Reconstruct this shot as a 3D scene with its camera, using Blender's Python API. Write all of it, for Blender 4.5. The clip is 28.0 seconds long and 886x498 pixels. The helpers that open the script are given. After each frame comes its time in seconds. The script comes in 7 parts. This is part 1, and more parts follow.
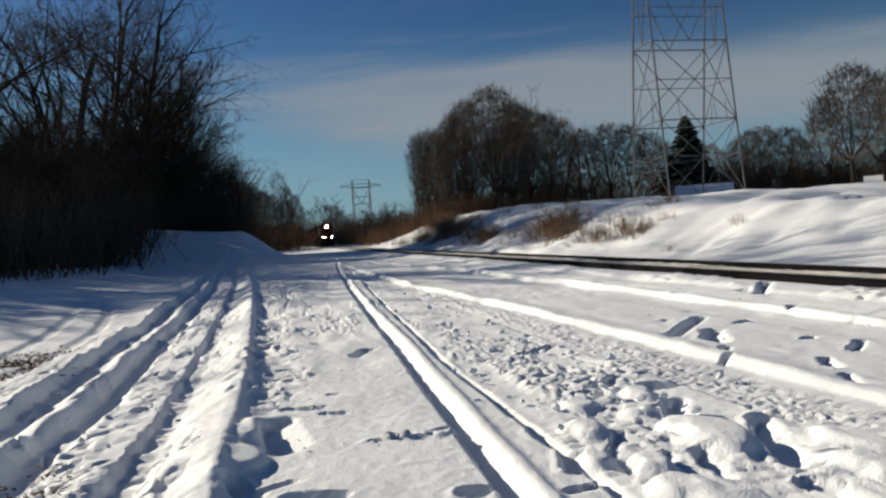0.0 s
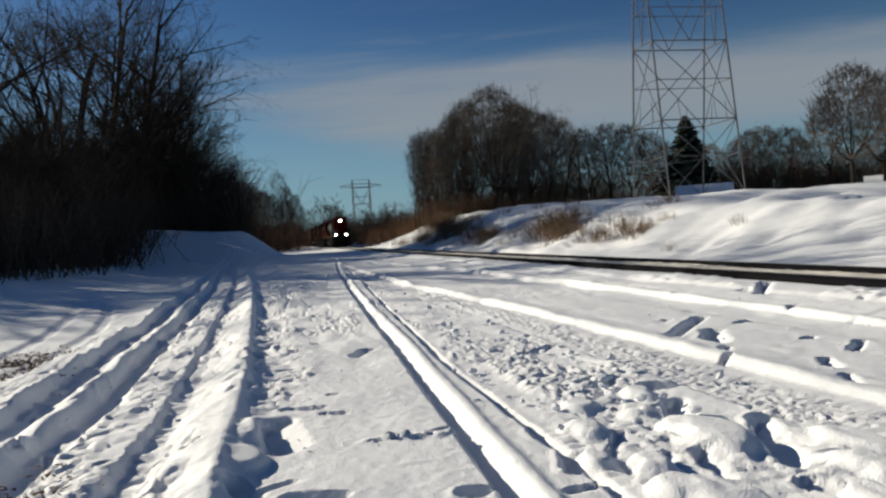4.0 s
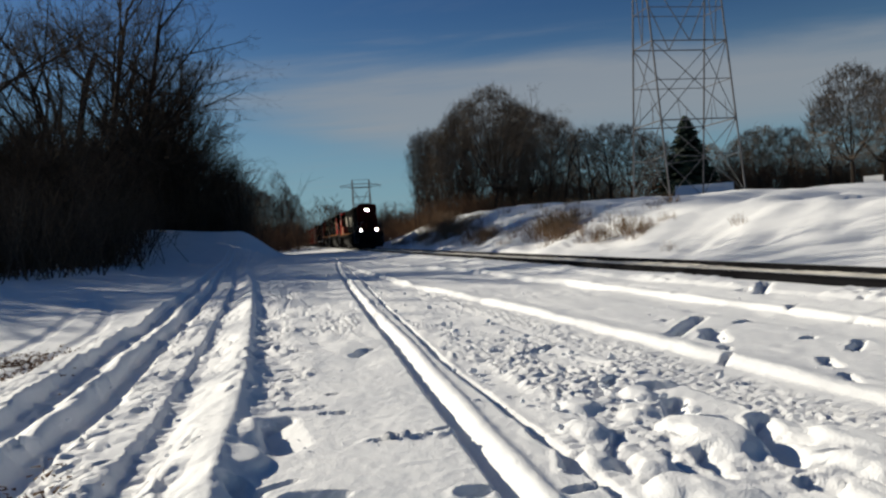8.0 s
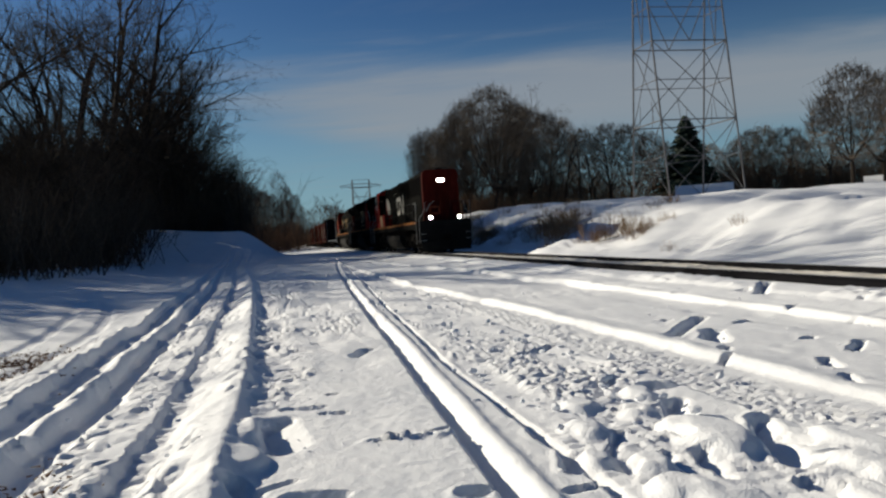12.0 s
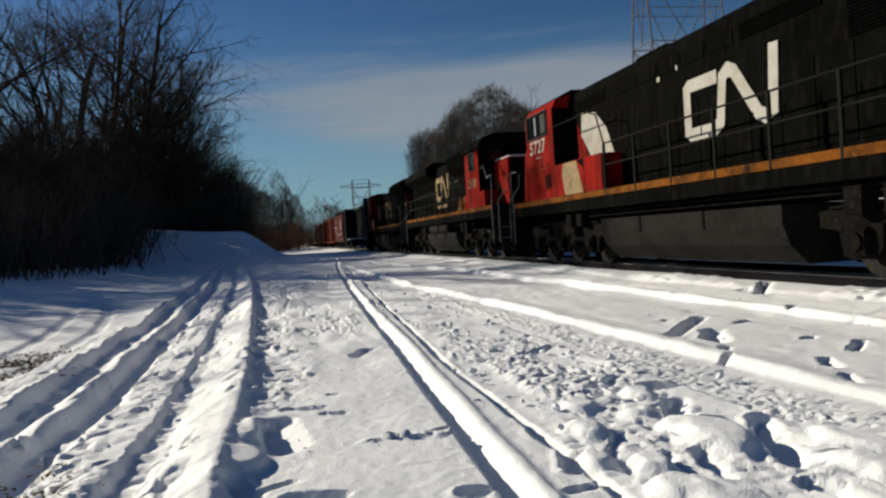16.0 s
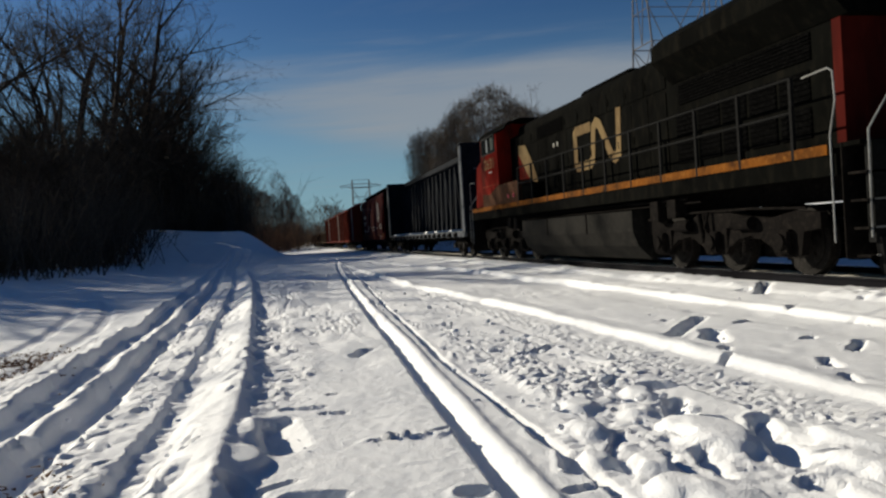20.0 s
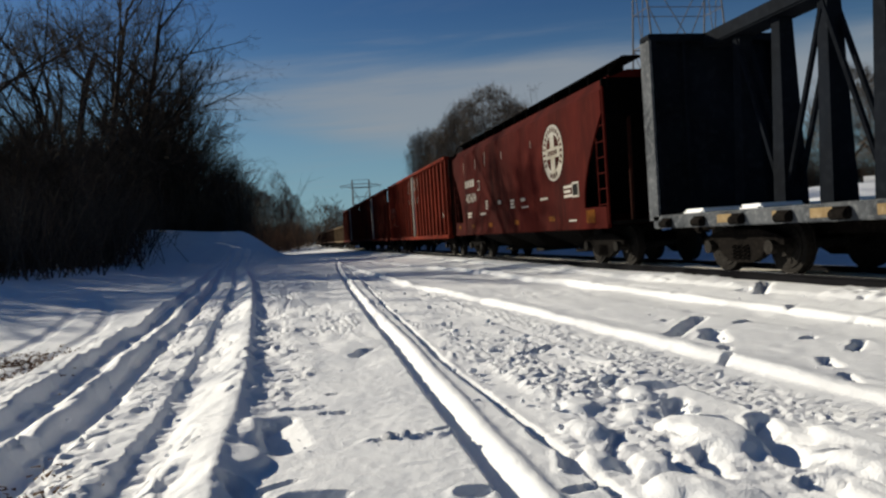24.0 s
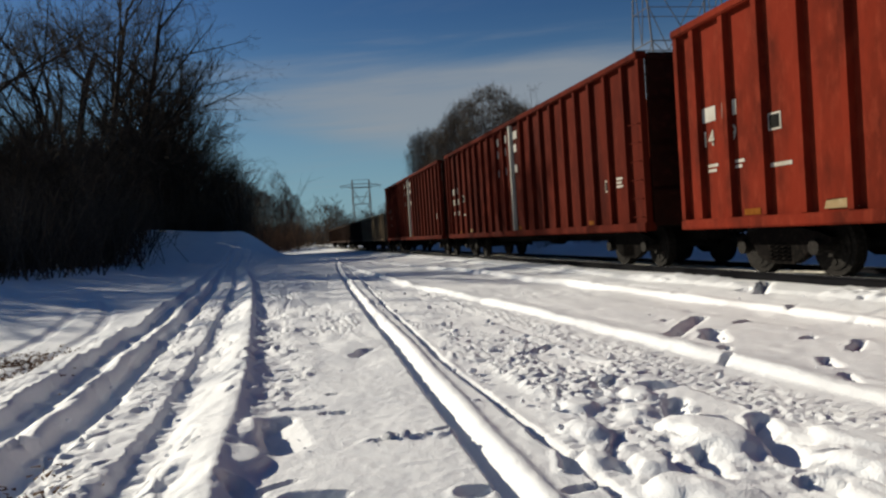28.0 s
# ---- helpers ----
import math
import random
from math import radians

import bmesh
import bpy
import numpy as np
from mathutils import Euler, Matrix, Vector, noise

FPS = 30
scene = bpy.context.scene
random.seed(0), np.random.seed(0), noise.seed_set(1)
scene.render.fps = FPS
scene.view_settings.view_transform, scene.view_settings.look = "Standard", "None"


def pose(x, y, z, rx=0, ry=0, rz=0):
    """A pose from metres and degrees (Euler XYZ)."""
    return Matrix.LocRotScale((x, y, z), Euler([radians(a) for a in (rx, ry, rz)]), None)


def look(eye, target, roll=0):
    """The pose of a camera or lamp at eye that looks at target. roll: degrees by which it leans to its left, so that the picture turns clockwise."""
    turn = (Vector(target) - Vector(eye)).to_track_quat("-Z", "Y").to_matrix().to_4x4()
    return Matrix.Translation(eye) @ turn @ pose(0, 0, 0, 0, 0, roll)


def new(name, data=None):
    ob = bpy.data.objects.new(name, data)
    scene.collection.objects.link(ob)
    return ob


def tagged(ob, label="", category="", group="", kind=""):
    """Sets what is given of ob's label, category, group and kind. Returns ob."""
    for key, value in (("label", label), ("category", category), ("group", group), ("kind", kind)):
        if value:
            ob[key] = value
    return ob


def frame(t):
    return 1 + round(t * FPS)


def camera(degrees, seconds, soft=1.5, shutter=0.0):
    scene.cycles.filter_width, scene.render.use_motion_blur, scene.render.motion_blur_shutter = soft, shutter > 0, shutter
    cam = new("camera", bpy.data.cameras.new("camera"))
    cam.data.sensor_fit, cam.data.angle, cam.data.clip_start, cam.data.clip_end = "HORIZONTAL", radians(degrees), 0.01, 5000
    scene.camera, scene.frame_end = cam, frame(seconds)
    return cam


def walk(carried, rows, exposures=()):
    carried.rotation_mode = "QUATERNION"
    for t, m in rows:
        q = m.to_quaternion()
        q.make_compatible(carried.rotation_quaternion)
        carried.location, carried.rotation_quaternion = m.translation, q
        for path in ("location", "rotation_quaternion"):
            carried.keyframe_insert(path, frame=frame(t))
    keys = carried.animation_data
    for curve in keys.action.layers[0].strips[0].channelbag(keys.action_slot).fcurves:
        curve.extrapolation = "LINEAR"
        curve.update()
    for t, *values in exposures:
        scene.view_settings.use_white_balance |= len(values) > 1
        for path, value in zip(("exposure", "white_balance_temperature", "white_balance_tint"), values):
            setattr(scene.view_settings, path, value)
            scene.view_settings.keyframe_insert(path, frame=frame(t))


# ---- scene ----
# ---- camera: stands still beside a straight track that runs along +y; z = 0 is the rail top ----
EYE = (0.0, 0.0, 1.008)
YAW, PITCH, LEAN = 11.866, -1.1146, -3.7025
cam = camera(60.576, 28.0, soft=2.4)
AIM = (math.sin(radians(YAW)), math.cos(radians(YAW)), EYE[2] + math.tan(radians(PITCH)))
VIEW = look(EYE, AIM, LEAN)
walk(cam, [(0.0, VIEW), (28.0, VIEW)], exposures=[(0.0, 0.88, 6950, 6), (28.0, 0.88, 6950, 6)])
TRACK_X = 8.826

# ---- world and sun ----
SUN_EL, SUN_TURN = 20.5, 42.0      # degrees: height, and turn from +y towards -x
SKY_TINT, SKY_LOW, CLOUD = (0.178, 0.315, 0.505), (2.4, 4.1, 5.15), (2.8, 3.1, 3.65)
world = bpy.data.worlds.new("world")
scene.world = world
world.use_nodes = True
wn, wl = world.node_tree.nodes, world.node_tree.links
wn.clear()
w_out = wn.new("ShaderNodeOutputWorld")
w_bg = wn.new("ShaderNodeBackground")
w_bg.inputs["Strength"].default_value = 0.054
sky = wn.new("ShaderNodeTexSky")
sky.sky_type = "NISHITA"
sky.sun_disc = False
sky.sun_elevation = radians(SUN_EL)
sky.sun_rotation = radians(360 - SUN_TURN)
sky.air_density, sky.dust_density, sky.ozone_density = 1.0, 0.4, 2.5
# the sky's own colour, deepened for a clear winter day, paler towards the horizon
def w_math(op, a, b=None, c=None):
    n = wn.new("ShaderNodeMath")
    n.operation = op
    for k, v in enumerate((a, b, c)):
        if v is None:
            continue
        if hasattr(v, "node"):
            wl.new(v, n.inputs[k])
        else:
            n.inputs[k].default_value = v
    return n.outputs[0]


def w_smooth(x, lo, hi):
    n = wn.new("ShaderNodeMapRange")
    n.interpolation_type = "SMOOTHSTEP"
    n.inputs["From Min"].default_value, n.inputs["From Max"].default_value = lo, hi
    wl.new(x, n.inputs["Value"])
    return n.outputs[0]


def w_blend(kind, fac, a, b):
    n = wn.new("ShaderNodeMixRGB")
    n.blend_type = kind
    for k, v in enumerate((fac, a, b)):
        if hasattr(v, "node"):
            wl.new(v, n.inputs[k])
        else:
            n.inputs[k].default_value = v if k == 0 else (*v, 1)
    return n.outputs[0]


w_tc = wn.new("ShaderNodeTexCoord")
w_sep = wn.new("ShaderNodeSeparateXYZ")
wl.new(w_tc.outputs["Generated"], w_sep.inputs[0])
w_x, w_y, w_z = w_sep.outputs
tint = w_blend("MULTIPLY", 1.0, sky.outputs[0], SKY_TINT)
low = w_math("SUBTRACT", 1.0, w_smooth(w_z, -0.02, 0.30))
tint = w_blend("MIX", w_math("MULTIPLY", low, 0.75), tint, SKY_LOW)
# a long thin streak of cirrus on a flat layer high above, frayed by noise
w_h = w_math("MAXIMUM", w_z, 0.02)
w_u, w_v = w_math("DIVIDE", w_x, w_h), w_math("DIVIDE", w_y, w_h)
w_com = wn.new("ShaderNodeCombineXYZ")
wl.new(w_math("MULTIPLY", w_math("SUBTRACT", w_math("MULTIPLY", w_u, 0.95), w_math("MULTIPLY", w_v, 0.30)), 0.45), w_com.inputs[0])
across = w_math("ADD", w_math("MULTIPLY", w_u, 0.30), w_math("MULTIPLY", w_v, 0.95))
wl.new(w_math("MULTIPLY", across, 1.1), w_com.inputs[1])
w_noise = wn.new("ShaderNodeTexNoise")
w_noise.inputs["Scale"].default_value = 0.9
w_noise.inputs["Detail"].default_value = 8.0
w_noise.inputs["Roughness"].default_value = 0.58
w_noise.inputs["Distortion"].default_value = 0.4
wl.new(w_com.outputs[0], w_noise.inputs["Vector"])
fray = w_math("MULTIPLY", w_math("SUBTRACT", w_noise.outputs["Fac"], 0.5), 2.2)
edge = w_math("ADD", across, fray)
length = w_math("SUBTRACT", w_math("MULTIPLY", w_u, 0.95), w_math("MULTIPLY", w_v, 0.30))
streak = w_math("MULTIPLY", w_smooth(edge, 3.9, 5.2), w_math("SUBTRACT", 1.0, w_smooth(edge, 6.4, 10.5)))
streak = w_math("MULTIPLY", streak, w_smooth(w_math("ADD", length, w_math("MULTIPLY", fray, 0.6)), -2.4, -0.9))
veil = w_math("MULTIPLY", w_smooth(w_noise.outputs["Fac"], 0.50, 0.80), 0.22)
cloud = w_math("MINIMUM", w_math("ADD", w_math("MULTIPLY", streak, 0.75), veil), 0.8)
wl.new(w_blend("MIX", cloud, tint, CLOUD), w_bg.inputs["Color"])
wl.new(w_bg.outputs[0], w_out.inputs["Surface"])

sun = new("sun", bpy.data.lights.new("sun", "SUN"))
sun.data.energy, sun.data.angle, sun.data.color = 3.45, radians(0.55), (1.0, 0.93, 0.82)
TO_SUN = Vector((-math.sin(radians(SUN_TURN)) * math.cos(radians(SUN_EL)), math.cos(radians(SUN_TURN)) * math.cos(radians(SUN_EL)), math.sin(radians(SUN_EL))))
sun.matrix_world = look(tuple(TO_SUN * 50), (0, 0, 0))


# ---- materials ----
def ramp_mix(nt, fac, a, b):
    m = nt.nodes.new("ShaderNodeMixRGB")
    nt.links.new(fac, m.inputs[0])
    for i, c in ((1, a), (2, b)):
        if hasattr(c, "node"):
            nt.links.new(c, m.inputs[i])
        else:
            m.inputs[i].default_value = (*c, 1)
    return m.outputs[0]


def noise_fac(nt, scale, lo, hi, detail=5.0, stretch=(1, 1, 1), rough=0.6):
    tc = nt.nodes.new("ShaderNodeTexCoord")
    mp = nt.nodes.new("ShaderNodeMapping")
    mp.inputs["Scale"].default_value = stretch
    nt.links.new(tc.outputs["Object"], mp.inputs[0])
    n = nt.nodes.new("ShaderNodeTexNoise")
    n.inputs["Scale"].default_value, n.inputs["Detail"].default_value, n.inputs["Roughness"].default_value = scale, detail, rough
    nt.links.new(mp.outputs[0], n.inputs["Vector"])
    r = nt.nodes.new("ShaderNodeMapRange")
    r.inputs["From Min"].default_value, r.inputs["From Max"].default_value = lo, hi
    nt.links.new(n.outputs["Fac"], r.inputs["Value"])
    return r.outputs[0]


def material(name, colour, dark=None, light=None, rough=0.6, metal=0.0, scale=1.5, fine=14.0, bump=0.15, stretch=(1, 1, 1), vary=0.0, spec=0.5, glow=None, bump_dist=0.01):
    """A worn surface: a base colour, darker stains at a large scale and lighter wear at a small one, with fine relief."""
    m = bpy.data.materials.new(name)
    m.use_nodes = True
    nt = m.node_tree
    b = nt.nodes["Principled BSDF"]
    b.inputs["Roughness"].default_value, b.inputs["Metallic"].default_value = rough, metal
    b.inputs["Specular IOR Level"].default_value = spec
    dark = dark or tuple(c * 0.6 for c in colour)
    light = light or tuple(min(1, c * 1.25 + 0.01) for c in colour)
    c = ramp_mix(nt, noise_fac(nt, scale, 0.42, 0.70, stretch=stretch), colour, dark)
    c = ramp_mix(nt, noise_fac(nt, fine, 0.50, 0.85, stretch=stretch), c, light)
    if vary:
        oi = nt.nodes.new("ShaderNodeObjectInfo")
        hs = nt.nodes.new("ShaderNodeHueSaturation")
        mr = nt.nodes.new("ShaderNodeMapRange")
        mr.inputs["To Min"].default_value, mr.inputs["To Max"].default_value = 1 - vary, 1 + vary
        nt.links.new(oi.outputs["Random"], mr.inputs["Value"])
        nt.links.new(mr.outputs[0], hs.inputs["Value"])
        nt.links.new(c, hs.inputs["Color"])
        c = hs.outputs[0]
    nt.links.new(c, b.inputs["Base Color"])
    if bump:
        bp = nt.nodes.new("ShaderNodeBump")
        bp.inputs["Strength"].default_value, bp.inputs["Distance"].default_value = bump, bump_dist
        nt.links.new(noise_fac(nt, fine * 1.7, 0.2, 0.8, stretch=stretch), bp.inputs["Height"])
        nt.links.new(bp.outputs[0], b.inputs["Normal"])
    if glow:
        b.inputs["Emission Color"].default_value = (*glow[:3], 1)
        b.inputs["Emission Strength"].default_value = glow[3]
    return m


SNOW = material("snow", (0.84, 0.85, 0.87), (0.78, 0.79, 0.82), (0.90, 0.90, 0.91), rough=0.7, scale=0.8, fine=36.0, bump=0.45, spec=0.15, bump_dist=0.012)
RAIL = material("rusty_rail", (0.007, 0.007, 0.009), (0.004, 0.004, 0.005), (0.013, 0.012, 0.013), rough=0.9, spec=0.04, fine=30)
RAIL_TOP = material("worn_rail_head", (0.45, 0.44, 0.43), rough=0.25, metal=1.0, fine=40, bump=0.03)
TIE = material("creosoted_wood", (0.045, 0.035, 0.028), (0.02, 0.016, 0.013), rough=0.9, fine=40, stretch=(0.2, 3, 3), vary=0.3)
BALLAST = material("dirty_snow", (0.74, 0.70, 0.62), (0.56, 0.51, 0.43), (0.82, 0.80, 0.76), rough=0.9, spec=0.1, scale=2.5, fine=18, bump=0.25, bump_dist=0.02)
BARK = material("dark_bark", (0.036, 0.027, 0.022), (0.018, 0.014, 0.012), (0.085, 0.068, 0.056), rough=0.95, spec=0.05, scale=2, fine=20, stretch=(1, 1, 0.25), vary=0.3)
TWIG = material("brown_twigs", (0.066, 0.048, 0.036), (0.032, 0.025, 0.019), (0.125, 0.092, 0.068), rough=0.95, spec=0.05, scale=0.4, fine=5, bump=0, vary=0.3)
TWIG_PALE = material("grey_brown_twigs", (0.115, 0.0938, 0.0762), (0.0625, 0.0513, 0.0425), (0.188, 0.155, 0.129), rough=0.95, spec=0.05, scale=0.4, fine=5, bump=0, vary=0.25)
BRUSH = material("dry_brush", (0.15, 0.082, 0.046), (0.07, 0.04, 0.026), (0.27, 0.18, 0.11), rough=0.95, spec=0.05, scale=0.8, fine=9, bump=0, vary=0.25)
WEED = material("tan_weeds", (0.20, 0.13, 0.08), (0.10, 0.062, 0.038), (0.32, 0.23, 0.145), rough=0.95, spec=0.05, scale=0.8, fine=9, bump=0, vary=0.3)
NEEDLES = material("dark_needles", (0.018, 0.035, 0.018), (0.01, 0.018, 0.01), (0.04, 0.07, 0.035), rough=0.9, scale=1, fine=7, bump=0)
STEEL = material("galvanised_steel", (0.12, 0.12, 0.13), (0.07, 0.07, 0.075), rough=0.8, metal=0.1, spec=0.15, scale=0.8, fine=9)


# ---- building helpers ----
def mesh_of(name, bm, mat):
    me = bpy.data.meshes.new(name)
    bm.to_mesh(me)
    bm.free()
    me.materials.append(mat)
    return me


def part(name, bm, mat, parent=None, label=""):
    ob = new(name, mesh_of(name, bm, mat))
    if parent is not None:
        ob.parent = parent
    return tagged(ob, label)


def again(ob, m):
    """The same part once more, sharing its mesh, at the pose m under the same parent."""
    o = new(ob.name.split(".")[0], ob.data)
    o.parent = ob.parent
    o.matrix_basis = m
    if "label" in ob:
        o["label"] = ob["label"]
    return o


def hull(bm, verts, faces):
    vs = [bm.verts.new(v) for v in verts]
    for f in faces:
        bm.faces.new([vs[i] for i in f])
    return vs


BOX_F = ((0, 3, 2, 1), (4, 5, 6, 7), (0, 1, 5, 4), (1, 2, 6, 5), (2, 3, 7, 6), (3, 0, 4, 7))


def box(bm, x0, x1, y0, y1, z0, z1):
    return hull(bm, [(x0, y0, z0), (x1, y0, z0), (x1, y1, z0), (x0, y1, z0), (x0, y0, z1), (x1, y0, z1), (x1, y1, z1), (x0, y1, z1)], BOX_F)


def soft_box(bm, x0, x1, y0, y1, z0, z1, r=0.03):
    vs = box(bm, x0, x1, y0, y1, z0, z1)
    es = list({e for v in vs for e in v.link_edges})
    bmesh.ops.bevel(bm, geom=es, offset=r, segments=2, affect="EDGES")


def extrude(bm, outline, a0, a1, axis):
    """A solid from an outline in the plane across the axis: axis 'y' takes (x, z), 'x' takes (y, z), 'z' takes (x, y)."""
    def at(p, a):
        return (p[0], a, p[1]) if axis == "y" else (a, p[0], p[1]) if axis == "x" else (p[0], p[1], a)
    n = len(outline)
    vs = [bm.verts.new(at(p, a0)) for p in outline] + [bm.verts.new(at(p, a1)) for p in outline]
    fs = [bm.faces.new(vs[:n]), bm.faces.new(vs[n:][::-1])]
    for i in range(n):
        fs.append(bm.faces.new((vs[i], vs[n + i], vs[n + (i + 1) % n], vs[(i + 1) % n])))
    bmesh.ops.recalc_face_normals(bm, faces=fs)
    return vs


def tube(bm, pts, r, n=6, r_end=None):
    """A round bar along the points."""
    pts = [Vector(p) for p in pts]
    rings = []
    for i, p in enumerate(pts):
        d = (pts[min(i + 1, len(pts) - 1)] - pts[max(i - 1, 0)]).normalized()
        a = d.orthogonal().normalized() if i == 0 else (rings_a - d * rings_a.dot(d)).normalized()
        rings_a = a
        b = d.cross(a)
        rr = r if r_end is None else r + (r_end - r) * i / (len(pts) - 1)
        rings.append([bm.verts.new(p + (a * math.cos(k * math.tau / n) + b * math.sin(k * math.tau / n)) * rr) for k in range(n)])
    for p, q in zip(rings, rings[1:]):
        for k in range(n):
            bm.faces.new((p[k], p[(k + 1) % n], q[(k + 1) % n], q[k]))
    bm.faces.new(rings[0][::-1])
    bm.faces.new(rings[-1])


def disc(bm, centre, axis, r, half, n=20):
    c, a = Vector(centre), Vector(axis)
    tube(bm, [c - a * half, c + a * half], r, n)


def thing(name, m, label, category, group="", kind=""):
    ob = new(name)
    ob.empty_display_size = 0.2
    ob.matrix_basis = m
    return tagged(ob, label, category, group, kind)


# ---- ground ----
def lattice(x, y, seed):
    """Smooth value noise on arrays, from -1 to 1."""
    rng = np.random.RandomState(seed)
    tab = rng.uniform(-1, 1, (256, 256))
    xi, yi = np.floor(x).astype(int), np.floor(y).astype(int)
    u, v = x - xi, y - yi
    u, v = u * u * (3 - 2 * u), v * v * (3 - 2 * v)
    t = lambda i, j: tab[(xi + i) % 256, (yi + j) % 256]
    return (t(0, 0) * (1 - u) + t(1, 0) * u) * (1 - v) + (t(0, 1) * (1 - u) + t(1, 1) * u) * v


def step(a, b, x):
    t = np.clip((x - a) / (b - a), 0, 1)
    return t * t * (3 - 2 * t)


def ground_base(x, y):
    """The lie of the land without tracks: the trackside lane, the bank and field beyond the rails, the rise and the mound at the wood."""
    z = -0.25 + 0.13 * step(5.5, 7.6, x)
    z = z - 0.14 * step(9.9, 10.6, x)
    rise = np.clip(0.045 * np.clip(y, -20, 200) + 0.25, 0.35, 2.95)
    top = rise + 0.005 * np.clip(x - 20, 0, 90)
    z = z + (top + 0.3) * step(11.0, 20.0, x) * (1 - 0.80 * step(86, 125, y) * (1 - step(24, 40, x))) * (1 - 0.25 * step(60, 500, y))
    z = z + 0.75 * step(-4.0, -15.0, x)
    z = z + 2.95 * (1 - step(-4.6, 0.9, x)) * (1 - step(9.0, 20.0, np.abs(x + 9.0))) * np.exp(-((y - 82) / 13.0) ** 2)
    return z


def dent(z, x, y, px, py, lx, ly, turn, depth, rim=0.25):
    """A boot hole with a slight rim."""
    c, s = math.cos(turn), math.sin(turn)
    u, v = ((x - px) * c + (y - py) * s) / lx, (-(x - px) * s + (y - py) * c) / ly
    r = np.sqrt(u * u + v * v)
    return z - depth * (1 - step(0.75, 1.02, r)) + depth * rim * np.exp(-((r - 1.25) / 0.22) ** 2)


def local(X, Y, px, py, r):
    """Index ranges of the grid near a point."""
    i0, i1 = np.searchsorted(X, [px - r, px + r])
    j0, j1 = np.searchsorted(Y, [py - r, py + r])
    return slice(j0, j1), slice(i0, i1)


def cells(x, y, seed):
    """Broken-crust pattern: for each spot the gap to the nearest plate's rim, that plate's own number from 0 to 1, and the way to its middle."""
    rng = np.random.RandomState(seed)
    tx, ty, tv = rng.uniform(0.12, 0.88, (3, 128, 128))
    xi, yi = np.floor(x).astype(int), np.floor(y).astype(int)
    f1, f2 = np.full(x.shape, 9.0), np.full(x.shape, 9.0)
    val, dx, dy = np.zeros(x.shape), np.zeros(x.shape), np.zeros(x.shape)
    for i in (-1, 0, 1):
        for j in (-1, 0, 1):
            a, b = (xi + i) % 128, (yi + j) % 128
            u, v = x - (xi + i + tx[a, b]), y - (yi + j + ty[a, b])
            d = np.hypot(u, v)
            near = d < f1
            f2 = np.where(near, f1, np.minimum(f2, d))
            f1 = np.where(near, d, f1)
            val, dx, dy = np.where(near, tv[a, b], val), np.where(near, u, dx), np.where(near, v, dy)
    return f2 - f1, val, dx, dy


def plates(x, y, size, seed, tilt=0.5):
    """Heights of tipped slabs of broken crust about that size, from 0 to about 1."""
    rim, val, dx, dy = cells(x / size, y / size, seed)
    lean = val * 37.0
    return step(0.02, 0.16, rim) * (0.15 + 0.85 * val) + tilt * (dx * np.cos(lean) + dy * np.sin(lean)) * step(0.0, 0.2, rim)


# cross-sections of the driven lanes: x and height of each bend, in metres
LEFT_LANES = ((-3.1, 0.0), (-2.52, 0.04), (-2.39, 0.065), (-2.33, -0.08), (-2.14, -0.095), (-1.93, 0.025), (-1.86, 0.04), (-1.81, -0.01), (-1.77, -0.125), (-1.62, -0.13), (-1.46, -0.03), (-1.30, 0.0), (-1.06, 0.012), (-1.01, -0.045), (-0.88, -0.05), (-0.50, 0.085), (-0.42, 0.095), (-0.33, 0.03), (-0.20, -0.015), (0.2, 0.0))
MID_LANES = ((-0.5, 0.0), (-0.035, 0.016), (0.0, -0.085), (0.045, -0.095), (0.15, 0.034), (0.20, 0.038), (0.255, 0.010), (0.44, 0.0))
SLIT = ((-0.3, 0.0), (-0.02, 0.012), (0.0, -0.06), (0.045, -0.055), (0.065, -0.008), (0.3, 0.0))
RIGHT_LANES = ((-1.4, 0.0), (-0.95, 0.012), (-0.86, -0.03), (-0.12, -0.035), (-0.05, 0.05), (0.05, 0.055), (0.15, 0.02), (0.4, 0.0))
RAIL_LANE = ((-0.9, 0.0), (-0.75, -0.025), (-0.12, -0.035), (-0.04, 0.045), (0.06, 0.045), (0.2, 0.0))
# boot holes and drag marks as short troughs: start, end, half width
CROWN_HOLES = ((-0.13, 5.56, -0.05, 4.85, 0.135), (-0.33, 4.13, -0.27, 3.98, 0.075), (-0.18, 4.05, -0.04, 4.13, 0.035), (-0.03, 3.85, 0.19, 3.79, 0.06), (0.80, 3.58, 0.87, 3.57, 0.06), (-0.07, 5.96, 0.20, 5.84, 0.045), (0.22, 5.64, 0.36, 5.60, 0.035), (0.29, 6.27, 0.34, 6.25, 0.035), (-0.40, 8.79, -0.31, 8.71, 0.07), (0.69, 8.20, 0.85, 8.46, 0.07), (0.49, 4.68, 0.61, 4.69, 0.025), (0.87, 4.77, 0.98, 4.80, 0.025), (-0.09, 7.95, 0.13, 7.78, 0.06), (-0.04, 7.20, 0.12, 7.12, 0.05), (-0.69, 5.05, -0.63, 5.02, 0.035), (0.04, 8.90, 0.19, 8.70, 0.05), (0.32, 9.45, 0.45, 9.30, 0.04))
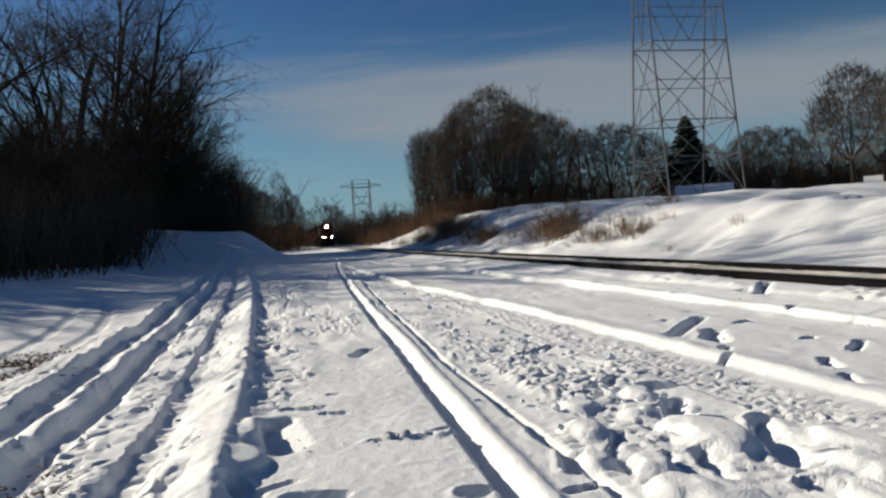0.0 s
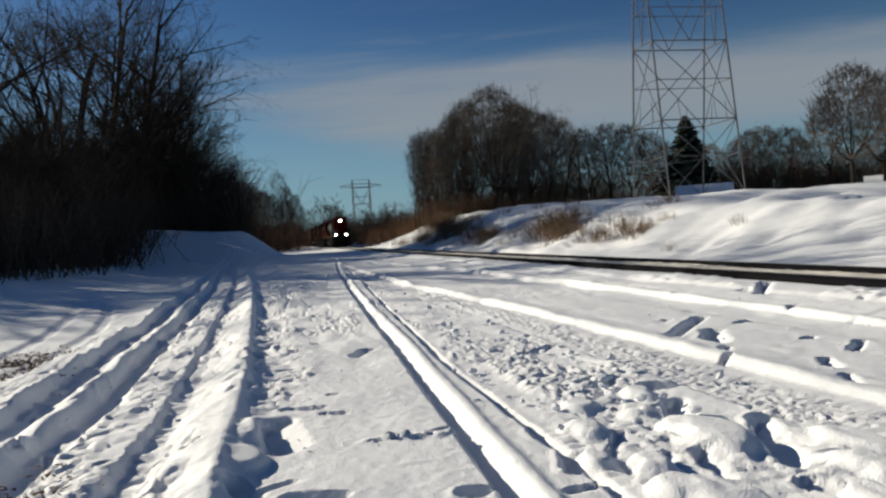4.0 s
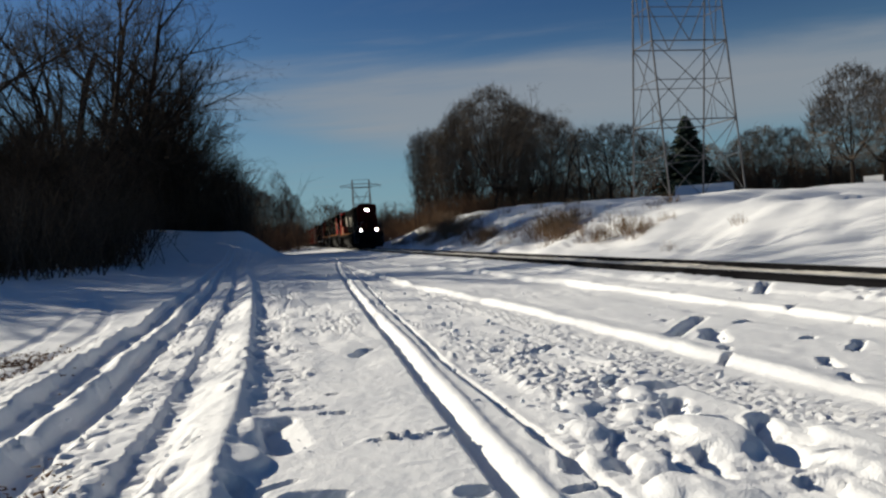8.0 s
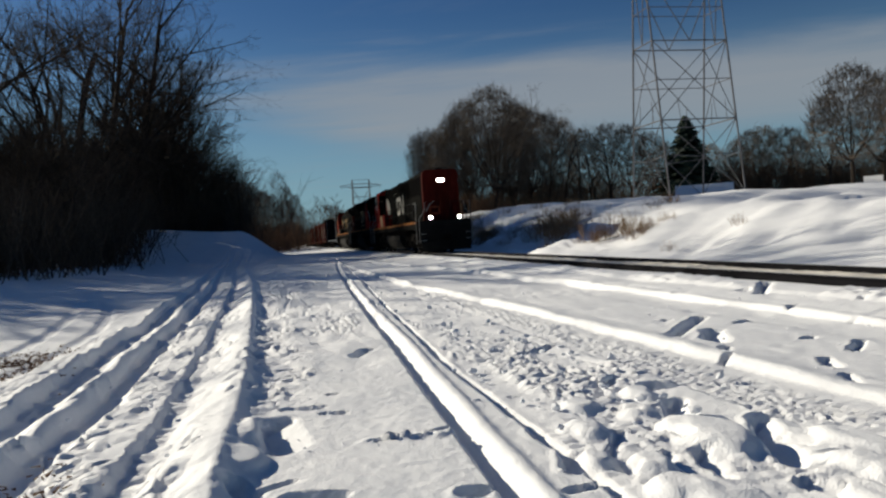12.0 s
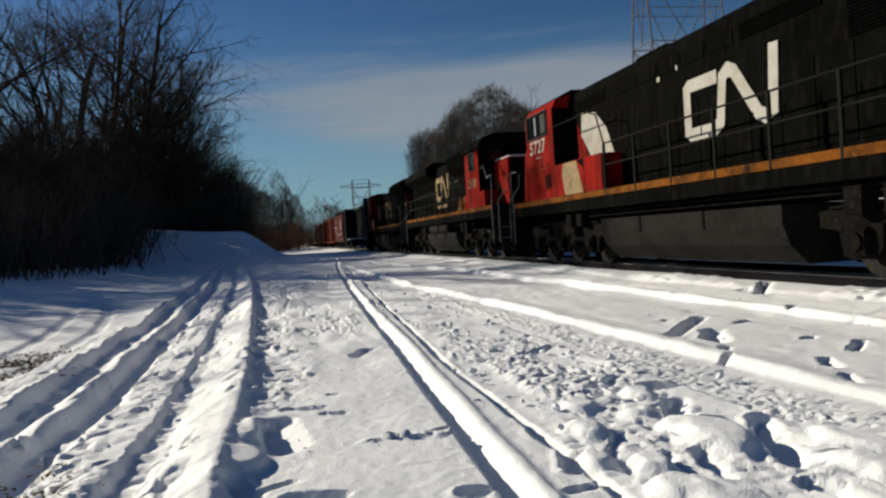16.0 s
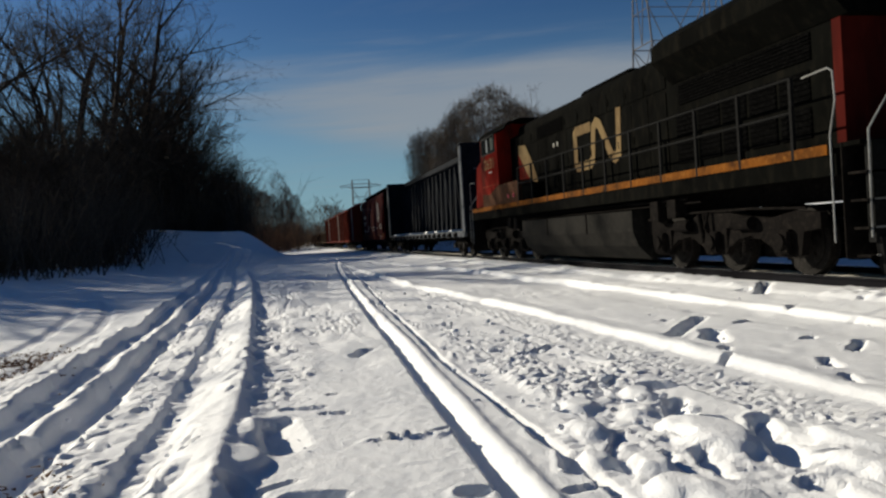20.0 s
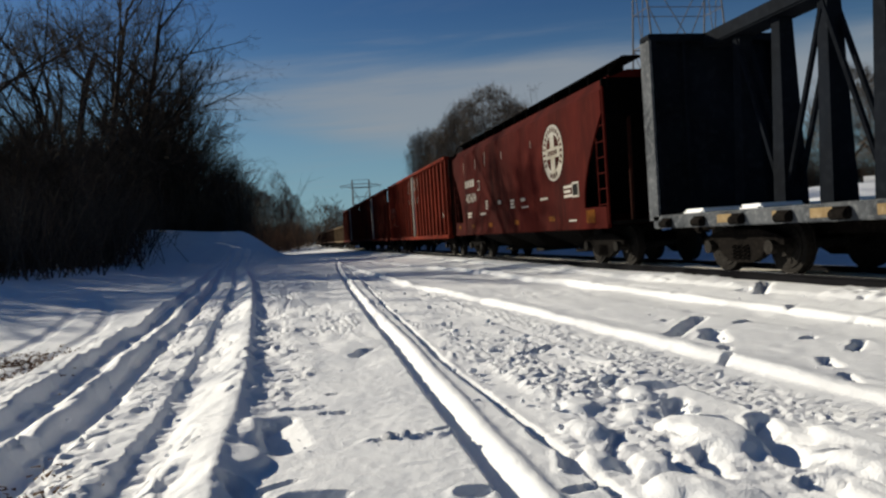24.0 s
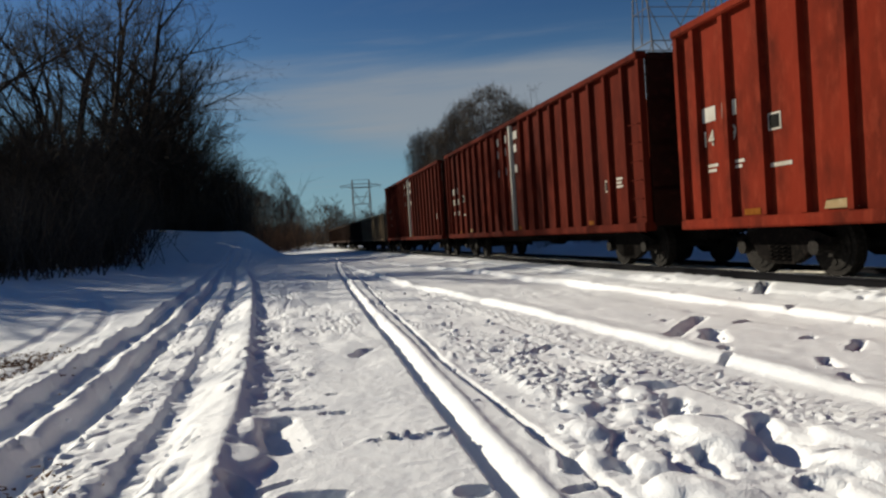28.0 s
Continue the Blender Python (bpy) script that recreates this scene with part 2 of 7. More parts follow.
CHURN_HOLES = ((1.47, 4.50, 1.46, 4.36, 0.05), (1.49, 3.98, 1.43, 3.72, 0.065), (1.28, 3.42, 1.40, 3.44, 0.035), (2.72, 5.40, 2.86, 5.34, 0.10), (2.63, 4.85, 2.46, 4.42, 0.085), (2.86, 4.22, 2.50, 3.42, 0.085), (2.76, 3.90, 2.80, 3.70, 0.05), (2.36, 3.14, 2.42, 3.03, 0.06), (2.15, 3.72, 2.08, 3.38, 0.06), (2.15, 4.30, 2.22, 3.95, 0.028), (2.97, 4.52, 2.96, 4.36, 0.045), (2.14, 4.75, 2.22, 4.64, 0.035), (1.67, 3.66, 1.70, 3.62, 0.045), (2.52, 7.45, 2.70, 7.60, 0.06), (2.68, 6.90, 2.76, 6.55, 0.03), (2.28, 5.44, 2.52, 5.70, 0.07), (1.96, 3.76, 1.94, 3.68, 0.05), (1.72, 3.92, 1.92, 4.25, 0.035))
FIELD_HOLES = ((3.98, 7.40, 5.10, 8.70, 0.095), (4.58, 7.55, 4.28, 6.95, 0.13), (6.92, 10.05, 7.60, 10.9, 0.09), (6.95, 10.58, 7.05, 10.66, 0.09), (4.42, 5.60, 4.30, 5.32, 0.06), (5.01, 6.58, 5.07, 6.62, 0.065), (4.92, 5.84, 5.26, 6.16, 0.06), (4.13, 5.00, 3.98, 4.72, 0.04), (5.15, 7.98, 5.40, 8.10, 0.06), (3.80, 6.06, 3.68, 5.95, 0.045), (6.48, 8.72, 6.22, 8.46, 0.05), (4.10, 6.55, 3.98, 6.40, 0.05), (1.63, 5.57, 1.67, 5.55, 0.035), (2.41, 8.37, 2.48, 8.32, 0.04), (2.81, 8.17, 2.87, 8.10, 0.04))
# smooth swells of soft snow between the boot holes: middle, half width, half length, height
SWELLS = ((2.36, 3.95, 0.26, 0.42, 0.07), (1.80, 3.60, 0.13, 0.20, 0.045), (1.74, 3.25, 0.15, 0.22, 0.055), (1.76, 4.36, 0.16, 0.26, 0.05), (1.58, 3.85, 0.10, 0.16, 0.03), (2.24, 4.72, 0.17, 0.28, 0.04), (1.88, 2.95, 0.2, 0.3, 0.05), (2.72, 3.20, 0.16, 0.30, 0.05), (2.50, 5.20, 0.14, 0.24, 0.045), (-0.30, 4.60, 0.13, 0.34, 0.05), (-0.30, 5.25, 0.11, 0.40, 0.055), (1.95, 5.0, 0.14, 0.2, 0.04), (3.0, 3.6, 0.14, 0.35, 0.035))


def section(z, x, pts, gain):
    xs, hs = zip(*pts)
    return z + gain * np.interp(x, xs, hs, left=0, right=0)


def build_ground():
    rng = np.random.RandomState(11)
    far = np.geomspace(1.0, 3400.0, 36)
    X = np.concatenate([-14 - far[::-1], np.linspace(-14, -5, 60, endpoint=False), np.arange(-5, -2.9, 0.04), np.arange(-2.9, 3.3, 0.021), np.arange(3.3, 7.4, 0.04), np.linspace(7.4, 12, 50, endpoint=False), np.linspace(12, 20, 60, endpoint=False), np.linspace(20, 46, 70), 46 + far])
    ahead = [3.0]
    while ahead[-1] < 120:
        ahead.append(ahead[-1] + min(0.8, max(0.021, ahead[-1] ** 2 / 1700)))
    Y = np.concatenate([-6 - far[::-1], np.linspace(-6, 3, 30, endpoint=False), ahead, ahead[-1] + far])
    x, y = np.meshgrid(X, Y)
    z = ground_base(x, y)
    flat = z.copy()
    close = 1 - step(30, 90, np.hypot(x, y))
    field = step(3.3, 4.0, x) * (1 - step(8, 12, x))
    # wind-worn surface at several scales
    z += 0.10 * lattice(x * 0.11 + 9, y * 0.09 + 4, 1) * (0.3 + step(9, 30, np.abs(x - 6)))
    z += 0.024 * lattice(x * 0.45, y * 0.40, 2) * (1 - 0.6 * field)
    z += 0.010 * lattice(x * 1.7, y * 1.3, 3) * close * (1 - 0.4 * field)
    lane = step(-4.2, -3.0, x) * (1 - step(7.0, 7.5, x))
    z += 0.0035 * lattice(x * 21.0, y * 17.0, 6) * lane * close
    # low swells across the lane, further along
    z += 0.05 * step(9, 14, y) * (1 - step(50, 70, y)) * lane * lattice(x * 0.22 + 3, y * 0.55, 23)
    # drifts on the bank run across it
    bank = step(11, 14, x)
    z += bank * (0.15 * lattice(x * 0.16 + y * 0.05, y * 0.50 - x * 0.42, 7) + 0.075 * lattice(x * 0.4 + y * 0.2, y * 1.5 - x * 1.1, 94) + 0.015 * lattice(x * 2.1, y * 1.9, 95)) * (1 - step(60, 140, y))
    face = step(10.8, 12.0, x) * (1 - step(15.5, 19, x)) * (1 - step(90, 150, y)) * step(26, 36, y)
    z += face * (0.13 * lattice(x * 0.9, y * 0.6, 91) + 0.13 * np.abs(lattice(x * 2.0, y * 1.3, 92)) + 0.05 * lattice(x * 5, y * 3, 93))
    # the driven lanes, wandering a little
    wob = 0.030 * lattice(y * 0.35, y * 0.0 + 3, 8) + 0.012 * lattice(y * 1.9, y * 0.0 + 7, 9)
    ragged = wob + 0.016 * lattice(x * 6, y * 5, 14) + 0.010 * lattice(x * 15, y * 11, 24)
    yy = np.clip(y, 0, 60)
    fade = (1 - 0.6 * step(24, 45, y)) * (1 - step(60, 75, y)) * step(-8, 0, y)
    gain = fade * (1 + 0.35 * step(9, 15, y)) * (1 + 0.22 * lattice(y * 0.9, x * 0.6, 10) + 0.16 * lattice(y * 3.1, x * 2.0, 15))
    bend = 0.026 * np.clip(yy - 7, 0, 60) + 0.0006 * np.clip(yy - 7, 0, 40) ** 2
    z = section(z, x + 0.8 * ragged + bend, LEFT_LANES, gain)
    mid = x + 0.35 * ragged - 0.85 - 0.036 * yy - 0.0005 * np.clip(yy - 12, 0, 40) ** 2
    z = section(z, mid, MID_LANES, gain)
    slit = x + 0.5 * ragged - 1.455 - 0.050 * np.clip(yy - 7.5, 0, 50)
    z = section(z, slit, SLIT, gain * (0.7 + 0.3 * step(-0.5, 0.2, lattice(y * 0.7, y * 0 + 1, 25))))
    pull = 0.13 * step(5.0, 8.5, y) + 0.0045 * np.clip(yy - 9, 0, 12) ** 2
    z = section(z, x + 0.5 * ragged - 3.85 + pull, RIGHT_LANES, gain * (0.8 + 0.35 * lattice(y * 1.3, x * 0.6, 44)))
    z = section(z, x + 0.5 * ragged - 6.22 + 0.0015 * np.clip(yy - 10, 0, 30) ** 2, RAIL_LANE, gain * (0.9 + 0.3 * lattice(y * 1.1, x * 0.5, 45)))
    # rutted, crumbly snow further along the lane
    far_lane = lane * step(9, 13, y) * (1 - step(60, 80, y))
    z += far_lane * (0.026 * plates(x * 1.25, y * 0.42, 0.55, 26, 0.5) * step(-0.15, 0.3, lattice(x * 0.9, y * 0.35, 27)) + 0.012 * lattice(x * 3.2, y * 0.8, 28) - 0.01)
    # faint older wheel marks that bend towards the wood
    for off in (-3.0, -3.75):
        old = x - off + 0.011 * np.clip(yy - 9, 0, 14) ** 2 + 0.5 * ragged
        z -= 0.05 * (1 - step(0.05, 0.16, np.abs(old))) * step(8, 11, y) * (1 - step(18, 26, y))
    # crumbled lug prints on the outer lanes
    lx = x + ragged + bend
    lugs = plates(x * 0.55, y, 0.15, 16, 0.2) * step(-0.45, 0.15, lattice(x * 3, y * 2.2, 17))
    tread = np.exp(-((lx + 0.97) / 0.085) ** 2) * (1 - step(15, 22, y))
    z += tread * (0.055 * lugs - 0.025)
    bed = step(-1.55, -1.42, lx) * (1 - step(-1.10, -1.02, lx)) * (1 - step(14, 24, y))
    z += bed * (0.018 * plates(x, y * 0.8, 0.11, 31) * step(-0.1, 0.35, lattice(x * 2.2, y * 1.1, 56)) + 0.006 * lattice(x * 11, y * 8, 37) - 0.006)
    z += (0.05 * plates(x, y * 0.7, 0.16, 32, 0.3) - 0.01) * np.exp(-((lx + 1.48) / 0.06) ** 2) * (1 - step(14, 24, y))
    # the ruts have slumped and crumbled along their whole length
    worn = step(-3.0, -2.6, lx) * (1 - step(-0.72, -0.5, lx)) * (1 - step(18, 28, y))
    z += worn * (0.040 * plates(x, y * 0.62, 0.17, 87, 0.5) * step(-0.2, 0.3, lattice(x * 2.0, y * 1.1, 88)) + 0.020 * lattice(x * 4.2, y * 2.0, 89) + 0.010 * lattice(x * 9, y * 6, 90) - 0.014)
    hollows = step(-0.75, -0.6, lx) * (1 - step(0.9, 1.3, lx)) * step(7.5, 9.5, y) * (1 - step(26, 40, y))
    z += hollows * (0.030 * lattice(x * 2.4, y * 0.9, 91) + 0.014 * lattice(x * 6.0, y * 2.2, 92))
    apron = (1 - step(-2.55, -2.35, lx)) * step(-3.6, -3.1, lx) * (1 - step(11, 14, y))
    z += apron * (0.02 * lattice(x * 3, y * 1.2, 33) + 0.025 * plates(x, y * 0.6, 0.2, 34) * step(0.0, 0.4, lattice(x * 1.5, y * 0.9, 35)))
    ramp = step(-0.85, -0.75, lx) * (1 - step(-0.5, -0.42, lx))
    z += ramp * (0.005 * lattice(x * 8, y * 5, 36) - 0.02 * step(0.45, 0.62, lattice(x * 6.0, y * 3.2, 38))) * (1 - step(12, 18, y))
    # the crown: crumbs beside the ridge, then smooth crust with a few broken patches
    flank = step(-0.42, -0.32, lx) * (1 - step(-0.02, 0.22, lx)) * step(5.6, 6.8, y) * (1 - step(14, 24, y))
    z += flank * (0.045 * plates(x, y * 0.75, 0.13, 51) * step(-0.25, 0.25, lattice(x * 2.5, y * 1.2, 57)) + 0.012 * lattice(x * 10, y * 7, 53) - 0.02)
    crown = step(-0.2, 0.1, lx) * (1 - step(-0.3, -0.1, mid)) * (1 - step(24, 40, y))
    z += crown * (0.012 * lattice(x * 2.1, y * 1.3, 39) + 0.010 * lattice(x * 5.5, y * 1.8, 40) * step(5.5, 8, y))
    broken = crown * step(0.18, 0.5, lattice(x * 1.3, y * 0.8, 55)) * step(5.8, 7.5, y)
    z += broken * (0.040 * plates(x, y * 0.8, 0.10, 52) - 0.012)
    row = np.exp(-((y - 4.62 - 0.10 * np.sin(3 * x)) / 0.05) ** 2) * step(0.35, 0.5, x) * (1 - step(0.95, 1.0, x))
    z += row * 0.045 * plates(x, y, 0.07, 58)
    # the plateau between the ridge and the slit, nicked here and there
    shelf = step(0.30, 0.38, mid) * (1 - step(-0.06, 0.0, slit)) * (1 - step(16, 26, y))
    z += shelf * (0.004 * lattice(x * 7, y * 4, 41) - 0.022 * step(0.5, 0.62, lattice(x * 4.0, y * 2.0, 42)))
    # churned crust beside the slit: slabs and lumps, larger towards the eye
    churn = step(0.03, 0.16, slit) * (1 - step(2.65, 2.95, x + 0.2 * lattice(y * 0.8, x, 29))) * (1 - 0.4 * step(9, 15, y)) * (1 - step(24, 40, y)) * step(2.2, 2.8, y)
    patch = step(-0.30, 0.22, lattice(x * 1.9, y * 1.0, 70))
    nearer = 1 - step(4.4, 5.6, y)
    z += churn * ((0.038 - 0.018 * nearer) * (1 - 0.5 * step(6.0, 9, y)) * patch * plates(x + 0.03 * lattice(x * 9, y * 9, 74), y * 0.8, 0.125, 71, 0.7) + 0.016 * plates(x, y * 0.85, 0.065, 72, 0.6) * (0.2 + patch) * (1 - 0.6 * nearer) * (1 - 0.6 * step(6.5, 9, y)) + 0.016 * lattice(x * 3.5, y * 2.4, 73) - 0.018)
    # finely printed tyre lane, its cleats worn
    lane_x = x - 2.93
    grain = step(0.0, 0.08, lane_x) * (1 - step(0.58, 0.66, lane_x + 0.5 * pull)) * (1 - step(16, 30, y)) * step(3.2, 4.2, y)
    z += grain * (-0.008 + 0.030 * plates(x, y, 0.06, 12, 0.3) + 0.024 * plates(x, y * 0.9, 0.11, 18, 0.4) * step(-0.2, 0.4, lattice(x * 1.8, y * 1.2, 19)) - 0.006)
    side = step(3.95, 4.15, x) * (1 - step(7.3, 7.8, x)) * (1 - step(16, 26, y))
    z += side * (0.004 * lattice(x * 9, y * 6, 81) + 0.022 * plates(x, y * 0.8, 0.12, 82) * step(0.32, 0.6, lattice(x * 1.1, y * 0.8, 83)) - 0.012 * step(0.45, 0.6, lattice(x * 2.2, y * 1.5, 84)))
    ties = step(7.0, 7.2, x) * (1 - step(7.75, 7.95, x)) * close
    z += ties * (0.04 * plates(x, y * 0.7, 0.2, 85) * step(-0.1, 0.3, lattice(x * 1.4, y * 0.7, 86)) + 0.035)
    for cx, cy, rx, ry, h in SWELLS:
        jj, ii = local(X, Y, cx, cy, 1.0)
        xs, ys = x[jj, ii], y[jj, ii]
        q = np.hypot((xs - cx) / rx, (ys - cy) / ry) + 0.22 * lattice(xs * 4.5, ys * 3.5, 43) + 0.10 * lattice(xs * 11, ys * 9, 46)
        k = 1 - step(0.45, 1.08, q)
        calm = flat[jj, ii] + h + 0.35 * (z[jj, ii] - flat[jj, ii])
        z[jj, ii] += k * (calm - z[jj, ii])
    # stray boot dents
    for _ in range(60):
        cy = 6 + rng.gamma(2.2, 4.5)
        px, turn, k = rng.choice([2.2, 4.8, 6.6, 0.2, -0.2, -1.3]) + rng.normal(0, 0.35), rng.uniform(0, 3), rng.uniform(0.3, 0.7)
        jj, ii = local(X, Y, px, cy, 0.6)
        z[jj, ii] = dent(z[jj, ii], x[jj, ii], y[jj, ii], px, cy, k * rng.uniform(0.09, 0.12), k * rng.uniform(0.14, 0.19), turn, k * rng.uniform(0.05, 0.09))
    for ax, ay, bx, by, r in CROWN_HOLES + CHURN_HOLES + FIELD_HOLES:
        jj, ii = local(X, Y, (ax + bx) / 2, (ay + by) / 2, 1.2)
        xs, ys = x[jj, ii], y[jj, ii]
        u = np.clip(((xs - ax) * (bx - ax) + (ys - ay) * (by - ay)) / ((bx - ax) ** 2 + (by - ay) ** 2), 0, 1)
        ox, oy = xs - ax - u * (bx - ax), ys - ay - u * (by - ay)
        q = np.hypot(ox, oy) / (1.15 * r) + 0.28 * lattice(xs * 8, ys * 7, 61) + 0.12 * lattice(xs * 23, ys * 20, 62)
        # the heel breaks through steeply, the toe slides out on a ramp
        ramp = 1 - step(-0.85, 0.85, (0.67 * ox - 0.74 * oy) / (1.15 * r))
        deep = np.minimum(z[jj, ii], flat[jj, ii] - min(0.15, 1.6 * r) + 0.008 * lattice(xs * 20, ys * 20, 63))
        z[jj, ii] += (deep - z[jj, ii]) * (1 - step(0.72, 1.08, q)) * ramp + min(0.014, 0.22 * r) * np.exp(-((q - 1.32) / 0.22) ** 2) * ramp
    n, m = len(X), len(Y)
    co = np.stack([x, y, z], -1).reshape(-1, 3).astype(np.float32)
    idx = np.arange(n * m).reshape(m, n)
    quad = np.stack([idx[:-1, :-1], idx[:-1, 1:], idx[1:, 1:], idx[1:, :-1]], -1).reshape(-1, 4).astype(np.int32)
    me = bpy.data.meshes.new("ground")
    me.vertices.add(len(co)); me.vertices.foreach_set("co", co.ravel())
    me.loops.add(quad.size); me.loops.foreach_set("vertex_index", quad.ravel())
    me.polygons.add(len(quad)); me.polygons.foreach_set("loop_start", np.arange(0, quad.size, 4, dtype=np.int32))
    me.polygons.foreach_set("use_smooth", np.ones(len(quad), dtype=bool))
    me.update(calc_edges=True)
    me.materials.append(SNOW)
    tagged(new("ground", me), "trampled white snow with tyre ruts and boot prints", "snow", kind="structure")


build_ground()


def ground_z(x, y):
    return float(ground_base(np.array([float(x)]), np.array([float(y)]))[0])


# ---- track ----
def build_track():
    prof = [(-0.075, -0.175), (0.075, -0.175), (0.075, -0.16), (0.012, -0.14), (0.012, -0.045), (0.036, -0.035), (0.036, -0.004), (0.030, 0.0), (-0.030, 0.0), (-0.036, -0.004), (-0.036, -0.035), (-0.012, -0.045), (-0.012, -0.14), (-0.075, -0.16)]
    for side in (-1, 1):
        rail = thing("rail", pose(TRACK_X + side * 0.7525, 0, 0), "rusty steel rail with a worn bright head in the snow", "rail", "rails of the track", "structure")
        bm = bmesh.new()
        extrude(bm, prof, -60, 900, "y")
        part("rail_web", bm, RAIL, rail)
        bm = bmesh.new()
        box(bm, -0.026, 0.026, -60, 900, -0.002, 0.003)
        part("rail_head", bm, RAIL_TOP, rail, "bright worn rail head")
    bm = bmesh.new()
    k = -60.0
    rng = random.Random(5)
    while k < 300:
        box(bm, TRACK_X - 1.3 + rng.uniform(-.04, .04), TRACK_X + 1.3, k, k + 0.22, -0.32, -0.165)
        k += 0.53
    tagged(part("sleepers", bm, TIE), "dark timber sleepers half buried in snow", "sleepers", kind="stuff")
    bm = bmesh.new()
    rng = np.random.RandomState(3)
    ys = np.concatenate([np.arange(-20, 50, 0.16), np.geomspace(50, 900, 120)])
    xs = np.linspace(TRACK_X - 0.71, TRACK_X + 0.71, 12)
    gx, gy = np.meshgrid(xs, ys)
    u = np.abs(gx - TRACK_X)
    gz = -0.105 + 0.045 * (1 - step(0.35, 0.62, u)) + 0.02 * lattice(gx * 6, gy * 5, 21) + 0.02 * lattice(gx * 1.3, gy * 0.7, 22)
    vs = [bm.verts.new(p) for p in np.stack([gx, gy, gz], -1).reshape(-1, 3)]
    w = len(xs)
    for j in range(len(ys) - 1):
        for i in range(w - 1):
            bm.faces.new((vs[j * w + i], vs[j * w + i + 1], vs[(j + 1) * w + i + 1], vs[(j + 1) * w + i]))
    tagged(part("ballast", bm, BALLAST), "stony track bed dusted with dirty snow", "ballast", kind="structure")


build_track()


# ---- trees ----
class Twigs:
    """Collects tapered bars for one mesh."""
    def __init__(self):
        self.v, self.f = [], []

    def bar(self, p, q, r0, r1, n=3):
        d = (q - p)
        if d.length < 1e-5:
            return
        d.normalize()
        a = d.orthogonal().normalized()
        b = d.cross(a)
        base = len(self.v)
        for c, r in ((p, r0), (q, r1)):
            for k in range(n):
                t = k * math.tau / n
                w = c + (a * math.cos(t) + b * math.sin(t)) * r
                self.v.append((w.x, w.y, w.z))
        for k in range(n):
            self.f.append((base + k, base + (k + 1) % n, base + n + (k + 1) % n, base + n + k))

    def tip(self, p, q, r):
        d = (q - p)
        a = d.orthogonal().normalized() * r
        b = d.cross(a).normalized() * r
        base = len(self.v)
        self.v += [tuple(p + a), tuple(p - a * 0.5 + b * 0.87), tuple(p - a * 0.5 - b * 0.87), tuple(q)]
        self.f += [(base, base + 1, base + 3), (base + 1, base + 2, base + 3), (base + 2, base, base + 3)]

    def mesh(self, name, mat):
        me = bpy.data.meshes.new(name)
        me.from_pydata(self.v, [], self.f)
        me.materials.append(mat)
        return me


def grow(rng, wood, twigs, p, d, length, r, level, last, up=0.25, wild=0.35, forks=(3, 5), tip_r=0.011):
    """A limb in a few bent pieces, with side limbs along its outer part."""
    if level >= last:
        d = (d + Vector((rng.gauss(0, wild), rng.gauss(0, wild), up * 0.5)) * 0.5).normalized()
        twigs.tip(p, p + d * length, max(r, tip_r))
        return
    pieces = 4 if level == 0 else 3 if level < 3 else 2
    pts = [p.copy()]
    for i in range(pieces):
        d = (d + Vector((rng.gauss(0, wild), rng.gauss(0, wild), rng.gauss(0, wild) * 0.6 + up * (0.5 if level else 0.2))) * 0.5).normalized()
        p = p + d * (length / pieces)
        pts.append(p.copy())
    out = wood if level <= 1 else twigs
    for i in range(pieces):
        out.bar(pts[i], pts[i + 1], r * (1 - 0.75 * i / pieces), r * (1 - 0.75 * (i + 1) / pieces), 6 if level == 0 else 4 if level == 1 else 3)
    n = rng.randint(*forks) + (2 if level == 0 else 0)
    for i in range(n):
        t = (0.30 if level == 0 else 0.22) + (0.98 - 0.28) * (i + rng.random()) / n
        t = min(t, 0.99)
        k = min(int(t * pieces), pieces - 1)
        at = pts[k].lerp(pts[k + 1], t * pieces - k)
        axis = (pts[k + 1] - pts[k]).normalized()
        side = axis.orthogonal().normalized()
        side.rotate(Matrix.Rotation(rng.uniform(0, math.tau), 3, axis))
        lean = rng.uniform(0.5, 1.0)
        dd = (axis * math.cos(lean) + side * math.sin(lean)).normalized()
        grow(rng, wood, twigs, at, dd, length * rng.uniform(0.42, 0.68) * (1.15 - 0.45 * t), r * 0.5 * (1.05 - 0.5 * t), level + 1, last, up, wild, forks, tip_r)


def tree_kind(seed, height, last=3, forks=(4, 6), stems=1, thick=0.016, up=0.25, spread=0.12, tip_r=0.016):
    rng = random.Random(seed)
    wood, twigs = Twigs(), Twigs()
    for s in range(stems):
        d = Vector((rng.gauss(0, spread), rng.gauss(0, spread), 1)).normalized()
        p = Vector((rng.gauss(0, 0.25), rng.gauss(0, 0.25), -0.3)) if stems > 1 else Vector((0, 0, -0.3))
        grow(rng, wood, twigs, p, d, height * rng.uniform(0.62, 0.74), height * thick * (1 if s == 0 else 0.75), 0, last, up, 0.22, forks, tip_r)
    return wood.mesh("trunk", BARK), twigs.mesh("crown", TWIG)


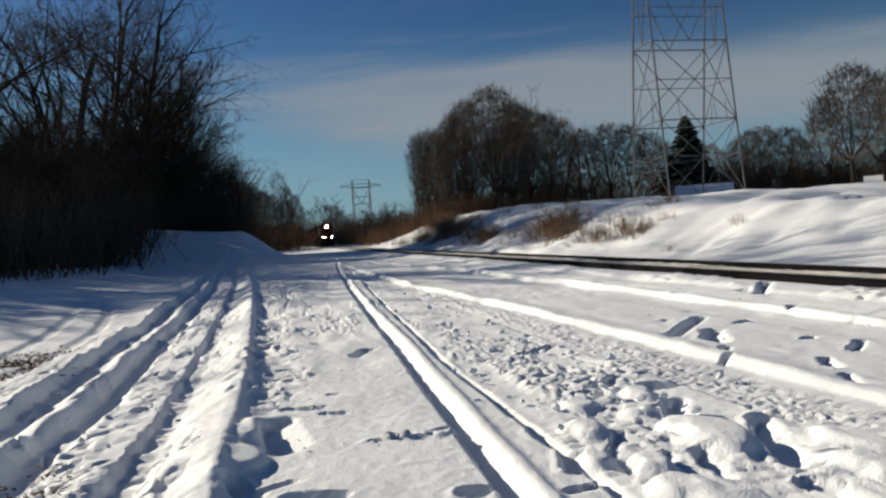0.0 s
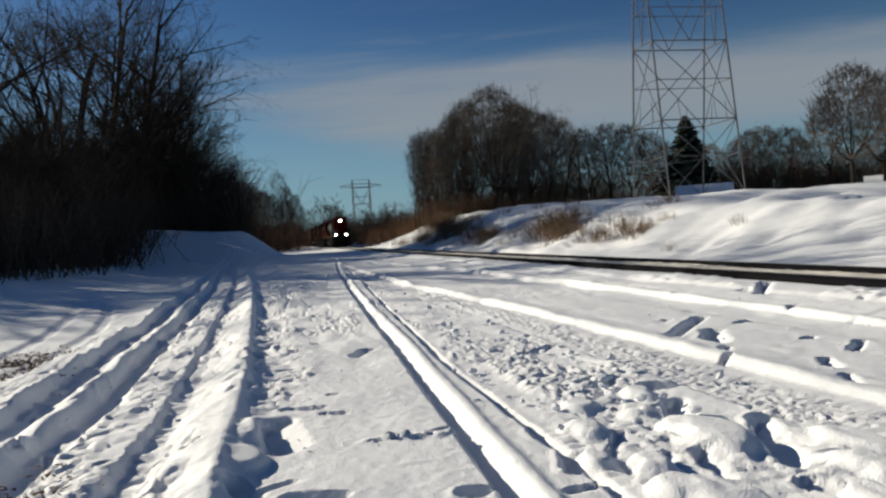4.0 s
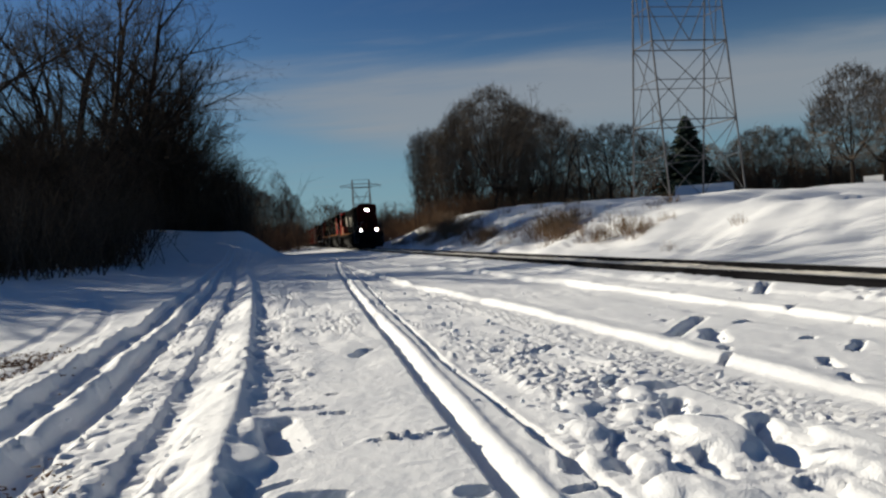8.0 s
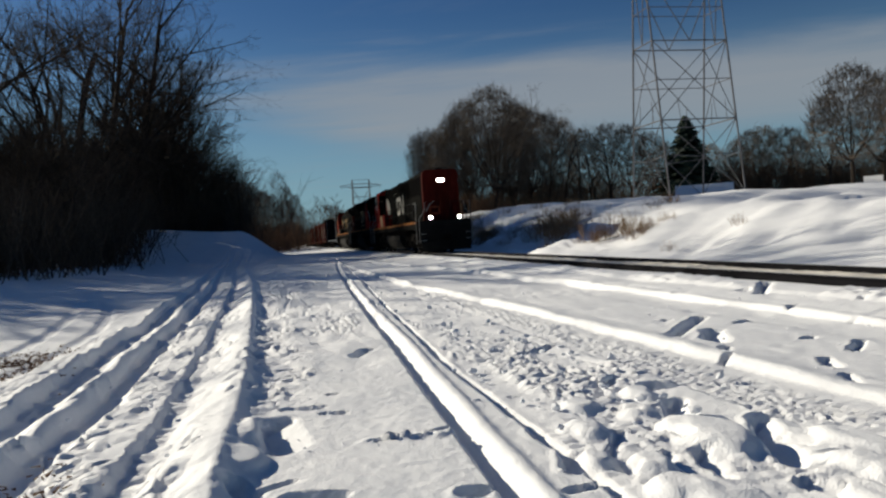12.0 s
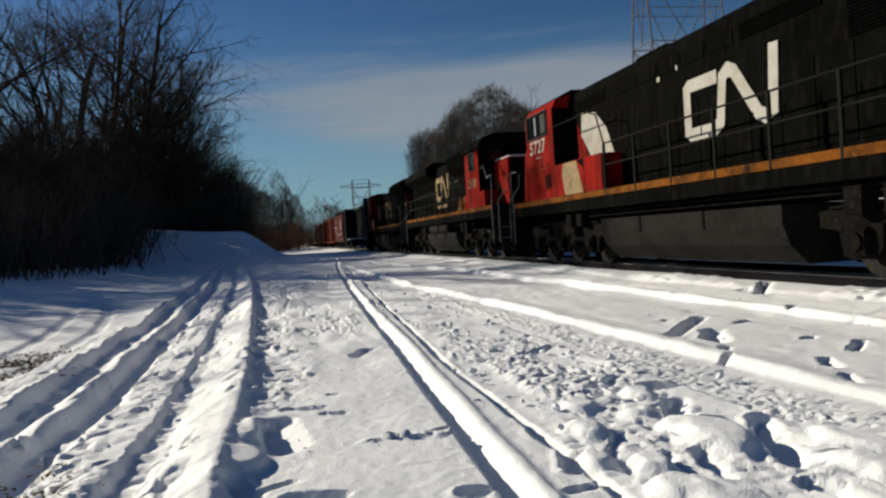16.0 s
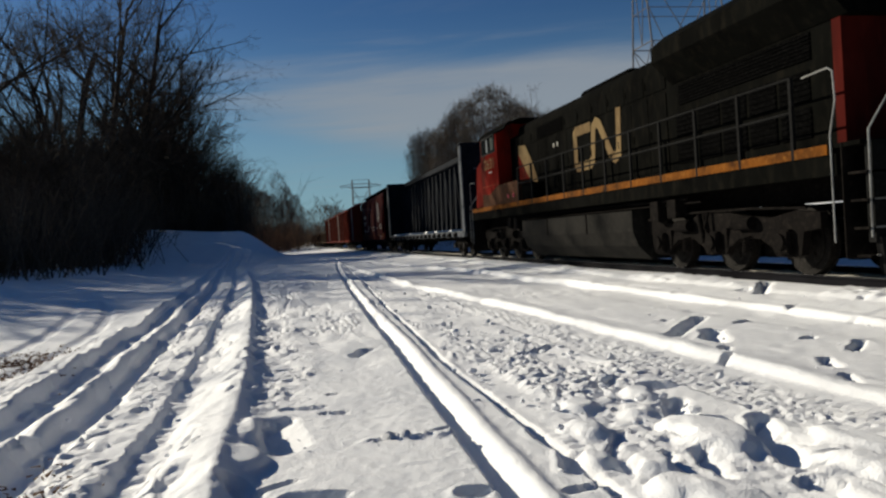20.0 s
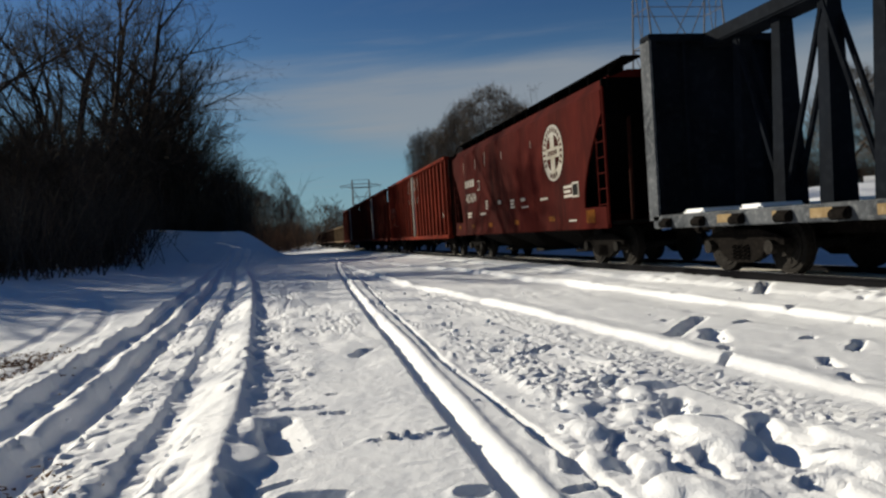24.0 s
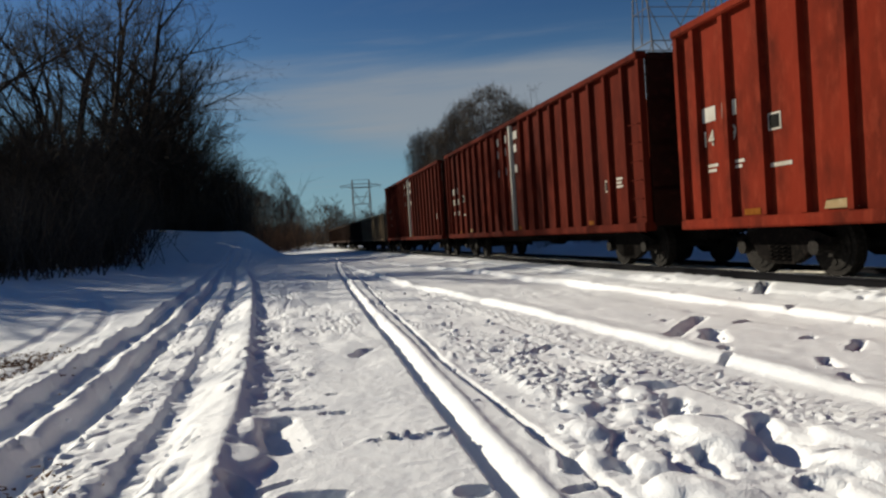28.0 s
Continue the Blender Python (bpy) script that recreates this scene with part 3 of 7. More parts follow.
def vase_kind(seed, wide, mid, top, limbs, tips, tip_r, thick=0.30, stems=1):
    """A round-headed tree: limbs sweep up to fill the crown, and every outer spot of it is fed by a forked twig."""
    rng = random.Random(seed)
    wood, twigs = Twigs(), Twigs()
    nodes = []
    low = 0.22 * top

    def reach(z):
        if z > mid:
            return wide * math.sqrt(max(0.0, 1 - ((z - mid) / (top - mid)) ** 2))
        return wide * (0.55 + 0.45 * max(0.0, (z - low) / (mid - low)))

    def sweep(out, p, q, r0, r1, n, wob, sides):
        bend = Vector((p.x * 0.35 + q.x * 0.65, p.y * 0.35 + q.y * 0.65, p.z * 0.65 + q.z * 0.35))
        last = p
        for k in range(1, n + 1):
            t = k / n
            a = p.lerp(bend, t).lerp(bend.lerp(q, t), t) + Vector((rng.gauss(0, wob), rng.gauss(0, wob), rng.gauss(0, wob * 0.6)))
            out.bar(last, a, r0 + (r1 - r0) * (t - 1 / n), r0 + (r1 - r0) * t, sides)
            if t > 0.25:
                nodes.append(a)
            last = a

    def spot(q0, turn=None):
        z = low + (top - low) * rng.random() ** 0.62
        a = rng.uniform(0, math.tau) if turn is None else turn + rng.gauss(0, 0.5)
        r = reach(z) * (q0 + (1 - q0) * rng.random() ** 0.6)
        lump = 0.86 + 0.12 * math.sin(3 * a + seed) * math.sin(0.55 * z + seed) + 0.07 * math.sin(7 * a + 1.7 * z) + rng.gauss(0, 0.06)
        w = 0.025 * top
        return Vector((r * lump * math.cos(a) + rng.gauss(0, w), r * lump * math.sin(a) + rng.gauss(0, w), z * (0.94 + 0.05 * lump) + rng.gauss(0, w)))

    for s in range(stems):
        foot = Vector((0, 0, -0.3)) if stems == 1 else Vector((rng.gauss(0, wide * 0.35), rng.gauss(0, wide * 0.35), -0.3))
        fork = foot + Vector((rng.gauss(0, 0.2), rng.gauss(0, 0.2), low * rng.uniform(0.8, 1.2)))
        r = thick * (1 if stems == 1 else 0.5)
        wood.bar(foot, foot.lerp(fork, 0.5), r * 1.25, r, 7)
        wood.bar(foot.lerp(fork, 0.5), fork, r, r * 0.85, 7)
        for i in range(limbs):
            a = i * 2.4 + rng.uniform(-0.3, 0.3)
            z = mid + (top - mid) * rng.uniform(-0.5, 0.9)
            q = Vector((math.cos(a), math.sin(a), 0)) * reach(z) * rng.uniform(0.45, 0.85) + Vector((0, 0, z))
            sweep(wood, fork, q, r * 0.5, r * 0.06, 6, 0.012 * top, 5)
            for k in range(5):
                p = nodes[-1 - rng.randrange(4)]
                q = spot(0.7, a)
                for _ in range(8):
                    if q.z > p.z + 0.06 * top:
                        break
                    q = spot(0.5, a)
                sweep(twigs, p, q, r * 0.12, r * 0.04, 3, 0.010 * top, 3)
    at = np.array([tuple(p) for p in nodes])
    ring = np.hypot(at[:, 0], at[:, 1])
    for k in range(tips):
        q = spot(0.45 if k % 3 else 0.80)
        gap = np.array(tuple(q)) - at
        d = np.linalg.norm(gap * (1, 1, 0.6), axis=1) + 4 * np.maximum(0, 0.35 - gap[:, 2]) + 1.5 * np.maximum(0, ring - math.hypot(q.x, q.y))
        p = nodes[int(np.argmin(d))]
        if (q - p).length < 0.2:
            continue
        out = Vector((q.x, q.y, (q.z - low) * 1.1)).normalized()
        span_ = min((q - p).length * 0.8, top * rng.uniform(0.05, 0.11))
        m = q - out * span_ + Vector((rng.gauss(0, 0.12), rng.gauss(0, 0.12), 0))
        twigs.bar(p, m, tip_r * 1.3, tip_r, 3)
        twigs.tip(m, q, tip_r)
        for _ in range(2):
            twigs.tip(p.lerp(m, rng.uniform(0.75, 1.0)), q + Vector((rng.gauss(0, 1), rng.gauss(0, 1), rng.uniform(-0.5, 0.5))) * span_ * 0.32, tip_r * 0.8)
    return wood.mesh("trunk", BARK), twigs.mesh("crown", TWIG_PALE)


def plant(kind, x, y, turn, scale, name="bare_tree", label="leafless tree with dark bark and fine twigs", group="", dz=0.0, tall=1.0):
    root = thing(name, pose(x, y, ground_z(x, y) + dz, 0, 0, turn) @ Matrix.Diagonal((scale, scale, scale * tall, 1)), label, "tree", group)
    for nm, me in zip(("trunk", "crown"), kind):
        o = new(nm, me)
        o.parent = root
    return root


def shrub_kind(name, seed, height, stems, mat, fine=3, wide=0.35, forks=(3, 4)):
    rng = random.Random(seed)
    twigs = Twigs()
    for _ in range(stems):
        d = Vector((rng.gauss(0, 0.35), rng.gauss(0, 0.35), 1)).normalized()
        p = Vector((rng.gauss(0, wide * height), rng.gauss(0, wide * height), -0.15))
        grow(rng, twigs, twigs, p, d, height * rng.uniform(0.5, 1.0), 0.006 + 0.004 * height, 1, fine, 0.3, 0.3, forks)
    return twigs.mesh(name, mat)


def bush(me, x, y, turn, scale, label, group, tall=1.0):
    o = new(me.name.split(".")[0], me)
    o.matrix_basis = pose(x, y, ground_z(x, y), 0, 0, turn) @ Matrix.Diagonal((scale, scale, scale * tall, 1))
    return tagged(o, label, "shrub", group, "stuff")


TREES = [tree_kind(20 + i, 24.0, 4, (4, 6), 1 + (i % 3 == 2), 0.010, up=0.34, tip_r=0.018) for i in range(6)]
FRONT = [tree_kind(120 + i, 20.0, 5, (3, 4), 1, 0.012, up=0.26, spread=0.14, tip_r=0.009) for i in range(5)]
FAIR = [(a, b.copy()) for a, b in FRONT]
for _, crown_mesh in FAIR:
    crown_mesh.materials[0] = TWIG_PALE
DEEP = [tree_kind(30 + i, 22.0, 3, (6, 7), 1, 0.012, up=0.34, tip_r=0.03) for i in range(4)]
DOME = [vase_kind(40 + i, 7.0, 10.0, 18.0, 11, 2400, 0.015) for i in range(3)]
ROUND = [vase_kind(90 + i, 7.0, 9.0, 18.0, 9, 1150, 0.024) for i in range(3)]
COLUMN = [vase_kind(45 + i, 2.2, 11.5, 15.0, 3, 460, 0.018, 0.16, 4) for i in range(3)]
SHADE = [tree_kind(55 + i, 22.0, 3, (5, 6), 1, 0.014, up=0.34, tip_r=0.085) for i in range(3)]
SHRUBS = [shrub_kind("bare_shrub", 60 + i, 4.2, 24, TWIG, 2, 0.35, (5, 8)) for i in range(4)]
BRAMBLE = [shrub_kind("brown_thicket", 70 + i, 3.0, 34, BRUSH, 2, 0.45, (5, 8)) for i in range(3)]
WEEDS = [shrub_kind("dry_weeds", 80 + i, 1.5, 26, WEED, 2, 0.34, (3, 5)) for i in range(3)]


def mass_of(kinds, spots, name, label):
    """Trees too deep or too far to pick apart, joined in one mesh."""
    rng = random.Random(len(spots))
    src = []
    for kind in kinds:
        for me in kind:
            co = np.empty(len(me.vertices) * 3)
            me.vertices.foreach_get("co", co)
            src.append((co.reshape(-1, 3), [tuple(p.vertices) for p in me.polygons]))
    v, f, base = [], [], 0
    for x, y, s in spots:
        k, a = rng.randrange(len(kinds)), rng.uniform(0, math.tau)
        c, n, z = math.cos(a) * s, math.sin(a) * s, ground_z(x, y)
        for co, faces in src[2 * k:2 * k + 2]:
            v.append(np.stack([co[:, 0] * c - co[:, 1] * n + x, co[:, 0] * n + co[:, 1] * c + y, co[:, 2] * s + z], -1))
            f.extend(tuple(i + base for i in q) for q in faces)
            base += len(co)
    me = bpy.data.meshes.new(name)
    me.from_pydata(np.concatenate(v).tolist(), [], f)
    me.materials.append(TWIG)
    tagged(new(name, me), label, "woods", kind="stuff")


def build_woods():
    rng = random.Random(8)
    deep_spots, far_spots = [], []

    def skyline(x, y, h):
        """The height that a tree of the wood may have: the wood steps down towards the lane's end, and its edge leaves the lane and the far rails in the sun."""
        q = (-x - 1.2) / y
        h = min(h, 1.0 + y * float(np.interp(q, (0.03, 0.064, 0.085, 0.105, 0.135, 0.16, 0.25), (0.08, 0.115, 0.14, 0.18, 0.25, 0.31, 0.36))))
        if 0.743 * x + 0.669 * y < 11.3:
            h = min(h, (y - 15) / 2.0)
        if y > 101:
            h = min(h, max(5.0, 0.40 * (y - 90)))
        return h

    def stand(kinds, x, y, share, label):
        kind = rng.choice(kinds)
        full = max(v.co.z for v in kind[1].vertices)
        plant(kind, x, y, rng.uniform(0, 360), skyline(x, y, 30.0) * share / full, group="wood along the lane", label=label)

    def verge(x, y):
        """Keeps the foot of the mound free."""
        return min(x, -0.195 * y - 0.6) if y < 84 else x

    # tall thin-crowned trees of the wood's edge, then the crowd behind and under them
    for i in range(5):
        y = 56 + 20 * (i + rng.random()) / 5
        x = verge(-12.5 - 0.16 * (y - 50) * rng.random() - 6.0 * rng.random(), y)
        stand(FRONT, x, y, rng.uniform(0.78, 0.98), "tall leafless tree with a thin crown at the wood's edge")
    for i in range(6):
        y = 79 + 14 * rng.random()
        stand(FRONT, -(0.170 + 0.09 * (i + rng.random()) / 6) * y, y, rng.uniform(0.92, 1.06), "tall leafless tree with a thin crown at the wood's edge")
    # the wood goes on behind the mound and closes the lane's side
    for i in range(72):
        y = 85 + 15 * rng.random()
        x = -(0.048 + 0.132 * ((i + rng.random()) / 72) ** 1.2) * y
        stand((DEEP, TREES, DEEP, FRONT)[i % 4], x, y, rng.uniform(0.70, 1.05), "leafless tree in the dark wood behind the mound")
    for i in range(60):
        y = 86 + 16 * rng.random()
        bush(rng.choice(SHRUBS), -(0.045 + 0.14 * (i + rng.random()) / 60) * y, y, rng.uniform(0, 360), rng.uniform(0.9, 1.5), "leafless tangled undergrowth at the wood's dark edge", "undergrowth", rng.uniform(1.0, 1.5))
    for i in range(96):
        y = 43 + 150 * ((i + rng.random()) / 96) ** 1.1
        x = verge(-11.5 - abs(rng.gauss(0, 4.0)) - 12.0 * (i % 2) * rng.random() + 0.025 * (y - 50), y)
        stand(DEEP if i % 2 else TREES, x, y, rng.uniform(0.38, 0.60), "leafless tree in a dense dark wood beside the lane")
    for i in range(230):
        y = 36 + 130 * ((i + rng.random()) / 230) ** 1.2
        x = verge(-9.5 - abs(rng.gauss(0, 3.8)) - 1.5 * (y < 55) + 0.03 * (y - 50), y)
        bush(rng.choice(SHRUBS), x, y, rng.uniform(0, 360), rng.uniform(0.6, 1.4), "leafless tangled undergrowth at the wood's dark edge", "undergrowth", rng.uniform(0.7, 1.4))
    for i in range(190):
        y = 52 + 210 * ((i + rng.random()) / 190) ** 1.2
        x = verge(-13.5 - 18 * rng.random(), y)
        deep_spots.append((x, y, skyline(x, y, 18.0) * rng.uniform(0.42, 0.66) / 18.0))
    # a low fringe towards the sun, added out of view to shade the verge
    for i in range(24):
        y = 30 + 19 * (i + rng.random()) / 24
        deep_spots.append((-0.45 * y - 3.5 - 8 * rng.random(), y, (y - rng.uniform(11.5, 18.0)) / 2.0 / 21.0))
    for i in range(7):
        y = 36 + 21 * (i + rng.random()) / 7
        deep_spots.append((-(0.38 + 0.14 * rng.random()) * y, y, (y - rng.uniform(14.0, 20.0)) / 2.0 / 21.0))
    # a limb that hangs over the verge from a tree beside the view
    wood, twigs = Twigs(), Twigs()
    near = random.Random(4)
    grow(near, wood, twigs, Vector((0, 0, -0.3)), Vector((0.02, 0, 1)), 11.5, 0.26, 0, 4, 0.3, 0.2, (3, 4), 0.014)
    for z, d, n in ((9.2, (1.0, 0.1, 0.42), 9.5), (8.2, (1.0, -0.15, 0.75), 8.0)):
        grow(near, wood, twigs, Vector((0, 0, z)), Vector(d).normalized(), n, 0.12, 1, 5, 0.12, 0.22, (5, 6), 0.012)
    plant((wood.mesh("trunk", BARK), twigs.mesh("crown", TWIG)), -16.6, 45.0, 0, 1.0, label="leafless tree reaching a long limb over the verge", group="wood along the lane")
    # brown trees closing the lane
    def crown_tree(kinds, x, y, top, wide, group, label):
        r, h = (2.2, 15.0) if kinds is COLUMN else (7.0, 18.0)
        s, z = wide / r, ground_z(x, y)
        plant(rng.choice(kinds), x, y, rng.uniform(0, 360), s, group=group, label=label, tall=(top - z) / h / s)

    for x, y, top, wide in ((-5.1, 154, 13.4, 2.4), (-3.7, 164, 12.6, 3.0), (-0.2, 154, 15.8, 2.2), (1.4, 161, 13.4, 2.3), (3.1, 168, 12.0, 2.4), (-2.0, 174, 12.6, 3.4), (5.0, 193, 10.4, 2.2), (-6.4, 145, 13.6, 2.4), (-8.0, 150, 14.5, 3.0), (-4, 185, 14.5, 4.0), (1.0, 190, 12.5, 3.0)):
        crown_tree(COLUMN if wide < 2.3 else ROUND, x, y, top, wide, "trees at the lane's end", "brown leafless tree at the far end of the lane")
    for i in range(44):
        y = 128 + 120 * (i + rng.random()) / 44
        x = -7.5 + 0.05 * (y - 135) + rng.uniform(-5, 7)
        bush(rng.choice(BRAMBLE), x, y, rng.uniform(0, 360), rng.uniform(1.4, 2.6), "brown thicket beside the distant rails", "thickets")
    # the large trees beyond the rails
    for x, y, top, wide in ((26.8, 92.9, 19.4, 5.6), (33.4, 98.6, 17.8, 4.4), (37.7, 102.8, 17.5, 4.0), (41.1, 106.2, 17.2, 3.6), (25.5, 101.3, 19.2, 4.0), (24.8, 105.5, 18.5, 3.6), (46.6, 111.1, 16.0, 4.2), (49.6, 108.5, 16.4, 4.4), (54.6, 111.5, 16.6, 4.2), (59.8, 114.5, 15.6, 3.9), (34.0, 107.7, 20.2, 4.6), (30.0, 96.0, 15.0, 4.0), (22.5, 108.0, 16.0, 3.0)):
        crown_tree(DOME if y < 102 or top > 19 else ROUND, x, y, top + 0.2, wide * 1.12, "trees beyond the rails", "broad leafless tree standing above the snowy bank")
    for i in range(14):
        x, y = 23.0 + 24 * (i + rng.random()) / 14, 95 + 10 * rng.random()
        kind = rng.choice(FAIR)
        top = float(np.interp(x, (18, 22, 27, 34, 42, 48), (13.0, 14.5, 18.0, 15.5, 13.0, 11.5))) * rng.uniform(0.8, 1.0)
        plant(kind, x, y, rng.uniform(0, 360), top / max(v.co.z for v in kind[1].vertices), group="trees beyond the rails", label="leafless tree standing above the snowy bank")
    for x, y, top, wide in ((17.7, 98.8, 14.2, 1.3), (19.2, 102.5, 15.2, 1.5), (19.8, 99.3, 15.0, 1.5), (21.9, 103.0, 15.8, 1.5), (22.5, 99.8, 16.2, 1.6), (24.9, 104.5, 17.6, 1.7), (20.0, 108.6, 15.6, 1.3), (21.6, 111.3, 16.5, 1.5), (22.9, 110.0, 16.6, 1.6), (17.8, 95.7, 11.0, 1.2), (19.2, 94.4, 11.1, 1.2), (21.2, 94.9, 12.1, 1.3), (24.1, 95.3, 13.5, 1.4)):
        crown_tree(COLUMN, x, y, top + 0.2, wide * 1.1, "saplings beyond the rails", "slender upright sapling crowding the wood's straight edge")
    for x, y, top, wide in ((69.9, 106.2, 12.9, 2.6), (70.1, 103.1, 13.8, 3.3), (74.1, 105.3, 14.7, 3.7), (74.8, 101.1, 13.9, 4.0), (80.7, 105.9, 13.0, 2.8), (66.9, 78.3, 18.2, 5.0), (73.6, 80.9, 17.8, 4.5), (68.4, 84.0, 15.6, 3.2), (80.2, 83.7, 18.6, 4.6), (72.5, 117.9, 13.6, 3.2), (64.0, 118.0, 14.2, 3.4)):
        crown_tree(ROUND, x, y, top + 0.2, wide * 1.15, "trees across the field", "tall leafless tree behind the snowy field")
    for i in range(64):
        y = 90 + 34 * rng.random()
        x = 0.172 * y + 2.2 + abs(rng.gauss(0, 9))
        bush(rng.choice(BRAMBLE), x, y, rng.uniform(0, 360), rng.uniform(0.7, 1.3), "reddish brown thicket under bare trees on the bank", "thickets")
    for i in range(40):
        y = 96 + 22 * rng.random()
        x = 0.172 * y + 5.0 + 24 * rng.random()
        bush(rng.choice(SHRUBS), x, y, rng.uniform(0, 360), rng.uniform(1.2, 1.9), "tall bare saplings filling in under the large trees", "saplings", 1.1)
    for i in range(64):
        x, y = 40 + 1.0 * i + rng.uniform(-1.5, 1.5), 119 + rng.uniform(-5, 8) - 0.38 * i
        bush(rng.choice(SHRUBS if i % 2 else BRAMBLE), x, y, rng.uniform(0, 360), rng.uniform(1.3, 2.1), "dark brown hedge across the snowy field", "hedges")
    for i in range(56):
        t = (i + rng.random()) / 56
        bush(rng.choice(SHRUBS), 60 + 42 * t, 104 - 20 * t + rng.uniform(-3, 3), rng.uniform(0, 360), rng.uniform(1.2, 1.9), "dark brown hedge across the snowy field", "hedges")
    # low scrub along the bank into the distance
    for i in range(110):
        y = 104 + 180 * ((i + rng.random()) / 110) ** 1.3
        bush(rng.choice(BRAMBLE if y < 122 else SHRUBS), 12.6 + 9 * rng.random() ** 0.9, y, rng.uniform(0, 360), rng.uniform(0.75, 1.3), "brown scrub along the bank beside distant rails", "thickets")
    # dry weeds on the bank
    for x, y, s, n in ((14.6, 62, 1.0, 16), (15.2, 68, 1.1, 22), (14.0, 73, 0.9, 14), (16.0, 76, 1.2, 22), (17.0, 84, 1.3, 16), (14.0, 54, 1.0, 10), (14.3, 51, 0.9, 8), (15.0, 40.5, 1.15, 14), (14.2, 37.0, 0.9, 7), (14.3, 31.8, 1.0, 9), (15.6, 29.5, 0.6, 4), (14.8, 46, 0.8, 5), (19, 48, 0.5, 4), (20.5, 37, 0.5, 3)):
        for _ in range(n):
            bush(rng.choice(WEEDS), x + rng.gauss(0, 0.55), y + rng.gauss(0, 1.3), rng.uniform(0, 360), s * rng.uniform(0.4, 0.95), "dry brown weeds sticking out of the snowy bank", "weeds on the bank")
    for i in range(40):
        bush(rng.choice(WEEDS), 12.5 + 6 * rng.random() ** 1.5, 24 + 62 * rng.random() ** 0.8, rng.uniform(0, 360), rng.uniform(0.2, 0.5), "sparse dry grass poking through the snowy bank", "weeds on the bank")
    for i in range(40):
        y = 56 + 36 * rng.random()
        bush(rng.choice(BRAMBLE), 12.4 + 5.5 * rng.random() ** 1.3, y, rng.uniform(0, 360), rng.uniform(0.2, 0.5), "reddish brown brush on the snowy bank's face", "weeds on the bank")
    # far trees past the bend of the view
    for i in range(6):
        x, y = 14 + 2.4 * i + rng.uniform(-2, 2), 325 + rng.uniform(-20, 30)
        far_spots.append((x, y, rng.uniform(0.8, 1.1)))
    for i in range(50):
        x, y = -60 + 3.4 * i + rng.uniform(-2, 2), 420 + rng.uniform(-25, 60)
        far_spots.append((x, y, rng.uniform(0.60, 0.90)))
    for i in range(110):
        x, y = -40 + 1.15 * i + rng.uniform(-2, 2), 360 + rng.uniform(-30, 40)
        bush(rng.choice(SHRUBS), x, y, rng.uniform(0, 360), rng.uniform(2.2, 3.3), "dark far hedge along the horizon", "hedges")
    mass_of(SHADE, deep_spots, "deep_wood", "dense dark leafless wood behind the lane's edge")
    mass_of(SHADE, far_spots, "distant_wood", "hazy leafless treeline in the far distance")


build_woods()


def conifer(x, y, height):
    """A spruce: a straight trunk and tiers of drooping boughs, each a fan of needle sprays."""
    rng = random.Random(31)
    root = thing("spruce_tree", pose(x, y, ground_z(x, y)), "dark green spruce standing among bare trees", "tree")
    bm = bmesh.new()
    tube(bm, [(0, 0, -0.3), (0.05, 0, height * 0.5), (0, 0.03, height * 0.98)], 0.22, 8, 0.02)
    part("trunk", bm, BARK, root)
    tw = Twigs()
    for k in range(360):
        t = (k + rng.random()) / 360
        z = height * (0.07 + 0.92 * t)
        reach = (1 - t) ** 0.80 * height * 0.41 * rng.uniform(0.72, 1.08) + 0.2
        a = rng.uniform(0, math.tau)
        d = Vector((math.cos(a), math.sin(a), 0))
        p = Vector((0, 0, z))
        q = p + d * reach + Vector((0, 0, -0.22 * reach + 0.12 * t))
        tw.bar(p, q, 0.05, 0.02, 3)
        side = Vector((-d.y, d.x, 0))
        for m in range(12):
            u = 0.15 + 0.85 * (m + rng.random()) / 12
            c = p.lerp(q, u)
            for sg in (-1, 1):
                w = (0.65 - 0.45 * u) * reach * 0.55 + 0.15
                tw.bar(c, c + side * sg * w + d * w * 0.6 + Vector((0, 0, -0.12 * w + rng.uniform(-.05, .05))), 0.19, 0.04, 3)
    o = new("foliage", tw.mesh("foliage", NEEDLES))
    o.parent = root


conifer(55.5, 96.0, 12.0)
conifer(58.0, 98.0, 8.0)


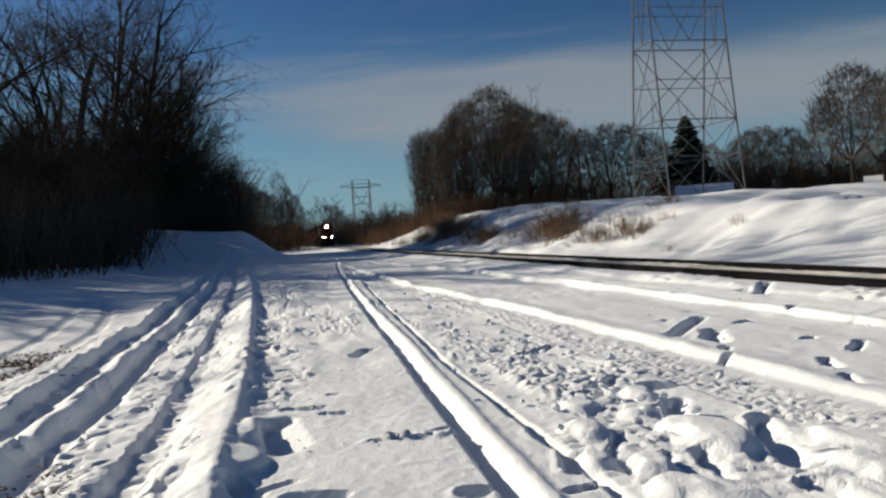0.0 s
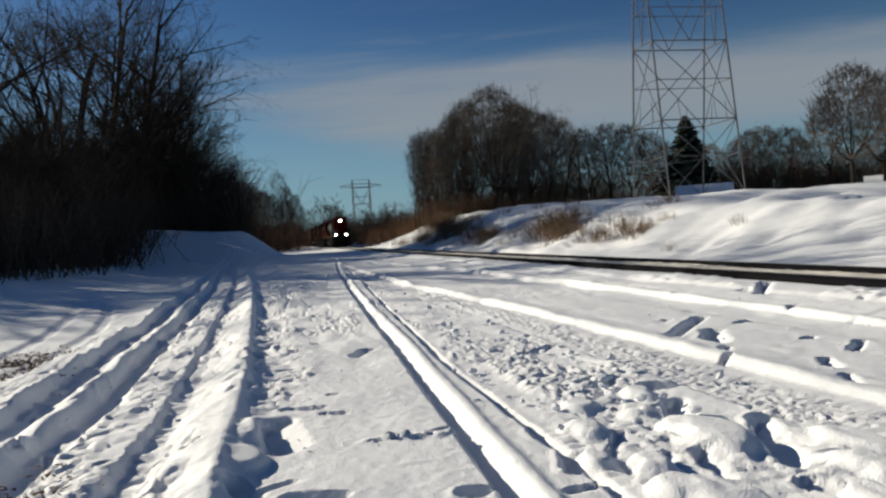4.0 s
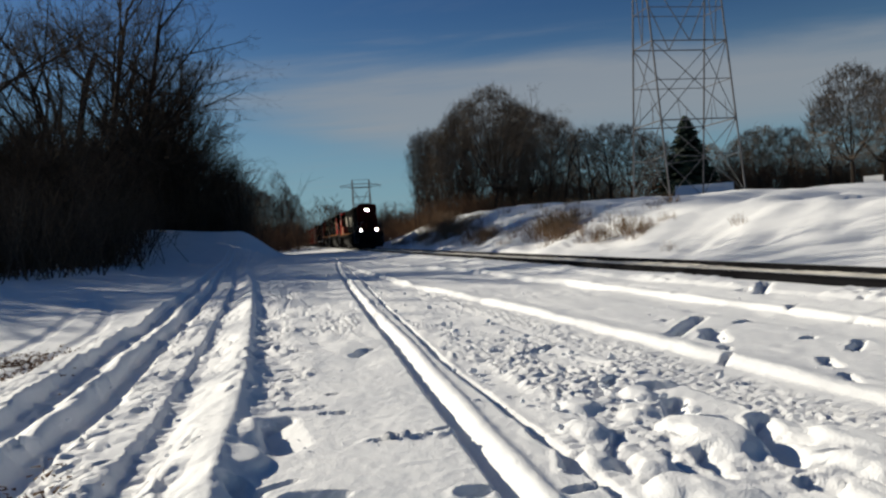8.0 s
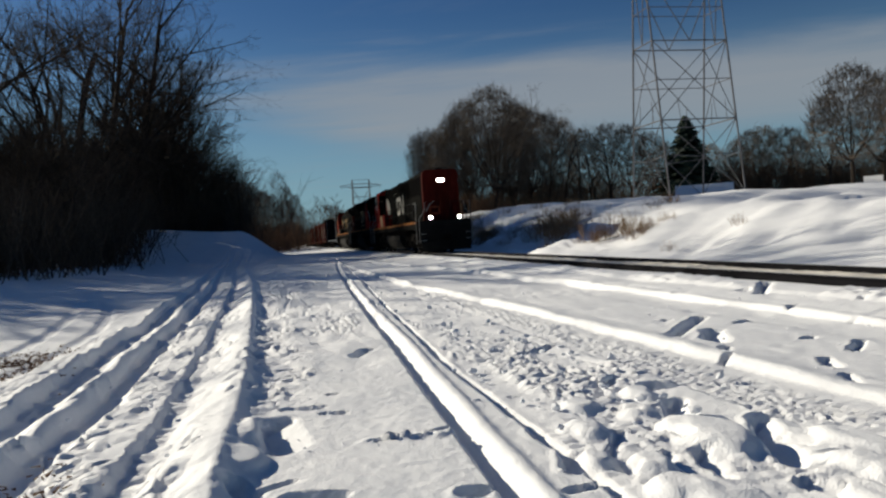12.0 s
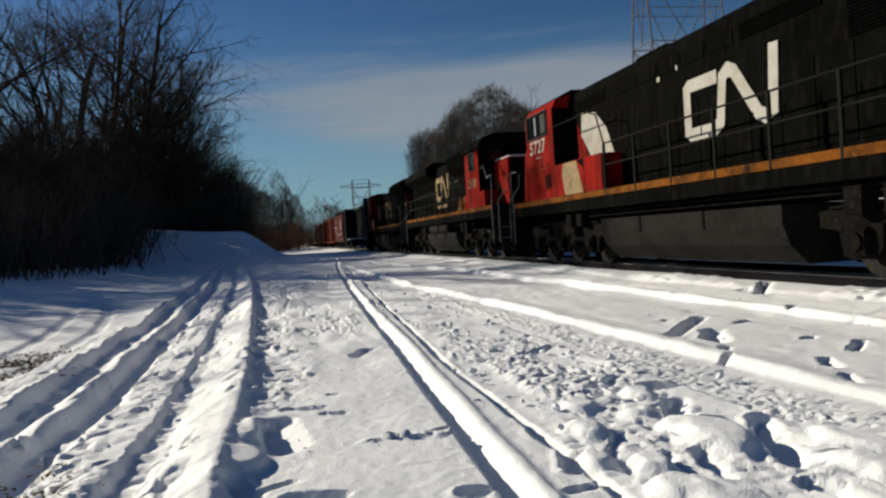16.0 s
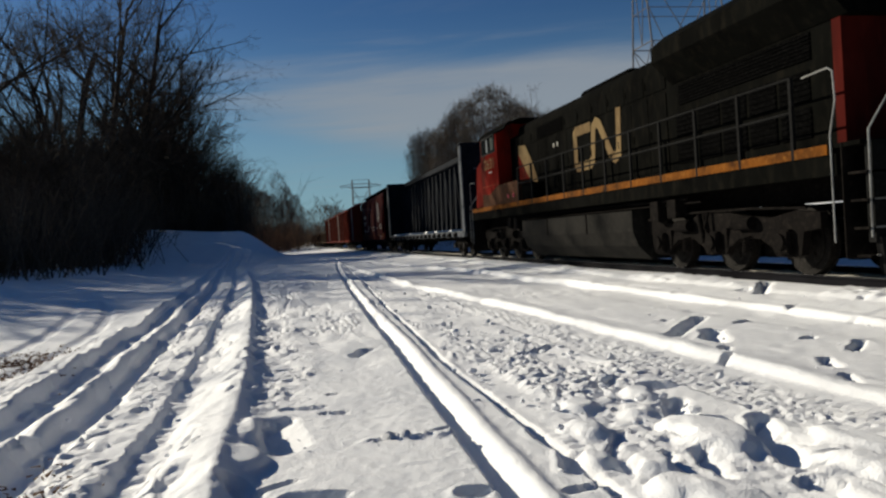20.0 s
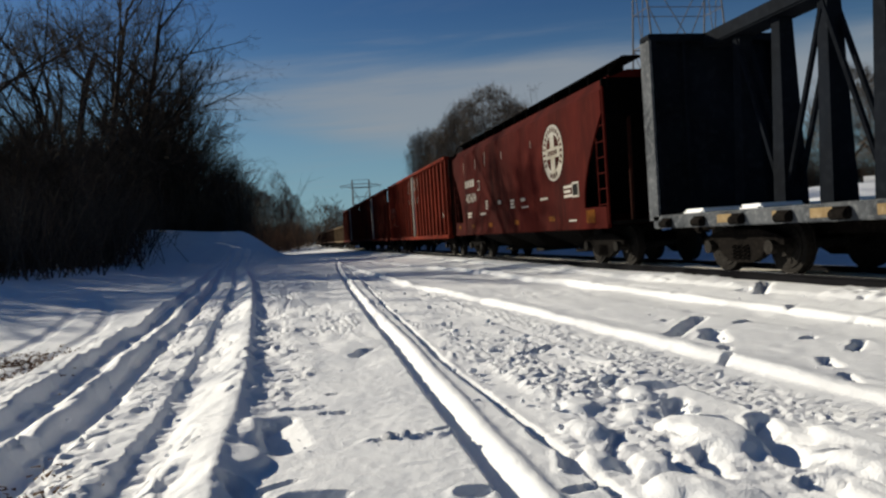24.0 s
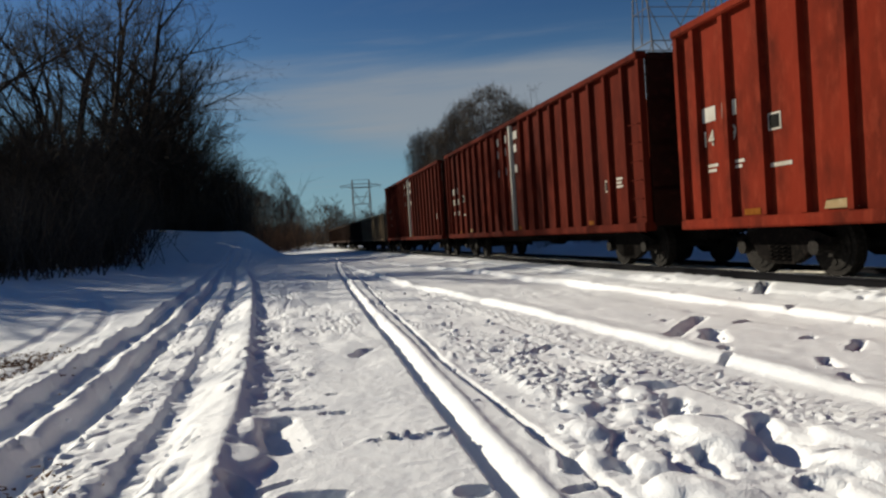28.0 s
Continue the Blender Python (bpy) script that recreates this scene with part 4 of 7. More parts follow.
# ---- pylons ----
def lattice_tower(x, y, turn, h, label, name="lattice_pylon", scale=1.0, heavy=1.0):
    """A square steel tower on four legs with crossed bracing, and a cross-arm carried by two masts."""
    root = thing(name, pose(x, y, ground_z(x, y) - 0.1, 0, 0, turn) @ Matrix.Scale(scale, 4), label, "pylon", "pylons")
    wide, deep = (lambda z: 3.93), (lambda z: 3.75 - 0.1175 * min(z, 22.8))
    cs = ((-1, -1), (1, -1), (1, 1), (-1, 1))
    at = lambda i, z: Vector((cs[i % 4][0] * wide(z), cs[i % 4][1] * deep(z), z))

    def bar(name, p, q, r):
        bm = bmesh.new()
        tube(bm, [p, q], r * heavy)
        part(name, bm, STEEL, root)

    for i in range(4):
        bm = bmesh.new()
        tube(bm, [at(i, -0.4), at(i, 11.0), at(i, 22.8), at(i, 26.0)], 0.09 * heavy, 6)
        part("leg", bm, STEEL, root)
    low, waist, high, upper, head = 7.4, 11.3, 15.1, 18.4, 22.6
    for i in range(4):
        a, b = i, i + 1
        for z in (low, waist, high, upper, head):
            bar("girt", at(a, z), at(b, z), 0.042 if z in (waist, upper) else 0.062)
        # one large cross over two bays, and a second that opens to the feet
        for c, d in ((a, b), (b, a)):
            bar("brace", at(c, low), at(d, high), 0.044)
            bar("brace", at(c, 0.2), at(d, low), 0.036)
            bar("brace", at(c, high).lerp(at(d, high), 0.5), at(c, head), 0.05)
            knee = at(c, 0.2).lerp(at(d, low), 0.5)
            bar("strut", at(c, 4.1), knee, 0.036)
            hip = at(c, waist).lerp(at(d, waist), 0.26)
            bar("redundant", Vector((hip.x, hip.y, low + 2.05)), at(c, low).lerp(at(d, low), 0.26), 0.03)
    # the cross-arm
    for sgn in (-1, 1):
        bm = bmesh.new()
        for dz in (22.8, 24.3):
            tube(bm, [(sgn * 9.9, 0, 23.4), (sgn * 3.93, -1.07, dz), (0, -1.07, dz)], 0.08)
            tube(bm, [(sgn * 9.9, 0, 23.4), (sgn * 3.93, 1.07, dz), (0, 1.07, dz)], 0.08)
        for k in range(4):
            a = 3.93 + 1.35 * k
            tube(bm, [(sgn * a, 1.0 - 0.25 * k, 22.8 + 0.12 * k), (sgn * (a + 1.1), -0.9 + 0.25 * k, 24.2 - 0.18 * k)], 0.05)
        part("cross_arm", bm, STEEL, root)
        bm = bmesh.new()
        tube(bm, [(sgn * 3.93, 0, 24.3), (sgn * 3.93, 0, 26.2), (0, 0, 26.2)], 0.09)
        part("earth_peak", bm, STEEL, root)
        for a in (8.8, 5.2):
            bm = bmesh.new()
            for k in range(7):
                disc(bm, (sgn * a, 0, 22.9 - 0.16 * k), (0, 0, 1), 0.13, 0.03, 8)
            part("insulator", bm, POLE_GLAZE, root)


POLE_GLAZE = material("brown_glaze", (0.10, 0.05, 0.03), rough=0.2, bump=0)
lattice_tower(39.45, 68.5, 0.0, 26.0, "tall galvanised lattice pylon standing on the snowy bank")
lattice_tower(41.0, 390.0, 4.0, 26.0, "distant lattice pylon with a wide cross-arm", scale=1.12, heavy=1.7)
lattice_tower(91.0, 640.0, 4.0, 26.0, "very distant lattice pylon with a wide cross-arm", scale=1.1, heavy=1.7)


# ---- houses ----
SIDING = material("pale_siding", (0.42, 0.40, 0.37), rough=0.8, scale=1, fine=12, stretch=(0.2, 0.2, 6))
ROOF_SNOW = SNOW
DARK_PANE = material("dark_window_glass", (0.015, 0.02, 0.025), rough=0.1, bump=0)


def house(x, y, turn, w, d, h, label, sunk=0.1):
    root = thing("house", pose(x, y, ground_z(x, y) - sunk, 0, 0, turn), label, "house", "houses across the field")
    bm = bmesh.new()
    extrude(bm, [(-d / 2, 0), (d / 2, 0), (d / 2, h), (0, h + d * 0.24), (-d / 2, h)], -w / 2, w / 2, "x")
    wall = part("wall", bm, SIDING, root)
    for s in (-1, 1):
        bm = bmesh.new()
        hull(bm, [(-w / 2 - 0.4, s * (d / 2 + 0.45), h - 0.2), (w / 2 + 0.4, s * (d / 2 + 0.45), h - 0.2), (w / 2 + 0.4, 0, h + d * 0.26), (-w / 2 - 0.4, 0, h + d * 0.26), (-w / 2 - 0.4, s * (d / 2 + 0.45), h), (w / 2 + 0.4, s * (d / 2 + 0.45), h), (w / 2 + 0.4, 0, h + d * 0.26 + 0.22), (-w / 2 - 0.4, 0, h + d * 0.26 + 0.22)], BOX_F)
        bmesh.ops.recalc_face_normals(bm, faces=bm.faces)
        part("roof", bm, ROOF_SNOW, root, "snow-covered roof slope")
    for k in range(3):
        u = -w / 2 + w * (0.2 + 0.3 * k)
        bm = bmesh.new()
        box(bm, u - 0.5, u + 0.5, -d / 2 - 0.03, -d / 2 + 0.02, 0.45 * h, 0.85 * h)
        win = part("window", bm, DARK_PANE, root)
        bm = bmesh.new()
        for a, b, c, e in ((u - 0.58, u - 0.5, 0.40 * h, 0.90 * h), (u + 0.5, u + 0.58, 0.40 * h, 0.90 * h), (u - 0.5, u + 0.5, 0.40 * h, 0.45 * h), (u - 0.5, u + 0.5, 0.85 * h, 0.90 * h)):
            box(bm, a, b, -d / 2 - 0.06, -d / 2 + 0.02, c, e)
        part("window_frame", bm, SIDING, win)


house(54.6, 90.6, -31.0, 6.4, 5.0, 1.5, "low house with a snow-covered roof behind the pylon", 0.8)
house(79.0, 85.5, -42.0, 6.0, 5.0, 1.3, "small house with a snowy roof at the field's edge", 1.0)


# ---- litter on the snow ----
def build_litter():
    rng = random.Random(77)
    v, f = [], []

    ball = bmesh.new()
    bmesh.ops.create_icosphere(ball, subdivisions=1, radius=1.0)
    unit = [p.co.copy() for p in ball.verts]
    tri = [tuple(p.index for p in q.verts) for q in ball.faces]
    ball.free()

    def chunk(x, y, z, r):
        b = len(v)
        t = Matrix.Rotation(rng.uniform(0, math.tau), 3, "Z") @ Matrix.Diagonal((r * rng.uniform(0.8, 1.3), r * rng.uniform(0.6, 1.0), r * rng.uniform(0.4, 0.8)))
        for p in unit:
            q = t @ (p * rng.uniform(0.6, 1.2))
            v.append((x + q.x, y + q.y, z + q.z))
        f.extend(tuple(b + i for i in q) for q in tri)

    for _ in range(480):
        y = 3.5 + rng.gammavariate(2.0, 2.8)
        lane = rng.random()
        x = (2.1 + rng.gauss(0, 0.40)) if lane < 0.62 else (0.15 + rng.gauss(0, 0.5)) if lane < 0.75 else (-1.25 + rng.gauss(0, 0.35)) if lane < 0.9 else 4.2 + rng.gauss(0, 1.2)
        r = 0.010 + 0.042 * rng.random() ** 3 * (1.3 if lane < 0.62 else 0.5)
        chunk(x, y, ground_z(x, y) + r * 0.25, r)
    me = bpy.data.meshes.new("snow_clods")
    me.from_pydata(v, [], f)
    me.materials.append(SNOW)
    tagged(new("snow_clods", me), "broken crumbs and clods of crusted snow", "snow", kind="stuff")
    tw = Twigs()
    for cx, cy, n, sx in ((-3.3, 10.0, 700, 0.32), (-1.45, 4.5, 45, 0.12), (-3.0, 8.2, 160, 0.3), (-2.75, 5.9, 60, 0.15)):
        for _ in range(n):
            x, y = cx + rng.gauss(0, sx), cy + rng.gauss(0, sx * 2.2)
            p = Vector((x, y, ground_z(x, y) + 0.005))
            d = Vector((rng.gauss(0, 1), rng.gauss(0, 1), rng.uniform(0.05, 0.45))).normalized()
            tw.bar(p, p + d * rng.uniform(0.02, 0.07), rng.uniform(0.004, 0.014), 0.002, 3)
    o = new("dead_grass", tw.mesh("dead_grass", BRUSH))
    tagged(o, "flattened dead grass showing through thin snow", "grass", kind="stuff")


build_litter()


# ---- train ----
SPEED, GAIN = 9.532, 0.01085     # metres a second, and its slow rise
TRAIN, WHEELS = [], []


def along(s16, t):
    """Where a point of the train stands at t seconds, from where it stands at 16 s."""
    return s16 - SPEED * (t - 16) - 0.5 * GAIN * (t - 16) ** 2


def vehicle(name, s16, label, category, group=""):
    root = thing(name, pose(TRACK_X, along(s16, 0), 0), label, category, group)
    TRAIN.append((root, s16))
    return root


RED = material("red_paint", (0.225, 0.0066, 0.0034), (0.070, 0.0052, 0.0036), (0.275, 0.017, 0.009), rough=0.9, spec=0.03, scale=1.3, fine=7, bump=0.12, stretch=(1, 1, 0.35))
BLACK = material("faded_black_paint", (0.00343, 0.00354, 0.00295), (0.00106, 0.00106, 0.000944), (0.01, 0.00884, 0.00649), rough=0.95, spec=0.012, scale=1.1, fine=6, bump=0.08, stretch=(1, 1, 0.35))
GRILLE = material("black_grille", (0.0014, 0.0014, 0.0014), rough=0.95, spec=0.005, fine=30, bump=0.4)
WHITE = material("white_paint", (0.391, 0.374, 0.332), (0.272, 0.246, 0.196), (0.459, 0.442, 0.408), rough=0.8, spec=0.08, scale=1.5, fine=9, bump=0.05)
CREAM = material("grimy_cream_paint", (0.275, 0.200, 0.105), (0.150, 0.098, 0.050), (0.34, 0.268, 0.165), rough=0.8, spec=0.06, scale=1.6, fine=8, bump=0.05)
AMBER = material("amber_stripe", (0.150, 0.050, 0.0075), (0.018, 0.009, 0.005), (0.23, 0.095, 0.02), rough=0.9, spec=0.03, scale=1.2, fine=9, bump=0.05)
RUSTY = material("brown_grime_red", (0.16, 0.030, 0.015), (0.07, 0.025, 0.015), (0.24, 0.06, 0.03), rough=0.9, spec=0.04, scale=1.1, fine=6)
UNDER = material("grimy_running_gear", (0.0066, 0.0056, 0.0051), (0.0028, 0.0024, 0.0024), (0.022, 0.018, 0.0155), rough=0.95, spec=0.03, scale=2.5, fine=12, bump=0.4)
TANK = material("dusty_fuel_tank", (0.0143, 0.0135, 0.012), (0.00716, 0.00716, 0.00636), (0.0271, 0.0238, 0.0215), rough=0.95, spec=0.05, scale=0.9, fine=8, bump=0.1)
WHEEL = material("wheel_steel", (0.0108, 0.009, 0.0078), (0.0048, 0.0042, 0.0036), (0.036, 0.0324, 0.0288), rough=0.8, metal=0.1, spec=0.1, fine=20)
GRAB = material("white_grab_iron", (0.27, 0.27, 0.26), (0.11, 0.105, 0.10), rough=0.8, spec=0.08, scale=2.5, fine=20, bump=0.05)
POST = material("black_handrail", (0.008, 0.008, 0.008), rough=0.9, spec=0.05, fine=20, bump=0.05)
# two tones that paint daylight on the cab glass
DIM_DAYLIGHT = material("dim_green_pane", (0.030, 0.040, 0.034), rough=0.7, spec=0.05, fine=6, bump=0)
PALE_DAYLIGHT = material("daylit_pane", (0.22, 0.24, 0.26), (0.12, 0.13, 0.14), rough=0.7, spec=0.05, fine=6, bump=0)
GLASS = material("dark_cab_glass", (0.006, 0.008, 0.009), rough=0.10, spec=0.25, bump=0.0)
ALU = material("dark_window_frame", (0.022, 0.022, 0.021), rough=0.8, spec=0.1, fine=20, bump=0.05)
LAMP = material("lit_headlight", (0.9, 0.9, 0.85), glow=(1.0, 0.96, 0.86, 200.0), bump=0.0)
FLARE = material("pink_marker_lens", (0.70, 0.10, 0.14), rough=0.3, bump=0)
OXIDE = material("oxide_red_paint", (0.145, 0.0175, 0.0085), (0.058, 0.0095, 0.0055), (0.190, 0.031, 0.016), rough=0.9, spec=0.03, scale=1.3, fine=6, bump=0.16, stretch=(1, 1, 0.45))
OXIDE_OLD = material("faded_oxide_red_paint", (0.0754, 0.00984, 0.00492), (0.0312, 0.00492, 0.00328), (0.107, 0.0189, 0.0107), rough=0.9, spec=0.03, scale=0.9, fine=5, bump=0.14, stretch=(1, 1, 0.35))
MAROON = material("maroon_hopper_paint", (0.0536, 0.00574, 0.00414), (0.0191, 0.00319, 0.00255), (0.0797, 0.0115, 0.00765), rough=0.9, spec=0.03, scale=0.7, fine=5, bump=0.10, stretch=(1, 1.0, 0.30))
NAVY = material("navy_paint", (0.0051, 0.00737, 0.0119), (0.00283, 0.00397, 0.00624), (0.0125, 0.0153, 0.0204), rough=0.9, spec=0.05, scale=1, fine=7, bump=0.1)
FROST = material("frosted_grey_sill", (0.088, 0.0944, 0.104), (0.028, 0.032, 0.0384), (0.2, 0.208, 0.216), rough=0.9, spec=0.04, scale=1.8, fine=8, bump=0.2)
TAN = material("tan_hopper_paint", (0.16, 0.115, 0.07), (0.10, 0.07, 0.045), rough=0.9, spec=0.03, scale=0.8, fine=5)
GRIME = material("brown_road_grime", (0.060, 0.030, 0.017), (0.030, 0.016, 0.010), (0.12, 0.035, 0.02), rough=0.95, spec=0.03, scale=1.3, fine=6)
# near-black end paint: the shade of the car ends is put into its colour
END_SHADED = material("sooty_end_paint", (0.022, 0.007, 0.005), (0.010, 0.005, 0.004), (0.045, 0.012, 0.008), rough=0.95, spec=0.03, scale=1.3, fine=6)
RED_OLD = material("dirty_red_paint", (0.122, 0.0068, 0.0042), (0.034, 0.0085, 0.006), (0.175, 0.014, 0.0082), rough=0.95, spec=0.02, scale=1.1, fine=6, bump=0.10, stretch=(1, 1, 0.35))
# the grimy cream again, dimmed in colour for the third locomotive's shade
CREAM_SHADED = material("sooty_cream_paint", (0.178, 0.123, 0.0612), (0.0765, 0.0467, 0.0255), (0.238, 0.17, 0.0935), rough=0.95, spec=0.02, scale=1.4, fine=7, bump=0.05, stretch=(1, 1, 0.5))
BROWN = material("dark_brown_hopper_paint", (0.035, 0.018, 0.012), rough=0.9, spec=0.03, scale=0.8, fine=5)


def sides(fn):
    for s in (-1, 1):
        fn(s)


def span(a, b):
    return (a, b) if a < b else (b, a)


def plate(name, outline, x, mat, parent, label="", thick=0.008):
    """A thin flat shape on a car's side: outline in (y, z), standing proud of the plane x."""
    bm = bmesh.new()
    s = -1 if x < 0 else 1
    a, b = span(x, x + s * thick)
    extrude(bm, outline, a, b, "x")
    return part(name, bm, mat, parent, label)


def rect(y0, y1, z0, z1):
    return [(y0, z0), (y1, z0), (y1, z1), (y0, z1)]


def lettering(name, text, x, y_left, z_base, height, width, mat, parent):
    """Block letters on the camera's side of a car, running towards its front end."""
    cu = bpy.data.curves.new(name, "FONT")
    cu.body, cu.size, cu.extrude = text, 1.0, 0.0
    cu.resolution_u = 3
    cu.offset = 0.012
    tmp = new(name, cu)
    bpy.context.view_layer.update()
    me = bpy.data.meshes.new_from_object(tmp.evaluated_get(bpy.context.evaluated_depsgraph_get()))
    bpy.data.objects.remove(tmp)
    co = np.empty(len(me.vertices) * 3, dtype=np.float32)
    me.vertices.foreach_get("co", co)
    co = co.reshape(-1, 3)
    lo, hi = co.min(0), co.max(0)
    u = (co[:, 0] - lo[0]) / (hi[0] - lo[0]) * width
    v = (co[:, 1] - lo[1]) / (hi[1] - lo[1]) * height
    me.vertices.foreach_set("co", np.stack([np.full_like(u, x - 0.011), y_left - u, z_base + v], -1).astype(np.float32).ravel())
    me.materials.clear()
    me.materials.append(mat)
    me.update()
    ob = new(name, me)
    ob.parent = parent
    return tagged(ob, "white painted characters")


def bars(parent, x, y_left, z, w, h, rows=1, mat=None, name="stencil_bar"):
    """Lines of writing too small to read."""
    for k in range(rows):
        plate(name, rect(y_left - w * (1 - 0.18 * (k % 2)), y_left, z - k * h * 1.7, z - k * h * 1.7 + h), x, mat or WHITE, parent, thick=0.006)


def wheelset(parent, y, r, gauge=0.7525):
    bm = bmesh.new()
    tube(bm, [(-1.05, 0, 0), (1.05, 0, 0)], 0.085, 8)
    for s in (-1, 1):
        c = s * gauge
        disc(bm, (c, 0, 0), (1, 0, 0), r, 0.062, 28)
        disc(bm, (c - s * 0.085, 0, 0), (1, 0, 0), r + 0.028, 0.016, 28)
        disc(bm, (c + s * 0.075, 0, 0), (1, 0, 0), r * 0.80, 0.008, 24)
        disc(bm, (c + s * 0.10, 0, 0), (1, 0, 0), 0.17, 0.05, 12)
        for k in range(5):
            a = k * math.tau / 5
            disc(bm, (c + s * 0.085, math.cos(a) * r * 0.52, math.sin(a) * r * 0.52), (1, 0, 0), r * 0.13, 0.012, 8)
    ob = part("wheelset", bm, WHEEL, parent, "steel wheel pair on an axle")
    ob.location = (0, y, r + 0.003)
    WHEELS.append((ob, y, r))
    return ob


def coil(bm, x, y, z0, z1, r, turns=5):
    """A helical spring wound from one bar."""
    n = turns * 7
    tube(bm, [(x + r * math.cos(k * math.tau / 7), y + r * math.sin(k * math.tau / 7), z0 + (z1 - z0) * k / n) for k in range(n + 1)], 0.017, 4)


def loco_truck(parent, yc, lean=1):
    """A three-axle truck; its side frame dips between the axle boxes."""
    bm = bmesh.new()
    box(bm, -0.62, 0.62, yc - 2.3, yc + 2.3, 0.72, 0.86)
    box(bm, -0.45, 0.45, yc - 0.5, yc + 0.5, 0.86, 1.12)
    truck = part("truck", bm, UNDER, parent, "grimy three-axle truck")
    ax = [yc - 1.95, yc, yc + 1.95]
    half = [(-2.75, 0.98), (-2.75, 0.74), (-2.38, 0.70), (-2.30, 0.34), (-2.16, 0.30), (-1.72, 0.30), (-1.60, 0.46), (-1.30, 0.60), (-0.72, 0.60), (-0.42, 0.46), (-0.30, 0.32), (0.30, 0.32), (0.42, 0.46), (0.72, 0.60), (1.30, 0.60), (1.60, 0.46), (1.72, 0.30), (2.16, 0.30), (2.30, 0.34), (2.38, 0.70), (2.75, 0.74), (2.75, 0.98), (2.2, 1.02), (1.6, 0.93), (0.9, 0.98), (0.35, 1.08), (-0.35, 1.08), (-0.9, 0.98), (-1.6, 0.93), (-2.2, 1.02)]
    for s in (-1, 1):
        bm = bmesh.new()
        extrude(bm, [(yc + p, q) for p, q in half], *span(s * 1.06, s * 1.19), "x")
        part("side_frame", bm, UNDER, truck)
        for k, y in enumerate(ax):
            bm = bmesh.new()
            soft_box(bm, *span(s * 1.10, s * 1.30), y - 0.19, y + 0.19, 0.36, 0.74, 0.03)
            disc(bm, (s * 1.31, y, 0.55), (1, 0, 0), 0.13, 0.03, 14)
            part("axle_box", bm, UNDER, truck)
        for y in (yc - 0.97, yc + 0.97):
            bm = bmesh.new()
            disc(bm, (s * 1.25, y, 0.86), (0, 1, 0), 0.115, 0.24, 14)
            tube(bm, [(s * 1.25, y + 0.24, 0.86), (s * 1.22, y + 0.55, 0.80), (s * 1.18, y + 0.62, 0.45)], 0.028)
            part("brake_cylinder", bm, UNDER, truck)
            bm = bmesh.new()
            coil(bm, s * 1.24, y - 0.05, 0.38, 0.64, 0.072, 5)
            part("coil_spring", bm, UNDER, truck)
            bm = bmesh.new()
            box(bm, *span(s * 0.78, s * 0.94), y - 0.42, y - 0.34, 0.28, 0.78)
            part("brake_shoe", bm, UNDER, truck)
        bm = bmesh.new()
        tube(bm, [(s * 1.22, yc - 2.5, 1.05), (s * 1.22, yc - 1.1, 1.10), (s * 1.22, yc + 1.2, 1.10), (s * 1.22, yc + 2.5, 1.02)], 0.022)
        tube(bm, [(s * 1.24, yc + 0.12, 1.10), (s * 1.30, yc + 0.16, 0.82), (s * 1.24, yc + 0.05, 0.62)], 0.03)
        part("air_pipe", bm, UNDER, truck)
        bm = bmesh.new()
        disc(bm, (s * 1.27, yc + 0.32, 0.80), (0, 0.25, 1), 0.05, 0.26, 10)
        part("damper", bm, UNDER, truck)
    for y in ax:
        bm = bmesh.new()
        soft_box(bm, -0.60, 0.60, y + 0.14, y + 0.98, 0.20, 0.70, 0.08)
        part("traction_motor", bm, UNDER, truck)
        bm = bmesh.new()
        soft_box(bm, -0.62, 0.62, y - 0.88, y - 0.56, 0.24, 0.66, 0.03)
        part("brake_beam", bm, UNDER, truck)
        wheelset(truck, y, 0.53)
    return truck


def coupler(parent, y, out):
    bm = bmesh.new()
    soft_box(bm, -0.11, 0.11, *span(y, y + out * 0.55), 0.74, 0.98, 0.03)
    soft_box(bm, -0.17, 0.15, *span(y + out * 0.42, y + out * 0.68), 0.68, 1.02, 0.05)
    part("coupler", bm, UNDER, parent, "rusty knuckle coupler")
    bm = bmesh.new()
    tube(bm, [(0.42, y, 0.85), (0.40, y + out * 0.25, 0.55), (0.30, y + out * 0.50, 0.42), (0.18, y + out * 0.6, 0.5)], 0.025)
    part("air_hose", bm, POST, parent)


